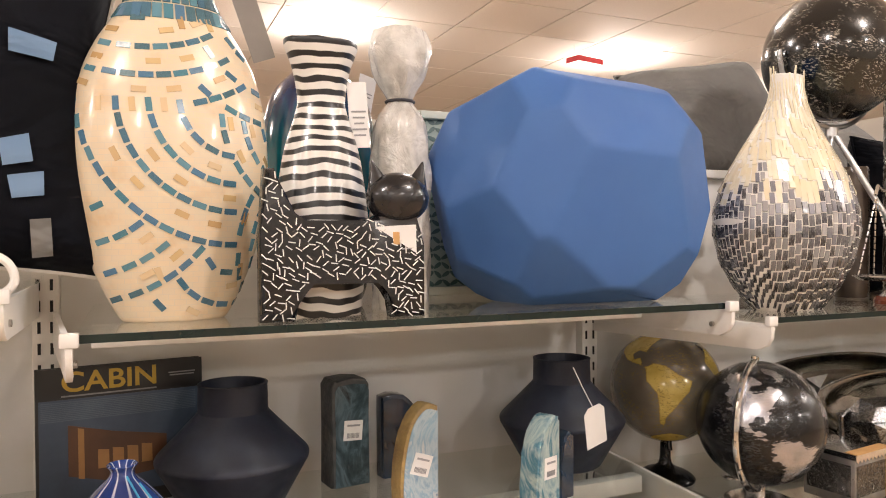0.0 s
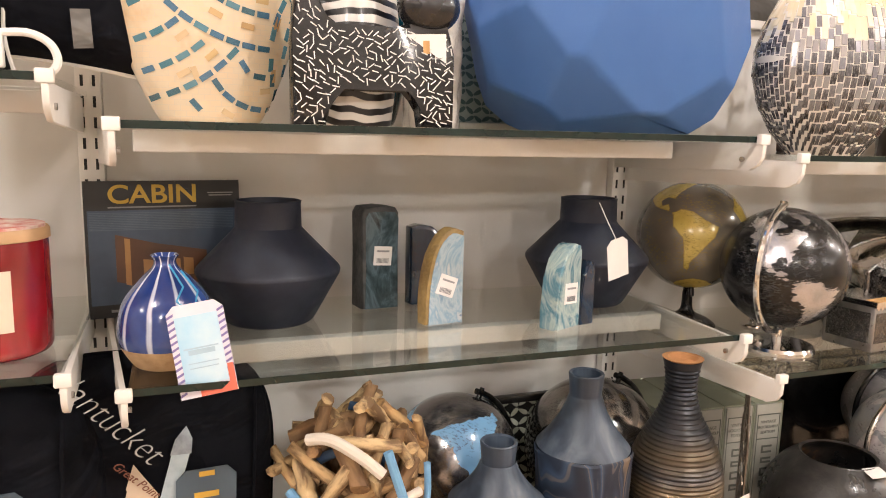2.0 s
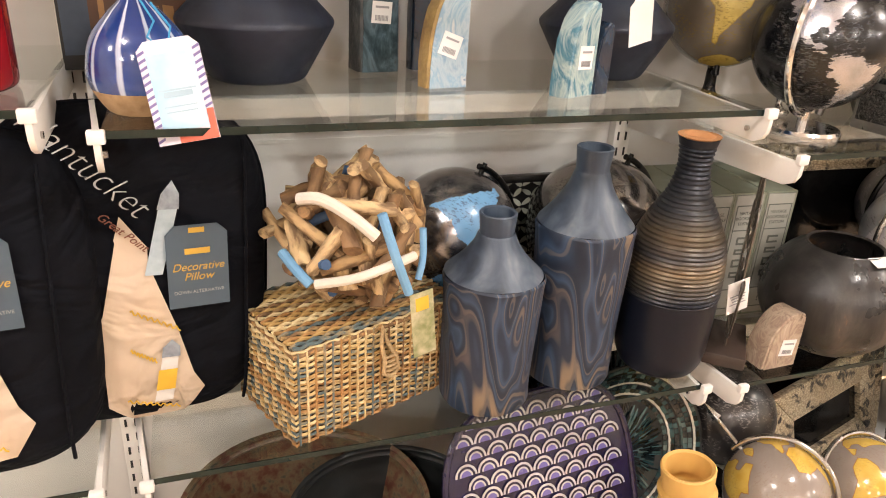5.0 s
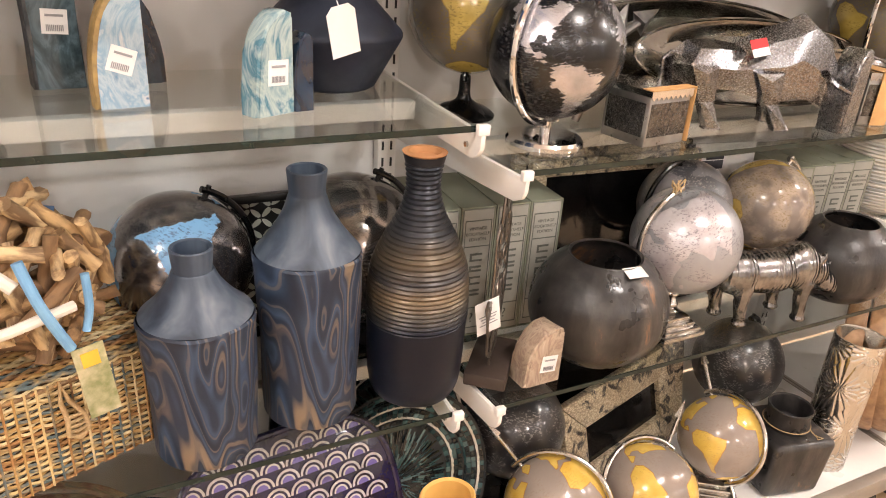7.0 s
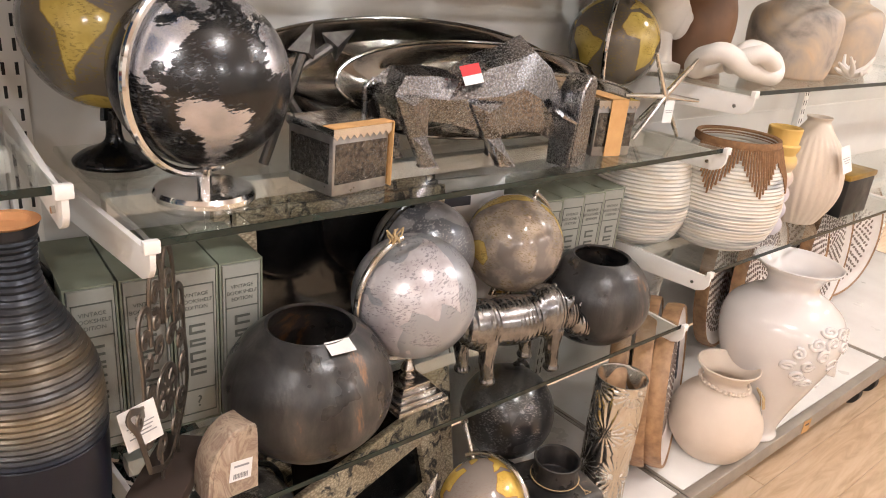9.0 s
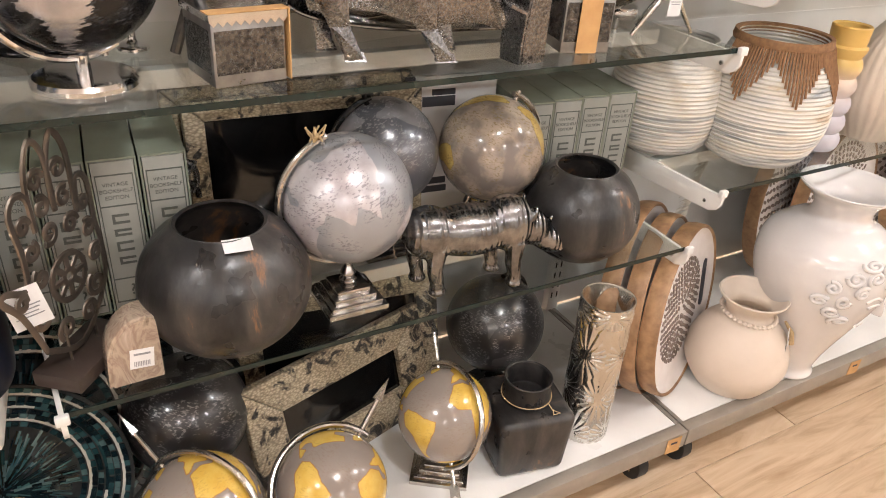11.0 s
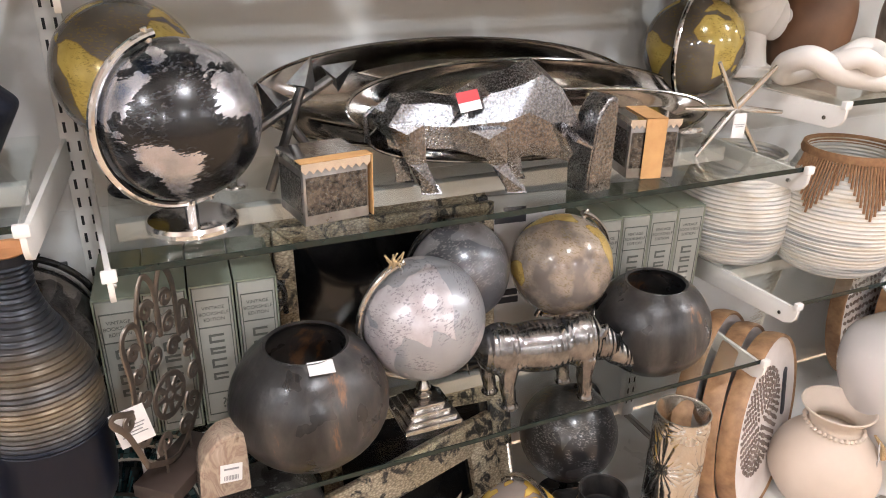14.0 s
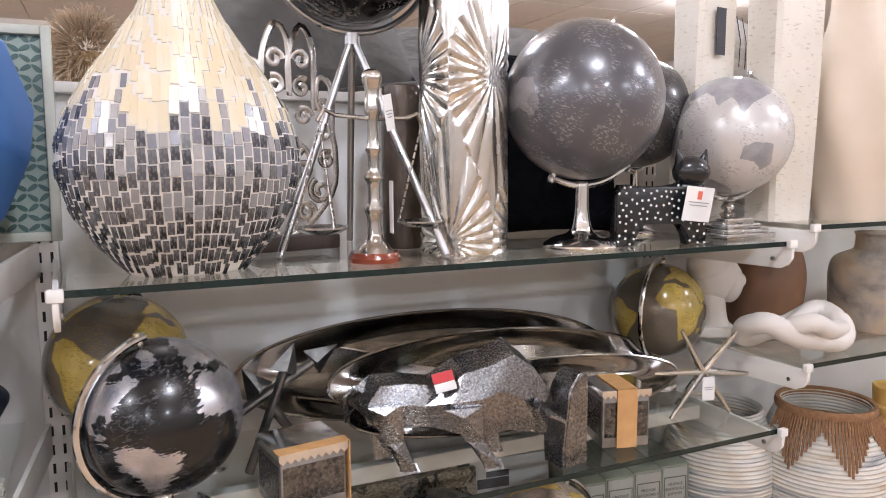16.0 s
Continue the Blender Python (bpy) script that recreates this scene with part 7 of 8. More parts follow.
def boxed_game(x, y, z, label, rz=0.0):
    """A book-shaped game in a slipcase; the spine faces -y."""
    g = thing("boxed_game", x, y, z, label, "boxed game", "book-shaped boxed games", rz)
    w, d, h = 0.067, 0.185, 0.262
    sl = bmesh.new()
    box(-w / 2, 0, 0, -w / 2 + 0.003, d, h, bm=sl)
    box(w / 2 - 0.003, 0, 0, w / 2, d, h, bm=sl)
    box(-w / 2 + 0.003, 0, h - 0.003, w / 2 - 0.003, d, h, bm=sl)
    box(-w / 2 + 0.003, 0, 0, w / 2 - 0.003, d, 0.003, bm=sl)
    part("slipcase", sl, BOXTOP, g, "sage green slipcase")
    part("spine", slab([(-w / 2 + 0.004, 0.004), (w / 2 - 0.004, 0.004), (w / 2 - 0.004, h - 0.004), (-w / 2 + 0.004, h - 0.004)], -0.002, d - 0.02, bevel=0.0025), SPINE, g, "grey-green cloth spine")
    fr = bmesh.new()
    for a, b, c_, d_ in ((-0.026, 0.236, 0.026, 0.238), (-0.026, 0.186, 0.026, 0.188), (-0.026, 0.018, 0.026, 0.020), (-0.026, 0.018, -0.0245, 0.238), (0.0245, 0.018, 0.026, 0.238), (-0.026, 0.060, 0.026, 0.062)):
        box(a, -0.0026, b, c_, -0.0018, d_, bm=fr)
    part("border", fr, SPINE_INK, g)
    for k, t in enumerate(("VINTAGE", "BOOKSHELF", "EDITION")):
        words(t, 0.0085, SPINE_INK, g, pose(0, -0.0022, 0.219 - k * 0.0105), "lettering")
    # the title: four plain letter-sized blocks down the spine
    for zc, ww in ((0.165, 0.016), (0.142, 0.012), (0.118, 0.017), (0.093, 0.013)):
        bm = bmesh.new()
        box(-0.012, -0.0026, zc - ww / 2, 0.012, -0.0018, zc - ww / 2 + 0.004, bm=bm)
        box(-0.012, -0.0026, zc + ww / 2 - 0.004, 0.012, -0.0018, zc + ww / 2, bm=bm)
        box(-0.012, -0.0026, zc - ww / 2 + 0.004, -0.008, -0.0018, zc + ww / 2 - 0.004, bm=bm)
        part("title_block", bm, SPINE_INK, g)
    words("?", 0.028, SPINE_INK, g, pose(0, -0.0022, 0.030), "lettering")
    return g


g0 = boxed_game(1.186, 1.172, Z["b2s3"], "sage green book-shaped boxed game in a slipcase", -4)
for bx, by in ((1.256, 1.169), (1.326, 1.166), (1.396, 1.163)):
    copy_thing(g0, pose(bx, by, Z["b2s3"], 0, 0, -4))
for bx in (2.085, 2.155, 2.225, 2.295):
    copy_thing(g0, pose(bx, 1.165, Z["b2s3"], 0, 0, -8))

SNAKE = Mat("snakeskin_print", 0.34, 0.1)
vo = SNAKE.node("ShaderNodeTexVoronoi", Vector=SNAKE.stretch(1, 1, 1.8), Scale=150.0)
SNAKE.base(SNAKE.mix(SNAKE.ramp(SNAKE.noise(26, 4, 0.6, 1.0), [(0.52, (0, 0, 0)), (0.60, (1, 1, 1))]), SNAKE.ramp(vo.outputs["Distance"], [(0.2, (0.62, 0.53, 0.37)), (0.7, (0.30, 0.24, 0.16))]),
           SNAKE.ramp(vo.outputs["Distance"], [(0.2, (0.07, 0.06, 0.05)), (0.7, (0.02, 0.018, 0.016))])))
SNAKE.bump(vo.outputs["Distance"], 0.6, 0.002)
BLACK_GLASS = plain("black_glass", (0.006, 0.006, 0.006), (0.004, 0.004, 0.004), 0.06, bump=0)


def snake_frame(x, y, z, w, h, label, rx=-8.0, rz=0.0, ry=0.0, bar=0.034, loop=False):
    f = thing("snakeskin_frame", x, y, z, label, "picture frame", "snakeskin frames", rz, rx, ry)
    part("glass_pane", box(-w / 2 + bar * 0.8, 0.004, bar * 0.8, w / 2 - bar * 0.8, 0.010, h - bar * 0.8), BLACK_GLASS, f, "black glazed centre")
    for pts in ([(-w / 2, 0), (w / 2, 0), (w / 2 - bar, bar), (-w / 2 + bar, bar)], [(-w / 2, h), (w / 2, h), (w / 2 - bar, h - bar), (-w / 2 + bar, h - bar)],
                [(-w / 2, 0), (-w / 2 + bar, bar), (-w / 2 + bar, h - bar), (-w / 2, h)], [(w / 2, 0), (w / 2 - bar, bar), (w / 2 - bar, h - bar), (w / 2, h)]):
        part("frame_bar", slab(pts, -0.010, 0.012, bevel=0.004), SNAKE.m, f, "snakeskin-print moulding")
    if loop:
        part("coiled_handle", tube([(-w / 2 - 0.004 + 0.016 * math.cos(t / 5), -0.012, h * 0.42 + 0.02 * math.sin(t / 5) + 0.0012 * t) for t in range(0, 62)], 0.0055, 8), DARK_SILVER, f, "coiled snake ornament")
    return f


snake_frame(1.672, 1.275, Z["b2s3"], 0.44, 0.285, "snakeskin-print frame with black glass and coiled snake", -6, -3, 0, 0.036, True)
snake_frame(1.655, 1.315, Z["b2s3"], 0.46, 0.30, "tall snakeskin-print frame standing behind another", -3, -3, 0, 0.03)
snake_frame(1.690, 1.120, DECK, 0.44, 0.245, "snakeskin-print frame leaning on the base deck", -16, 17, 0, 0.075)
snake_frame(1.72, 1.235, DECK, 0.44, 0.30, "long snakeskin-print frame on the base deck", -14, -6, 0, 0.05)
bmf = thing("picture_book", 1.965, 1.275, Z["b2s3"], "white book with black spine and bold black print", "book", rz=-6, rx=-4)
part("pages", box(-0.09, 0.002, 0, 0.092, 0.016, 0.288), PAPER, bmf)
part("cover", box(-0.094, 0.0, 0, 0.095, 0.002, 0.29), PAPER, bmf, "white cover")
part("spine", box(-0.099, -0.0006, 0, -0.080, 0.018, 0.2905), INK, bmf, "black spine")
bars([(-0.04, 0.075, 0.06, 0.014), (-0.04, 0.057, 0.064, 0.014), (-0.03, 0.24, 0.07, 0.02), (-0.02, 0.258, 0.05, 0.012)], bmf, INK, pose(0, -0.0003, 0))
for zc, hh in ((0.25, 0.06), (0.16, 0.07)):
    bars([(-0.0895, zc, 0.007, hh)], bmf, PAPER, pose(0, -0.001, 0))


def blob(bm, c, r, rot=0.0):
    e = bmesh.ops.create_uvsphere(bm, u_segments=24, v_segments=16, radius=1)["verts"]
    bmesh.ops.scale(bm, vec=r, verts=e)
    bmesh.ops.rotate(bm, verts=e, cent=(0, 0, 0), matrix=Matrix.Rotation(radians(rot), 3, "Y"))
    bmesh.ops.translate(bm, vec=c, verts=e)


RHINO = Mat("polished_cast_silver", 0.2, 1.0)
RHINO.base(RHINO.ramp(RHINO.noise(40, 4), [(0.35, (0.15, 0.15, 0.155)), (0.65, (0.32, 0.32, 0.325))]))
wv_ = RHINO.node("ShaderNodeTexWave", Vector=RHINO.stretch(1, 0.3, 0.35), Scale=32.0, Distortion=5.0, Detail=2.0)
RHINO.bump(wv_.outputs["Fac"], 0.26, 0.006)


def rhino(x, y, z, s, rz):
    bm = bmesh.new()
    blob(bm, (.125, 0, .105), (.088, .046, .045), 2)
    blob(bm, (.055, 0, .108), (.046, .043, .046))
    blob(bm, (.195, 0, .112), (.048, .044, .050))
    blob(bm, (.235, 0, .100), (.044, .030, .034), 25)
    blob(bm, (.275, 0, .072), (.042, .022, .024), 30)
    blob(bm, (.300, 0, .058), (.020, .018, .017), 20)
    for lx, ly in ((.045, .026), (.065, -.026), (.185, .028), (.205, -.028)):
        tube([(lx, ly, .09), (lx - .004, ly, .05), (lx + .002, ly, .022), (lx + .002, ly, .0)], 0.0165, 12, bm, r_end=0.0105)
        blob(bm, (lx + .003, ly, .007), (.0165, .0155, .008))
    for sy in (-1, 1):
        blob(bm, (.232, sy * .026, .135), (.006, .009, .016), 15)
    tube([(.010, 0, .115), (-.004, 0, .09), (.002, 0, .06)], 0.004, 8, bm, r_end=0.003)
    bmesh.ops.scale(bm, vec=(s, s, s), verts=bm.verts)
    tube([(.294, 0, .066), (.315, 0, .088), (.334, 0, .112), (.345, 0, .148)], 0.0115, 12, bm, r_end=0.0036)
    tube([(.275, 0, .086), (.284, 0, .103), (.290, 0, .120)], 0.008, 12, bm, r_end=0.0034)
    me_obj = solo("rhino_statuette", bm, RHINO.m, pose(x, y, z, 0, 0, rz), "hammered silver rhinoceros statuette", "statuette", angle=70)
    rm = me_obj.modifiers.new("fuse", "REMESH")
    rm.mode, rm.voxel_size, rm.use_smooth_shade = "VOXEL", 0.0034, True
    sm = me_obj.modifiers.new("soften", "SMOOTH")
    sm.factor, sm.iterations = 0.6, 5


rhino(1.728, 1.045, Z["b2s3"], 1.03, -10)
agate(1.297, 1.005, Z["b2s3"], 0.075, 0.105, 0.045, AG_STONE, "brown petrified stone bookend with a price sticker", 2, 1, AG_STONE, (0.012, 0.055, 6))

# ---- bay three, top shelf ----
BONE = Mat("bone_inlay", 0.4)
bone_mark = BONE.ramp(BONE.noise(1.0, 2, co=BONE.stretch(60, 60, 210, (0.0, 0.35, 0.0))), [(0.60, (0, 0, 0)), (0.70, (0.7, 0.7, 0.7))])
BONE.base(BONE.mix(bone_mark, BONE.ramp(BONE.noise(12, 4), [(0.3, (0.66, 0.61, 0.52)), (0.7, (0.74, 0.70, 0.62))]), (0.42, 0.38, 0.28)))
BONE.bump(BONE.noise(140, 3), 0.15)


def slab_vase(x, y, z, w0, w1, d, h, label, rz=0.0):
    """A tall four-sided vase that swells towards the top."""
    bm = bmesh.new()
    rings = []
    for k in range(13):
        t = k / 12
        w = w0 + (w1 - w0) * math.sin(t * math.pi * 0.62)
        e = 0.008
        rings.append([bm.verts.new((sx * (w / 2 - (e if a else 0)), sy * (d / 2 * (0.85 + 0.15 * t) - (0 if a else e)), h * t))
                      for sx, sy, a in ((-1, -1, 0), (-1, -1, 1), (1, -1, 1), (1, -1, 0), (1, 1, 0), (1, 1, 1), (-1, 1, 1), (-1, 1, 0))])
    for a, b in zip(rings, rings[1:]):
        for i in range(8):
            bm.faces.new((a[i], a[(i + 1) % 8], b[(i + 1) % 8], b[i]))
    bm.faces.new(rings[0])
    bm.faces.new(rings[-1])
    return solo("inlay_vase", bm, BONE.m, pose(x, y, z, 0, 0, rz), label, "vase", "bone inlay vases")


iv = slab_vase(2.300, 1.13, Z["b3s1"], 0.125, 0.105, 0.07, 0.46, "tall cream bone-inlay vase tapering to the top", 8)
slab_vase(2.455, 1.08, Z["b3s1"], 0.118, 0.135, 0.08, 0.50, "tall cream bone-inlay vase widening to the top", 4)
bt = part("black_tag", flat(0.026, 0.085, 0.0012), INK, iv, "black hang tag")
bt.matrix_basis = pose(-0.008, -0.042, 0.395)
TWIST = plain("cream_ceramic", (0.70, 0.60, 0.48), (0.64, 0.54, 0.42), 0.5, scale=6, bump=0.06)


def twisted(a, h):
    return 1 + 0.055 * math.sin(5 * a + h * 16)


vase("twisted_vase", 2.635, 1.06, Z["b3s1"], [(0.062, 0), (0.066, 0.005), (0.088, 0.12), (0.092, 0.20), (0.078, 0.31), (0.055, 0.40), (0.05, 0.46)], TWIST, "tall cream vase with twisted fluting", "vase", wob=twisted, seg=72)
vase("twisted_vase", 2.93, 1.10, Z["b3s1"], [(0.062, 0), (0.066, 0.005), (0.088, 0.12), (0.092, 0.20), (0.078, 0.31), (0.055, 0.40), (0.05, 0.46)], TWIST, "tall cream fluted vase further along the shelf", "vase", wob=twisted, seg=72)
pp = cushion(2.56, 1.255, Z["b3s1"], 0.44, 0.42, 0.13, WHITE_CLOTH, "white cushion with pinstripes and black curved motifs", WHITE_CLOTH, -6, 14, 4)
bm = bmesh.new()
for k in range(26):
    x = -0.20 + k * 0.016
    d = [((max(0.02, 1 - (x / 0.22) ** 4) * max(0.02, 1 - ((z - 0.21) / 0.21) ** 4)) ** 0.42) for z in (0.28, 0.40)]
    tube([(x, -0.065 * d[0] - 0.002, 0.28), (x, -0.065 * d[0] * 0.93 - 0.002, 0.34), (x, -0.065 * d[1] - 0.002, 0.40)], 0.0009, 5, bm)
for cx in (-0.12, 0.0, 0.12):
    for r in (0.02, 0.033, 0.046, 0.058):
        tube([(cx + r * math.cos(t / 8), -0.067, 0.14 + r * math.sin(t / 8)) for t in range(0, 26)], 0.0026, 5, bm)
tagged(part("stitched_pattern", bm, INK, pp), kind="stuff")

# ---- bay three, second shelf ----
CHALK = plain("chalk_white_resin", (0.74, 0.70, 0.65), (0.66, 0.62, 0.57), 0.55, scale=10, bump=0.12)
kn = thing("knot_sculpture", 2.475, 1.045, Z["b3s2"], "white knotted loop sculpture lying on the shelf", "ornament", rz=-6)


def stadium(w, d, lift, turn, n=48):
    out = []
    for k in range(n):
        t = math.tau * k / n
        x = w * (abs(math.cos(t)) ** 0.6) * (1 if math.cos(t) > 0 else -1)
        y = d * (abs(math.sin(t)) ** 0.7) * (1 if math.sin(t) > 0 else -1)
        out.append((x * math.cos(turn) - y * math.sin(turn), x * math.sin(turn) + y * math.cos(turn), 0.022 + lift * (0.5 + 0.5 * math.sin(t * 2 + 0.6))))
    return out


part("loop", tube(stadium(0.105, 0.050, 0.045, 0.0), 0.021, 16, closed=True), CHALK, kn, angle=80)
part("loop", tube([(x * 0.8 + 0.03, y * 0.7 - 0.02, z + 0.018) for x, y, z in stadium(0.105, 0.050, 0.030, 0.5)], 0.019, 16, closed=True), CHALK, kn, angle=80)

bu = bmesh.new()
for c, r in (((0, 0, 0.13), (0.042, 0.050, 0.058)), ((0, -0.03, 0.115), (0.030, 0.028, 0.045)), ((0, 0.012, 0.15), (0.046, 0.048, 0.045)), ((0, -0.052, 0.118), (0.008, 0.012, 0.016))):
    blob(bu, c, r)
tube([(0, 0.008, 0.10), (0, 0.006, 0.05), (0, 0.004, 0.02)], 0.028, 20, bu, r_end=0.036)
box(-0.045, -0.04, 0, 0.045, 0.045, 0.022, 0.004, bu)
solo("plaster_bust", bu, CHALK, pose(2.435, 1.215, Z["b3s2"], 0, 0, 55), "plain white plaster bust on a block", "statue", angle=60)

SMOKED = Mat("smoke_fired_clay", 0.55)
SMOKED.base(SMOKED.ramp(SMOKED.noise(6, 5, 0.6, 0.7), [(0.30, (0.10, 0.095, 0.09)), (0.45, (0.36, 0.31, 0.26)), (0.58, (0.50, 0.38, 0.26)), (0.72, (0.50, 0.26, 0.10))]))
SMOKED.bump(SMOKED.noise(90, 4), 0.2)
TERRA = plain("brown_clay", (0.24, 0.12, 0.06), (0.15, 0.08, 0.045), 0.5, scale=9)
JUG = [(0.085, 0), (0.095, 0.006), (0.105, 0.05), (0.108, 0.12), (0.098, 0.155), (0.066, 0.172), (0.058, 0.180), (0.056, 0.205), (0.060, 0.212)]
vase("smoke_fired_pot", 2.815, 1.10, Z["b3s2"], JUG, SMOKED.m, "grey and orange smoke-fired clay pot", "pot", "clay pots", wall=0.006)
vase("smoke_fired_pot", 3.10, 1.12, Z["b3s2"], [(r * 1.02, h * 1.05) for r, h in JUG], SMOKED.m, "orange smoke-fired clay pot with a short neck", "pot", "clay pots", wall=0.006, rz=140)
vase("brown_pot", 2.61, 1.24, Z["b3s2"], [(0.06, 0), (0.075, 0.01), (0.088, 0.10), (0.080, 0.16), (0.058, 0.20), (0.062, 0.22)], TERRA, "brown clay pot at the back of the shelf", "pot", "clay pots")
cf = thing("coral_ornament", 2.96, 0.995, Z["b3s2"], "small white branching coral ornament", "ornament")
for k in range(9):
    a = k * 0.7
    part("branch", tube([(0, 0, 0.012), (0.035 * math.cos(a), 0.03 * math.sin(a), 0.02 + 0.008 * (k % 3)), (0.07 * math.cos(a), 0.035 * math.sin(a), 0.028 + 0.016 * (k % 3))], 0.009, 8, r_end=0.003), CHALK, cf)

# ---- bay three, third shelf ----
WASH = Mat("ribbed_whitewash", 0.6)
WASH.base(WASH.ramp(WASH.noise(3.0, 6, 0.62, 0.5, co=WASH.stretch(1.2, 1.2, 14)), [(0.34, (0.22, 0.235, 0.24)), (0.43, (0.46, 0.455, 0.43)), (0.52, (0.66, 0.63, 0.57)), (0.60, (0.60, 0.55, 0.46)), (0.66, (0.46, 0.34, 0.21))]))
JUTE = plain("jute_fringe", (0.30, 0.16, 0.07), (0.20, 0.10, 0.045), 0.8, scale=120, bump=0.5, bscale=300)


def ribbed_profile(points, pitch=0.0085, depth=0.0015, step=0.0021):
    base = smooth(points, 12)
    zs, rs = [p[1] for p in base], [p[0] for p in base]
    out = []
    for zz in np.arange(zs[0], zs[-1], step):
        out.append((float(np.interp(zz, zs, rs)) + depth * math.sin(zz * math.tau / pitch), float(zz)))
    return out


def rope_pot(x, y, z, s, label, rz=0.0, fringe=True):
    """A whitewashed ribbed pot with a zigzag fringe of jute cords under the rim."""
    pt = [(0.085 * s, 0), (0.108 * s, 0.018 * s), (0.128 * s, 0.065 * s), (0.134 * s, 0.115 * s), (0.122 * s, 0.185 * s), (0.100 * s, 0.24 * s), (0.094 * s, 0.262 * s)]
    p = thing("rope_pot", x, y, z, label, "pot", "whitewashed ribbed pots", rz)
    pr = ribbed_profile(pt)
    part("body", lathe(hollow(pr, 0.007, 0.10), 64), WASH.m, p)
    if not fringe:
        return p
    part("rim_wrap", lathe([(0.097 * s, 0.246 * s), (0.100 * s, 0.256 * s), (0.097 * s, 0.268 * s), (0.089 * s, 0.266 * s), (0.088 * s, 0.25 * s)], 56), JUTE, p, "brown jute rim")
    n = 110
    for k in range(n):
        a = math.tau * k / n
        if math.sin(a) > 0.55:
            continue
        f = abs(((k / n * 7) % 1.0) - 0.5) * 2
        top = 0.252 * s
        low = top - s * (0.022 + 0.085 * (1 - f))
        pts = []
        for j in range(4):
            zz = top + (low - top) * j / 3
            r = radius_at(pt, zz) + 0.0035
            pts.append((r * math.cos(a), r * math.sin(a), zz))
        part("jute_cord", tube(pts, 0.0026 * s, 5), JUTE, p)
    return p


rope_pot(2.620, 1.075, Z["b3s3"], 1.0, "whitewashed ribbed pot with a zigzag jute fringe", 10)
rope_pot(2.455, 1.205, Z["b3s3"], 0.92, "whitewashed ribbed pot with grey and tan bands", 60, False)
YB = Mat("yellow_to_lilac", 0.5)
YB.base(YB.ramp(YB.math("MULTIPLY", YB.axis(2), 3.4), [(0.35, (0.55, 0.52, 0.56)), (0.55, (0.62, 0.50, 0.40)), (0.68, (0.62, 0.42, 0.13)), (1.0, (0.64, 0.40, 0.10))]))
YV = Mat("yellow_to_blue", 0.5)
YV.base(YV.ramp(YV.math("MULTIPLY", YV.axis(2), 3.4), [(0.35, (0.03, 0.10, 0.20)), (0.52, (0.12, 0.28, 0.36)), (0.64, (0.55, 0.42, 0.18)), (0.75, (0.66, 0.41, 0.11)), (1.0, (0.70, 0.42, 0.12))]))


def ringed_vase(x, y, z, r, h, material, label, rx=0.0, ry=0.0):
    pts = []
    for k in range(60):
        t = k / 59
        ring = abs(math.sin(t * math.pi * 6.5)) ** 0.7 if t < 0.86 else 0.35 + 0.4 * (t - 0.86) / 0.14
        pts.append((r * (0.78 + 0.22 * ring + 0.18 * (1 - t)), h * t))
    pr = hollow(pts, 0.008, 0.07)
    solo("ringed_vase", lathe(pr, 48), material, pose(x, y, z, rx, ry), label, "vase", "stacked ring vases")


ringed_vase(2.812, 1.055, Z["b3s3"], 0.044, 0.275, YB.m, "yellow to lilac vase of stacked rings")
FLUTE = plain("fluted_cream", (0.66, 0.57, 0.47), (0.60, 0.50, 0.40), 0.6, scale=8, bump=0.06)
fv = vase("fluted_vase", 3.005, 1.06, Z["b3s3"], [(0.050, 0), (0.062, 0.008), (0.092, 0.07), (0.098, 0.13), (0.080, 0.20), (0.040, 0.262), (0.030, 0.28), (0.034, 0.29)], FLUTE, "cream teardrop vase with vertical fluting", "vase", wob=lambda a, h: 1 + 0.03 * abs(math.sin(14 * a + h * 6)) * (h < 0.24), seg=168)
tag(fv, pose(-0.03, -0.095, 0.235, -18, -6, 0), 0.05, 0.07, 3)
gbx = thing("black_box", 3.24, 1.06, Z["b3s3"], "black lidded box with a gold leaf on top", "box")
part("body", box(-0.09, -0.07, 0, 0.09, 0.07, 0.11, 0.004), BLACK_PAINT, gbx)
part("lid", box(-0.093, -0.073, 0.11, 0.093, 0.073, 0.128, 0.004), plain("gold_paint", (0.45, 0.30, 0.07), (0.32, 0.20, 0.05), 0.35, 0.8), gbx, "gilded lid")

# ---- bay three, base deck ----
OAK = plain("mango_wood", (0.42, 0.25, 0.125), (0.20, 0.105, 0.05), 0.5, scale=30, bump=0.25)
PINK = plain("whitewash_blush", (0.76, 0.71, 0.68), (0.66, 0.60, 0.56), 0.6, scale=14, bump=0.15)
HOLE = plain("carved_recess", (0.24, 0.19, 0.16), (0.14, 0.105, 0.085), 0.8)


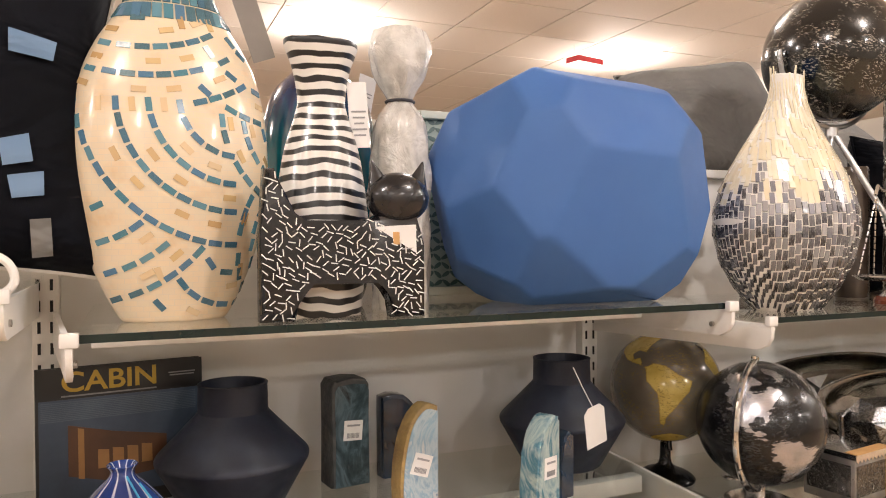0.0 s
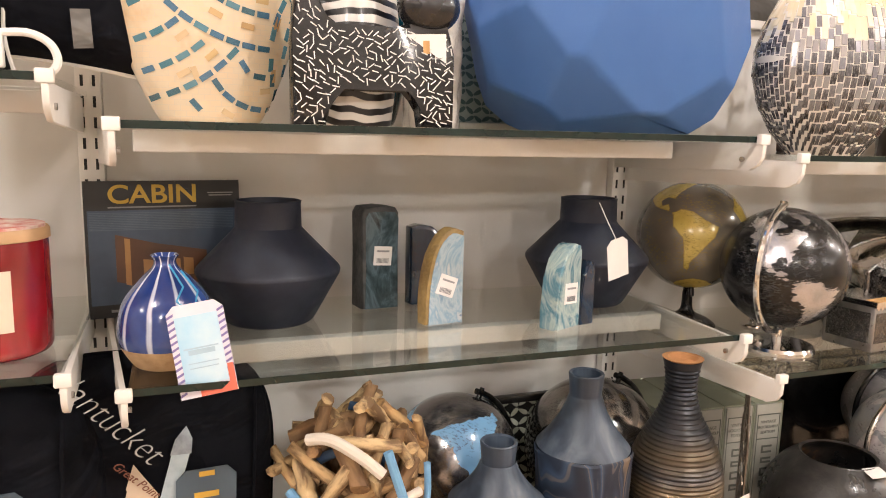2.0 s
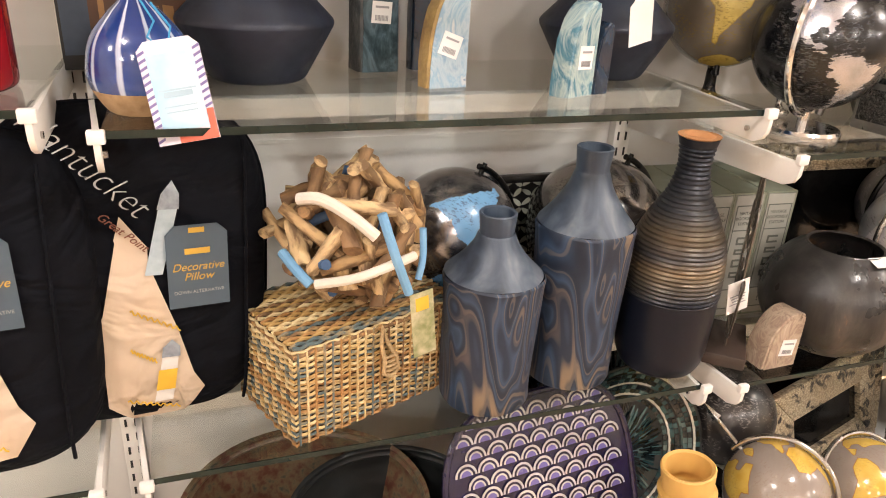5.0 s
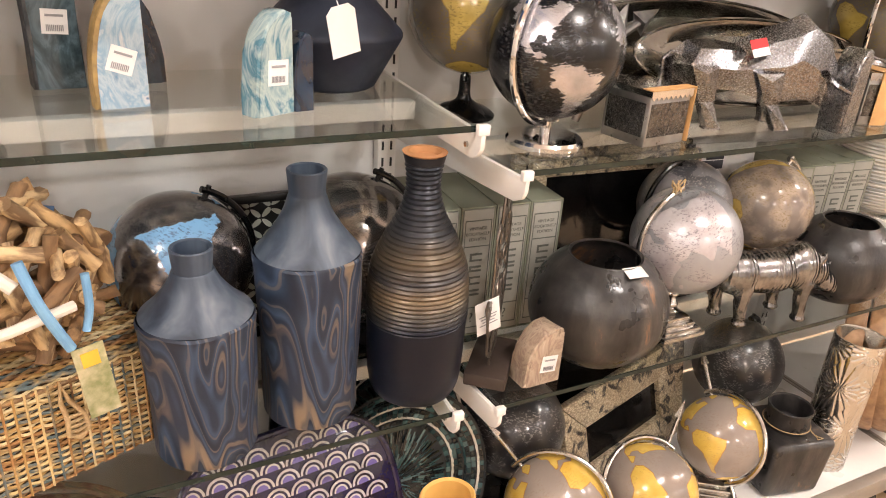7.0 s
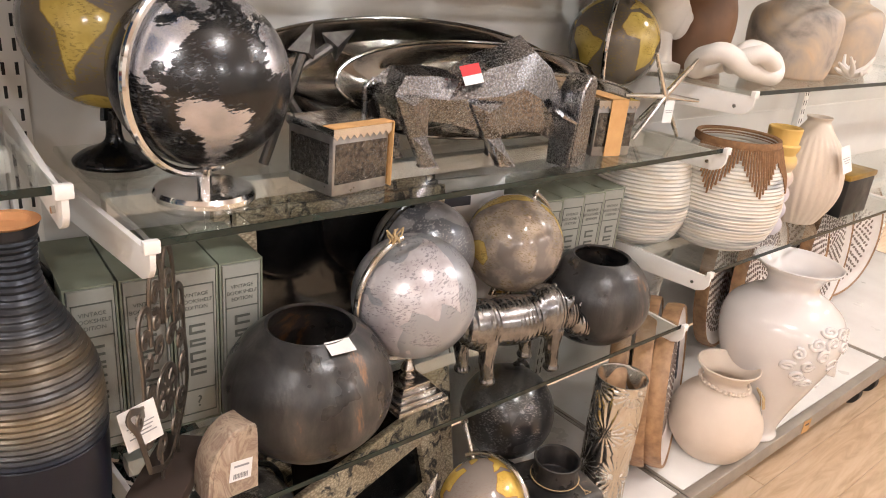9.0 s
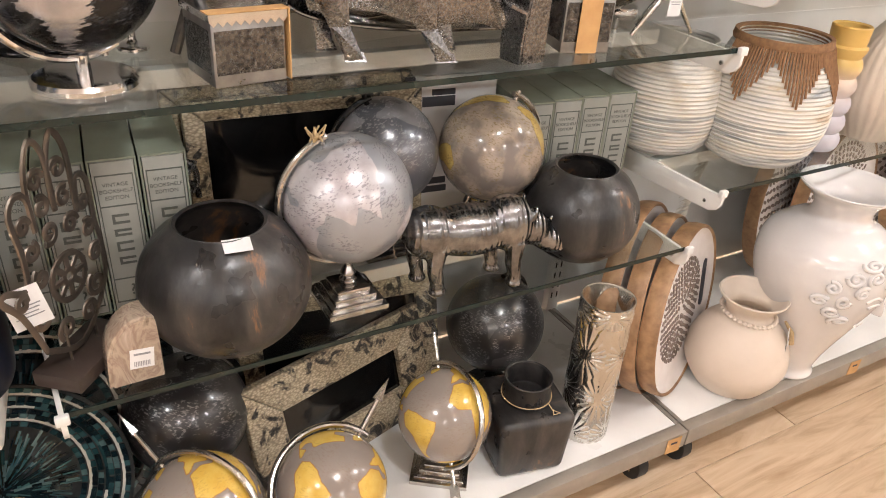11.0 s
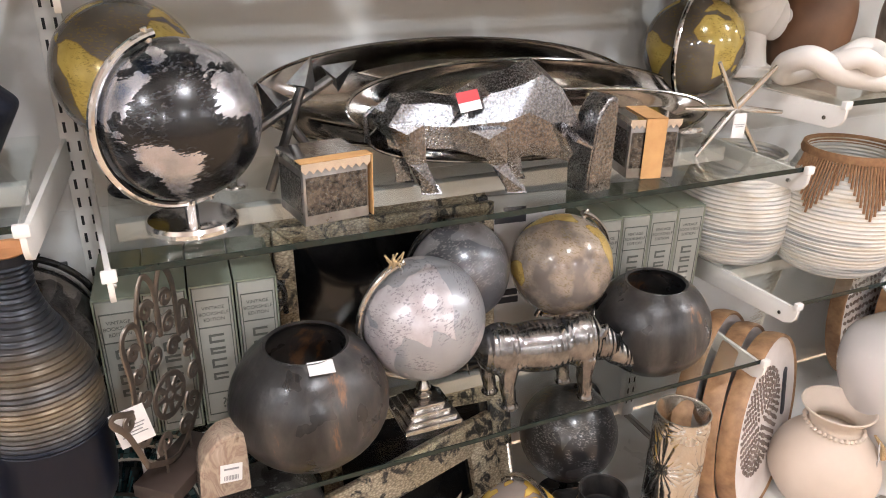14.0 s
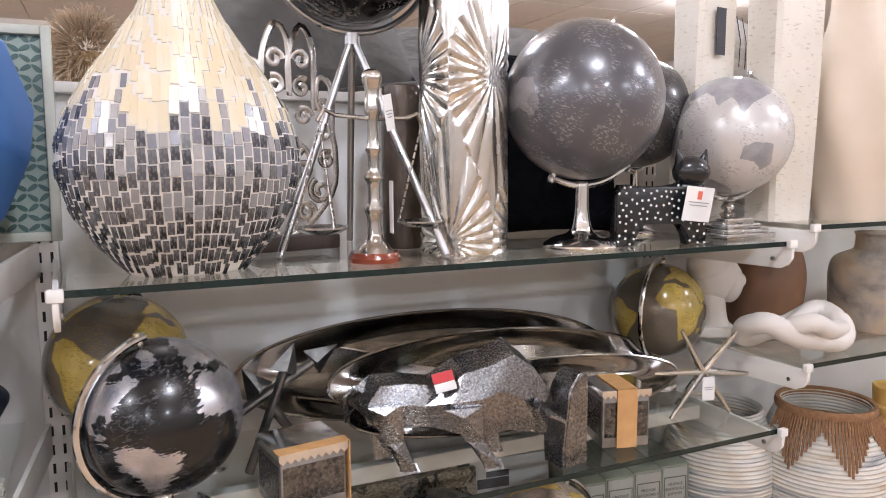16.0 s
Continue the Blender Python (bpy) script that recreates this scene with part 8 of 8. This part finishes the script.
def carved_tray(x, y, z, r, label, rz, lean, rings=9, holes=True, slot=True):
    """A round wooden tray standing on its edge, its whitewashed face pierced with petals."""
    t = thing("carved_tray", x, y, z, label, "tray", "carved wooden trays", rz, lean)
    rim = lathe([(r * 0.90, 0.022), (r * 0.90, 0.0), (r * 0.985, 0.004), (r, 0.020), (r * 0.996, 0.040), (r * 0.982, 0.045), (r * 0.960, 0.040), (r * 0.93, 0.030)], 80)
    face = lathe([(0, 0.020), (r * 0.93, 0.020), (r * 0.956, 0.041), (r * 0.93, 0.034), (r * 0.89, 0.0285), (r * 0.60, 0.028), (0, 0.028)], 80)
    turn = Matrix.Rotation(radians(90), 3, "X")
    for bm in (rim, face):
        bmesh.ops.rotate(bm, verts=bm.verts, cent=(0, 0, 0), matrix=turn)
        bmesh.ops.translate(bm, verts=bm.verts, vec=(0, 0, r))
    part("rim", rim, OAK, t, "natural wood rim")
    part("face", face, PINK, t, "whitewashed carved face")
    if holes:
        bm = bmesh.new()
        for k in range(rings):
            rr = r * (0.10 + (0.50 if slot else 0.68) * k / (rings - 1))
            n = 5 + 5 * k
            for i in range(n):
                a = math.tau * (i + 0.5 * (k % 2)) / n
                s = r * 0.027
                out = []
                for q in range(8):
                    u, v = s * math.cos(math.tau * q / 8) * 1.25, s * math.sin(math.tau * q / 8) * 0.7
                    w = a + (0.6 if i % 2 else -0.6)
                    out.append((rr * math.cos(a) + u * math.cos(w) - v * math.sin(w), r + rr * math.sin(a) + u * math.sin(w) + v * math.cos(w)))
                slab(out, -0.0305, -0.0275, bm)
        tagged(part("pierced_petals", bm, HOLE, t, "pierced petal openings"), kind="stuff")
    if slot:
        bm = slab([(r * 0.77 + 0.012 * math.cos(q * math.tau / 12), r + (0.05 if math.sin(q * math.tau / 12) > 0 else -0.05) + 0.014 * math.sin(q * math.tau / 12)) for q in range(12)], -0.0315, -0.0272)
        part("grip_slot", bm, INK, t, "oval grip slot")
    return t


carved_tray(2.450, 1.015, DECK, 0.205, "round whitewashed carved tray with wooden rim and grip slot", 26, -7)
carved_tray(2.410, 1.050, DECK, 0.212, "round carved wooden tray behind another", 30, -7, holes=False)
carved_tray(2.375, 1.085, DECK, 0.222, "large round wooden tray leaning at the back", 30, -7, holes=False, slot=False)
carved_tray(3.27, 1.215, DECK, 0.235, "large round whitewashed fretwork plate with a wooden rim", 10, -6, 10, True, False)
carved_tray(3.50, 1.275, DECK, 0.255, "round fretwork plate with a dark wooden rim", -14, -6, 10, True, False)
carved_tray(3.98, 1.255, DECK, 0.26, "large round fretwork plate at the end of the row", -10, -6, 10, True, False)
carved_tray(3.74, 1.205, DECK, 0.25, "large round fretwork plate beside another", 6, -6, 10, True, False)
carved_tray(3.17, 1.290, DECK, 0.27, "round wooden fretwork plate at the back", 14, -4, 10, True, False)
# fringe of pale feathers
ff = bmesh.new()
rng = random.Random(17)
for k in range(420):
    t = rng.random()
    a = math.pi * 0.5 + math.pi * t
    px, pz = 0.06 * math.cos(a), 0.27 + 0.25 * math.cos(math.pi * t)
    tube([(px, 0, pz), (px - 0.020 - rng.random() * 0.02, rng.uniform(-0.012, 0.012), pz - 0.012 + rng.uniform(-0.012, 0.01))], 0.0013, 4, ff, r_end=0.0004)
tagged(solo("feather_fringe", ff, plain("pale_feather", (0.58, 0.53, 0.45), (0.46, 0.41, 0.34), 0.9, bump=0), pose(2.64, 1.17, DECK), "fringe of pale feathers on a hanging hoop", "ornament"), kind="stuff")
BLUSH = plain("blush_terracotta", (0.70, 0.60, 0.50), (0.64, 0.54, 0.44), 0.65, scale=9, bump=0.15, bscale=220)
bj = thing("bead_jar", 2.605, 0.945, DECK, "blush clay jar with a string of wooden beads", "jar")
part("body", lathe(hollow(smooth([(0.070, 0), (0.085, 0.008), (0.115, 0.06), (0.118, 0.10), (0.100, 0.15), (0.064, 0.190), (0.054, 0.205), (0.056, 0.222), (0.074, 0.245), (0.078, 0.252)]), 0.006, 0.08), 56), BLUSH, bj)
bead = to_mesh("bead", lathe(smooth([(0.0005, -0.0062), (0.0062, 0), (0.0005, 0.0062)], 3), 10), BLUSH)
for k in range(34):
    a = math.tau * k / 34
    b = new("bead", bead)
    b.parent = bj
    b.location = (0.062 * math.cos(a), 0.062 * math.sin(a), 0.203 - 0.006 * math.cos(a + 1))
tag(bj, pose(0.052, -0.078, 0.185, -12, 0, 30), 0.022, 0.05, 2)
tb2 = part("slate_tag", flat(0.030, 0.06, 0.001), SLATE_CARD, bj, "slate card tag")
tb2.matrix_basis = pose(0.048, -0.086, 0.15, -14, 18, 30)
part("tassel", tube([(0.058, -0.06, 0.195), (0.078, -0.072, 0.165), (0.082, -0.076, 0.135)], 0.003, 8, r_end=0.008), TWINE, bj, "raffia tassel")

GLOSSW = plain("white_glaze", (0.74, 0.71, 0.69), (0.70, 0.67, 0.65), 0.12, scale=5, bump=0.02, coat=0.5)
fc = thing("relief_vase", 2.790, 0.922, DECK, "large glossy white vase with curled relief", "vase")
RV = [(0.062, 0), (0.072, 0.006), (0.066, 0.03), (0.084, 0.09), (0.122, 0.18), (0.154, 0.26), (0.165, 0.32), (0.154, 0.372), (0.115, 0.408), (0.078, 0.428), (0.068, 0.45), (0.080, 0.476), (0.110, 0.500), (0.116, 0.507)]
RV = [(r * 0.93, z) for r, z in RV]
part("body", lathe(hollow(smooth(RV), 0.006, 0.12), 64), GLOSSW, fc)
for k, (a, z, r) in enumerate([(-70, 0.22, 0.017), (-58, 0.245, 0.016), (-82, 0.25, 0.015), (-66, 0.275, 0.017), (-48, 0.275, 0.016), (-36, 0.29, 0.017), (-76, 0.19, 0.014), (-88, 0.215, 0.013), (-24, 0.28, 0.016), (-52, 0.30, 0.014), (-64, 0.165, 0.013), (-30, 0.255, 0.013)]):
    m = oval_frame(RV, 1.0, radians(a - 56), z * 1.05 + 0.062, 0.003)
    p = part("curl", tube([m @ Vector((x * (0.9 + 0.1 * k % 2), 0.0, zz)) for x, _, zz in spiral(0, 0, r, 1.4, k, 1 if k % 2 else -1, 22)], 0.0052, 8), GLOSSW, fc, angle=80)
for a, z, L, up in ((-92, 0.272, 0.040, 0.004), (-96, 0.290, 0.046, 0.010), (-84, 0.205, 0.03, -0.003)):
    m = oval_frame(RV, 1.0, radians(a), z, 0.001)
    part("ridge", tube([m @ Vector((L * (t / 6 - 0.5), 0, up * math.sin(math.pi * t / 6))) for t in range(7)], 0.0040, 8), GLOSSW, fc, angle=80)
bm = bmesh.new()
m = oval_frame(RV, 1.0, radians(-70), 0.245, 0.0)
hull(bm, [m @ Vector(p) for p in ((0, -0.026, -0.012), (-0.012, 0.002, -0.016), (0.012, 0.002, -0.016), (-0.006, 0.0, 0.03), (0.006, 0, 0.03))])
bmesh.ops.bevel(bm, geom=bm.edges[:], offset=0.003, segments=3, affect="EDGES", profile=0.5)
part("ridge", bm, GLOSSW, fc, angle=80)
for tx in (2.337, 2.985):
    kt = thing("shelf_tag", tx, 0.8475, DECK - 0.002, "small kraft tag hanging on the deck edge", "tag", "kraft deck tags", rz=-3)
    part("card", flat(0.040, 0.042, 0.001), KRAFT, kt)
    bars([(0, -0.014, 0.018, 0.005)], kt, INK, pose(0, -0.0006, 0))

# ---- decks of bays one and two ----
PEA = Mat("peacock_tile", 0.14, 0.2, 0.5)
PEA.base(random_tint(PEA, [(0.010, 0.022, 0.026), (0.02, 0.055, 0.06), (0.05, 0.11, 0.115), (0.006, 0.010, 0.012), (0.10, 0.16, 0.16), (0.008, 0.02, 0.025)], True))
PEARL = plain("pearl_tile", (0.62, 0.58, 0.50), (0.48, 0.45, 0.40), 0.2, 0.1, scale=60)
PLATE = plain("plate_dark", (0.016, 0.018, 0.018), (0.010, 0.012, 0.012), 0.4)


def mosaic_plate(x, y, z, r, label, rz, lean, white=True):
    p = thing("mosaic_plate", x, y, z, label, "plate", "mosaic plates", rz, lean)
    turn = Matrix.Rotation(radians(90), 3, "X")
    pr = [(0, 0.006), (r * 0.45, 0.008), (r * 0.72, 0.022), (r, 0.045), (r * 1.005, 0.041), (r * 0.73, 0.016), (r * 0.45, 0.0), (0, 0)]
    body = lathe(pr, 80)
    top = pr[:4]
    tiles, pearls = bmesh.new(), bmesh.new()
    rng = random.Random(int(r * 1000) + int(x * 100))
    rs, hs = [q[0] for q in top], [q[1] for q in top]
    for k in range(520):
        rr, a = r * rng.uniform(0.10, 0.56), rng.uniform(0, math.tau)
        m = Matrix.Rotation(a, 4, "Z") @ Matrix.Translation((rr, 0, float(np.interp(rr, rs, hs)) + 0.001 + 0.0004 * (k % 4))) @ Matrix.Rotation(rng.uniform(-0.12, 0.12), 4, "Z")
        put_tile(tiles, m @ Matrix.Diagonal((r * rng.uniform(0.12, 0.24), rng.uniform(0.002, 0.005), 0.0014, 1)))
    rr, k = r * 0.62, 0
    while rr < r * 0.985:
        pearl = white and k % 3 == 1
        w = r * (0.030 if pearl else 0.048)
        n = int(math.tau * rr / (0.021 if pearl else 0.0115))
        zc = float(np.interp(rr, rs, hs))
        slope = math.atan2(float(np.interp(rr + 0.004, rs, hs)) - zc, 0.004)
        for i in range(n):
            a = math.tau * (i + (0 if pearl else rng.uniform(-0.2, 0.2))) / n
            m = Matrix.Rotation(a, 4, "Z") @ Matrix.Translation((rr, 0, zc + 0.0012)) @ Matrix.Rotation(-slope, 4, "Y") @ Matrix.Diagonal((w * 0.92, math.tau * rr / n * (1.0 if pearl else 0.88), 0.0016, 1))
            put_tile(pearls if pearl and (k == 1 or math.sin(a * 2.0 + k) > -0.25) else tiles, m)
        rr += w
        k += 1
    for bm in (body, tiles, pearls):
        bmesh.ops.rotate(bm, verts=bm.verts, cent=(0, 0, 0), matrix=turn)
        bmesh.ops.translate(bm, verts=bm.verts, vec=(0, 0, r))
    part("dish", body, PLATE, p)
    tagged(part("dark_tiles", tiles, PEA.m, p, "dark peacock glass tiles"), kind="stuff")
    if white:
        tagged(part("pearl_tiles", pearls, PEARL, p, "pearl tile rings"), kind="stuff")


mosaic_plate(1.085, 1.060, DECK, 0.19, "round dark teal mosaic plate with pearl rings", 6, -16)
mosaic_plate(1.125, 1.140, DECK, 0.225, "large round dark mosaic plate behind another", 6, -14, True)
mosaic_plate(1.13, 1.215, DECK, 0.25, "large round plain dark mosaic plate at the back", 4, -12, False)
REDM = Mat("russet_tile", 0.3)
REDM.base(REDM.ramp(REDM.noise(60, 4), [(0.35, (0.10, 0.03, 0.02)), (0.55, (0.16, 0.12, 0.07)), (0.7, (0.05, 0.06, 0.05))]))
for px, py, r, mt, lab in ((0.47, 1.06, 0.20, REDM.m, "russet mosaic bowl on the base deck"), (0.60, 1.0, 0.17, PLATE, "dark ribbed bowl on the base deck")):
    vase("deck_bowl", px, py, DECK, [(0.07, 0), (0.08, 0.006), (r * 0.75, 0.10), (r * 0.97, 0.20), (r, 0.24), (r * 1.02, 0.25)], mt, lab, "bowl", "deck bowls", wob=lambda a, h: 1 + 0.008 * math.sin(h * 500))
ringed_vase(1.130, 0.905, DECK, 0.049, 0.30, YV.m, "yellow to blue vase of stacked rings on the deck", -4, -6)
yt = thing("paper_label", 1.045, 0.855, DECK + 0.24, "white script label on the yellow vase", "label")
tag(yt, pose(0, 0, 0, 0, 10, -10), 0.028, 0.075, 2)

# lacquer tray with overlapping fans
ft = thing("fan_tray", 0.885, 0.905, DECK, "purple lacquer tray with pale overlapping fan pattern", "tray", rz=8, rx=-22)
W, H = 0.38, 0.43
INDIGO = plain("indigo_lacquer", (0.020, 0.015, 0.050), (0.012, 0.009, 0.032), 0.18, coat=0.6, bump=0.02)
LILAC = plain("lilac_lacquer", (0.16, 0.13, 0.34), (0.11, 0.09, 0.26), 0.2, coat=0.6, bump=0.02)
IVORY = plain("ivory_lacquer", (0.48, 0.44, 0.42), (0.38, 0.35, 0.34), 0.3, coat=0.2, bump=0.02)
oval = [(W / 2 * math.copysign(abs(math.cos(t)) ** 0.6, math.cos(t)), H / 2 + H / 2 * math.copysign(abs(math.sin(t)) ** 0.6, math.sin(t))) for t in [math.tau * k / 48 for k in range(48)]]
part("tray_body", slab(oval, 0.0, 0.012, bevel=0.003), INDIGO, ft)
part("tray_rim", tube([(x, 0.0, z) for x, z in oval], 0.006, 8, closed=True), INDIGO, ft, "dark rolled rim")


def fan(cx, cz, r, y0, material, name):
    out = [(cx + r * math.cos(math.pi * k / 12), cz + r * math.sin(math.pi * k / 12)) for k in range(13)]
    return part(name, slab(out, y0 - 0.0007, y0), material, ft)


for j in range(17):
    for i in range(10):
        cx, cz = -0.168 + i * 0.042 + (0.021 if j % 2 else 0), 0.395 - j * 0.0245
        if abs(cx) > W / 2 - 0.03 or cz < 0.02 or cz > H - 0.028:
            continue
        y = -0.0006 - j * 0.00045
        bm = slab([(cx + 0.0205 * math.cos(math.pi * k / 12), cz + 0.0205 * math.sin(math.pi * k / 12)) for k in range(13)], y - 0.0004, y)
        f = part("fan", bm, IVORY, ft)
        for r, mt in ((0.0165, INDIGO), (0.0125, IVORY), (0.0095, LILAC)):
            bm = slab([(cx + r * math.cos(math.pi * k / 10), cz + r * math.sin(math.pi * k / 10)) for k in range(11)], y - 0.0004 - (0.0205 - r) * 0.03, y)
            part("fan_band", bm, mt, f)
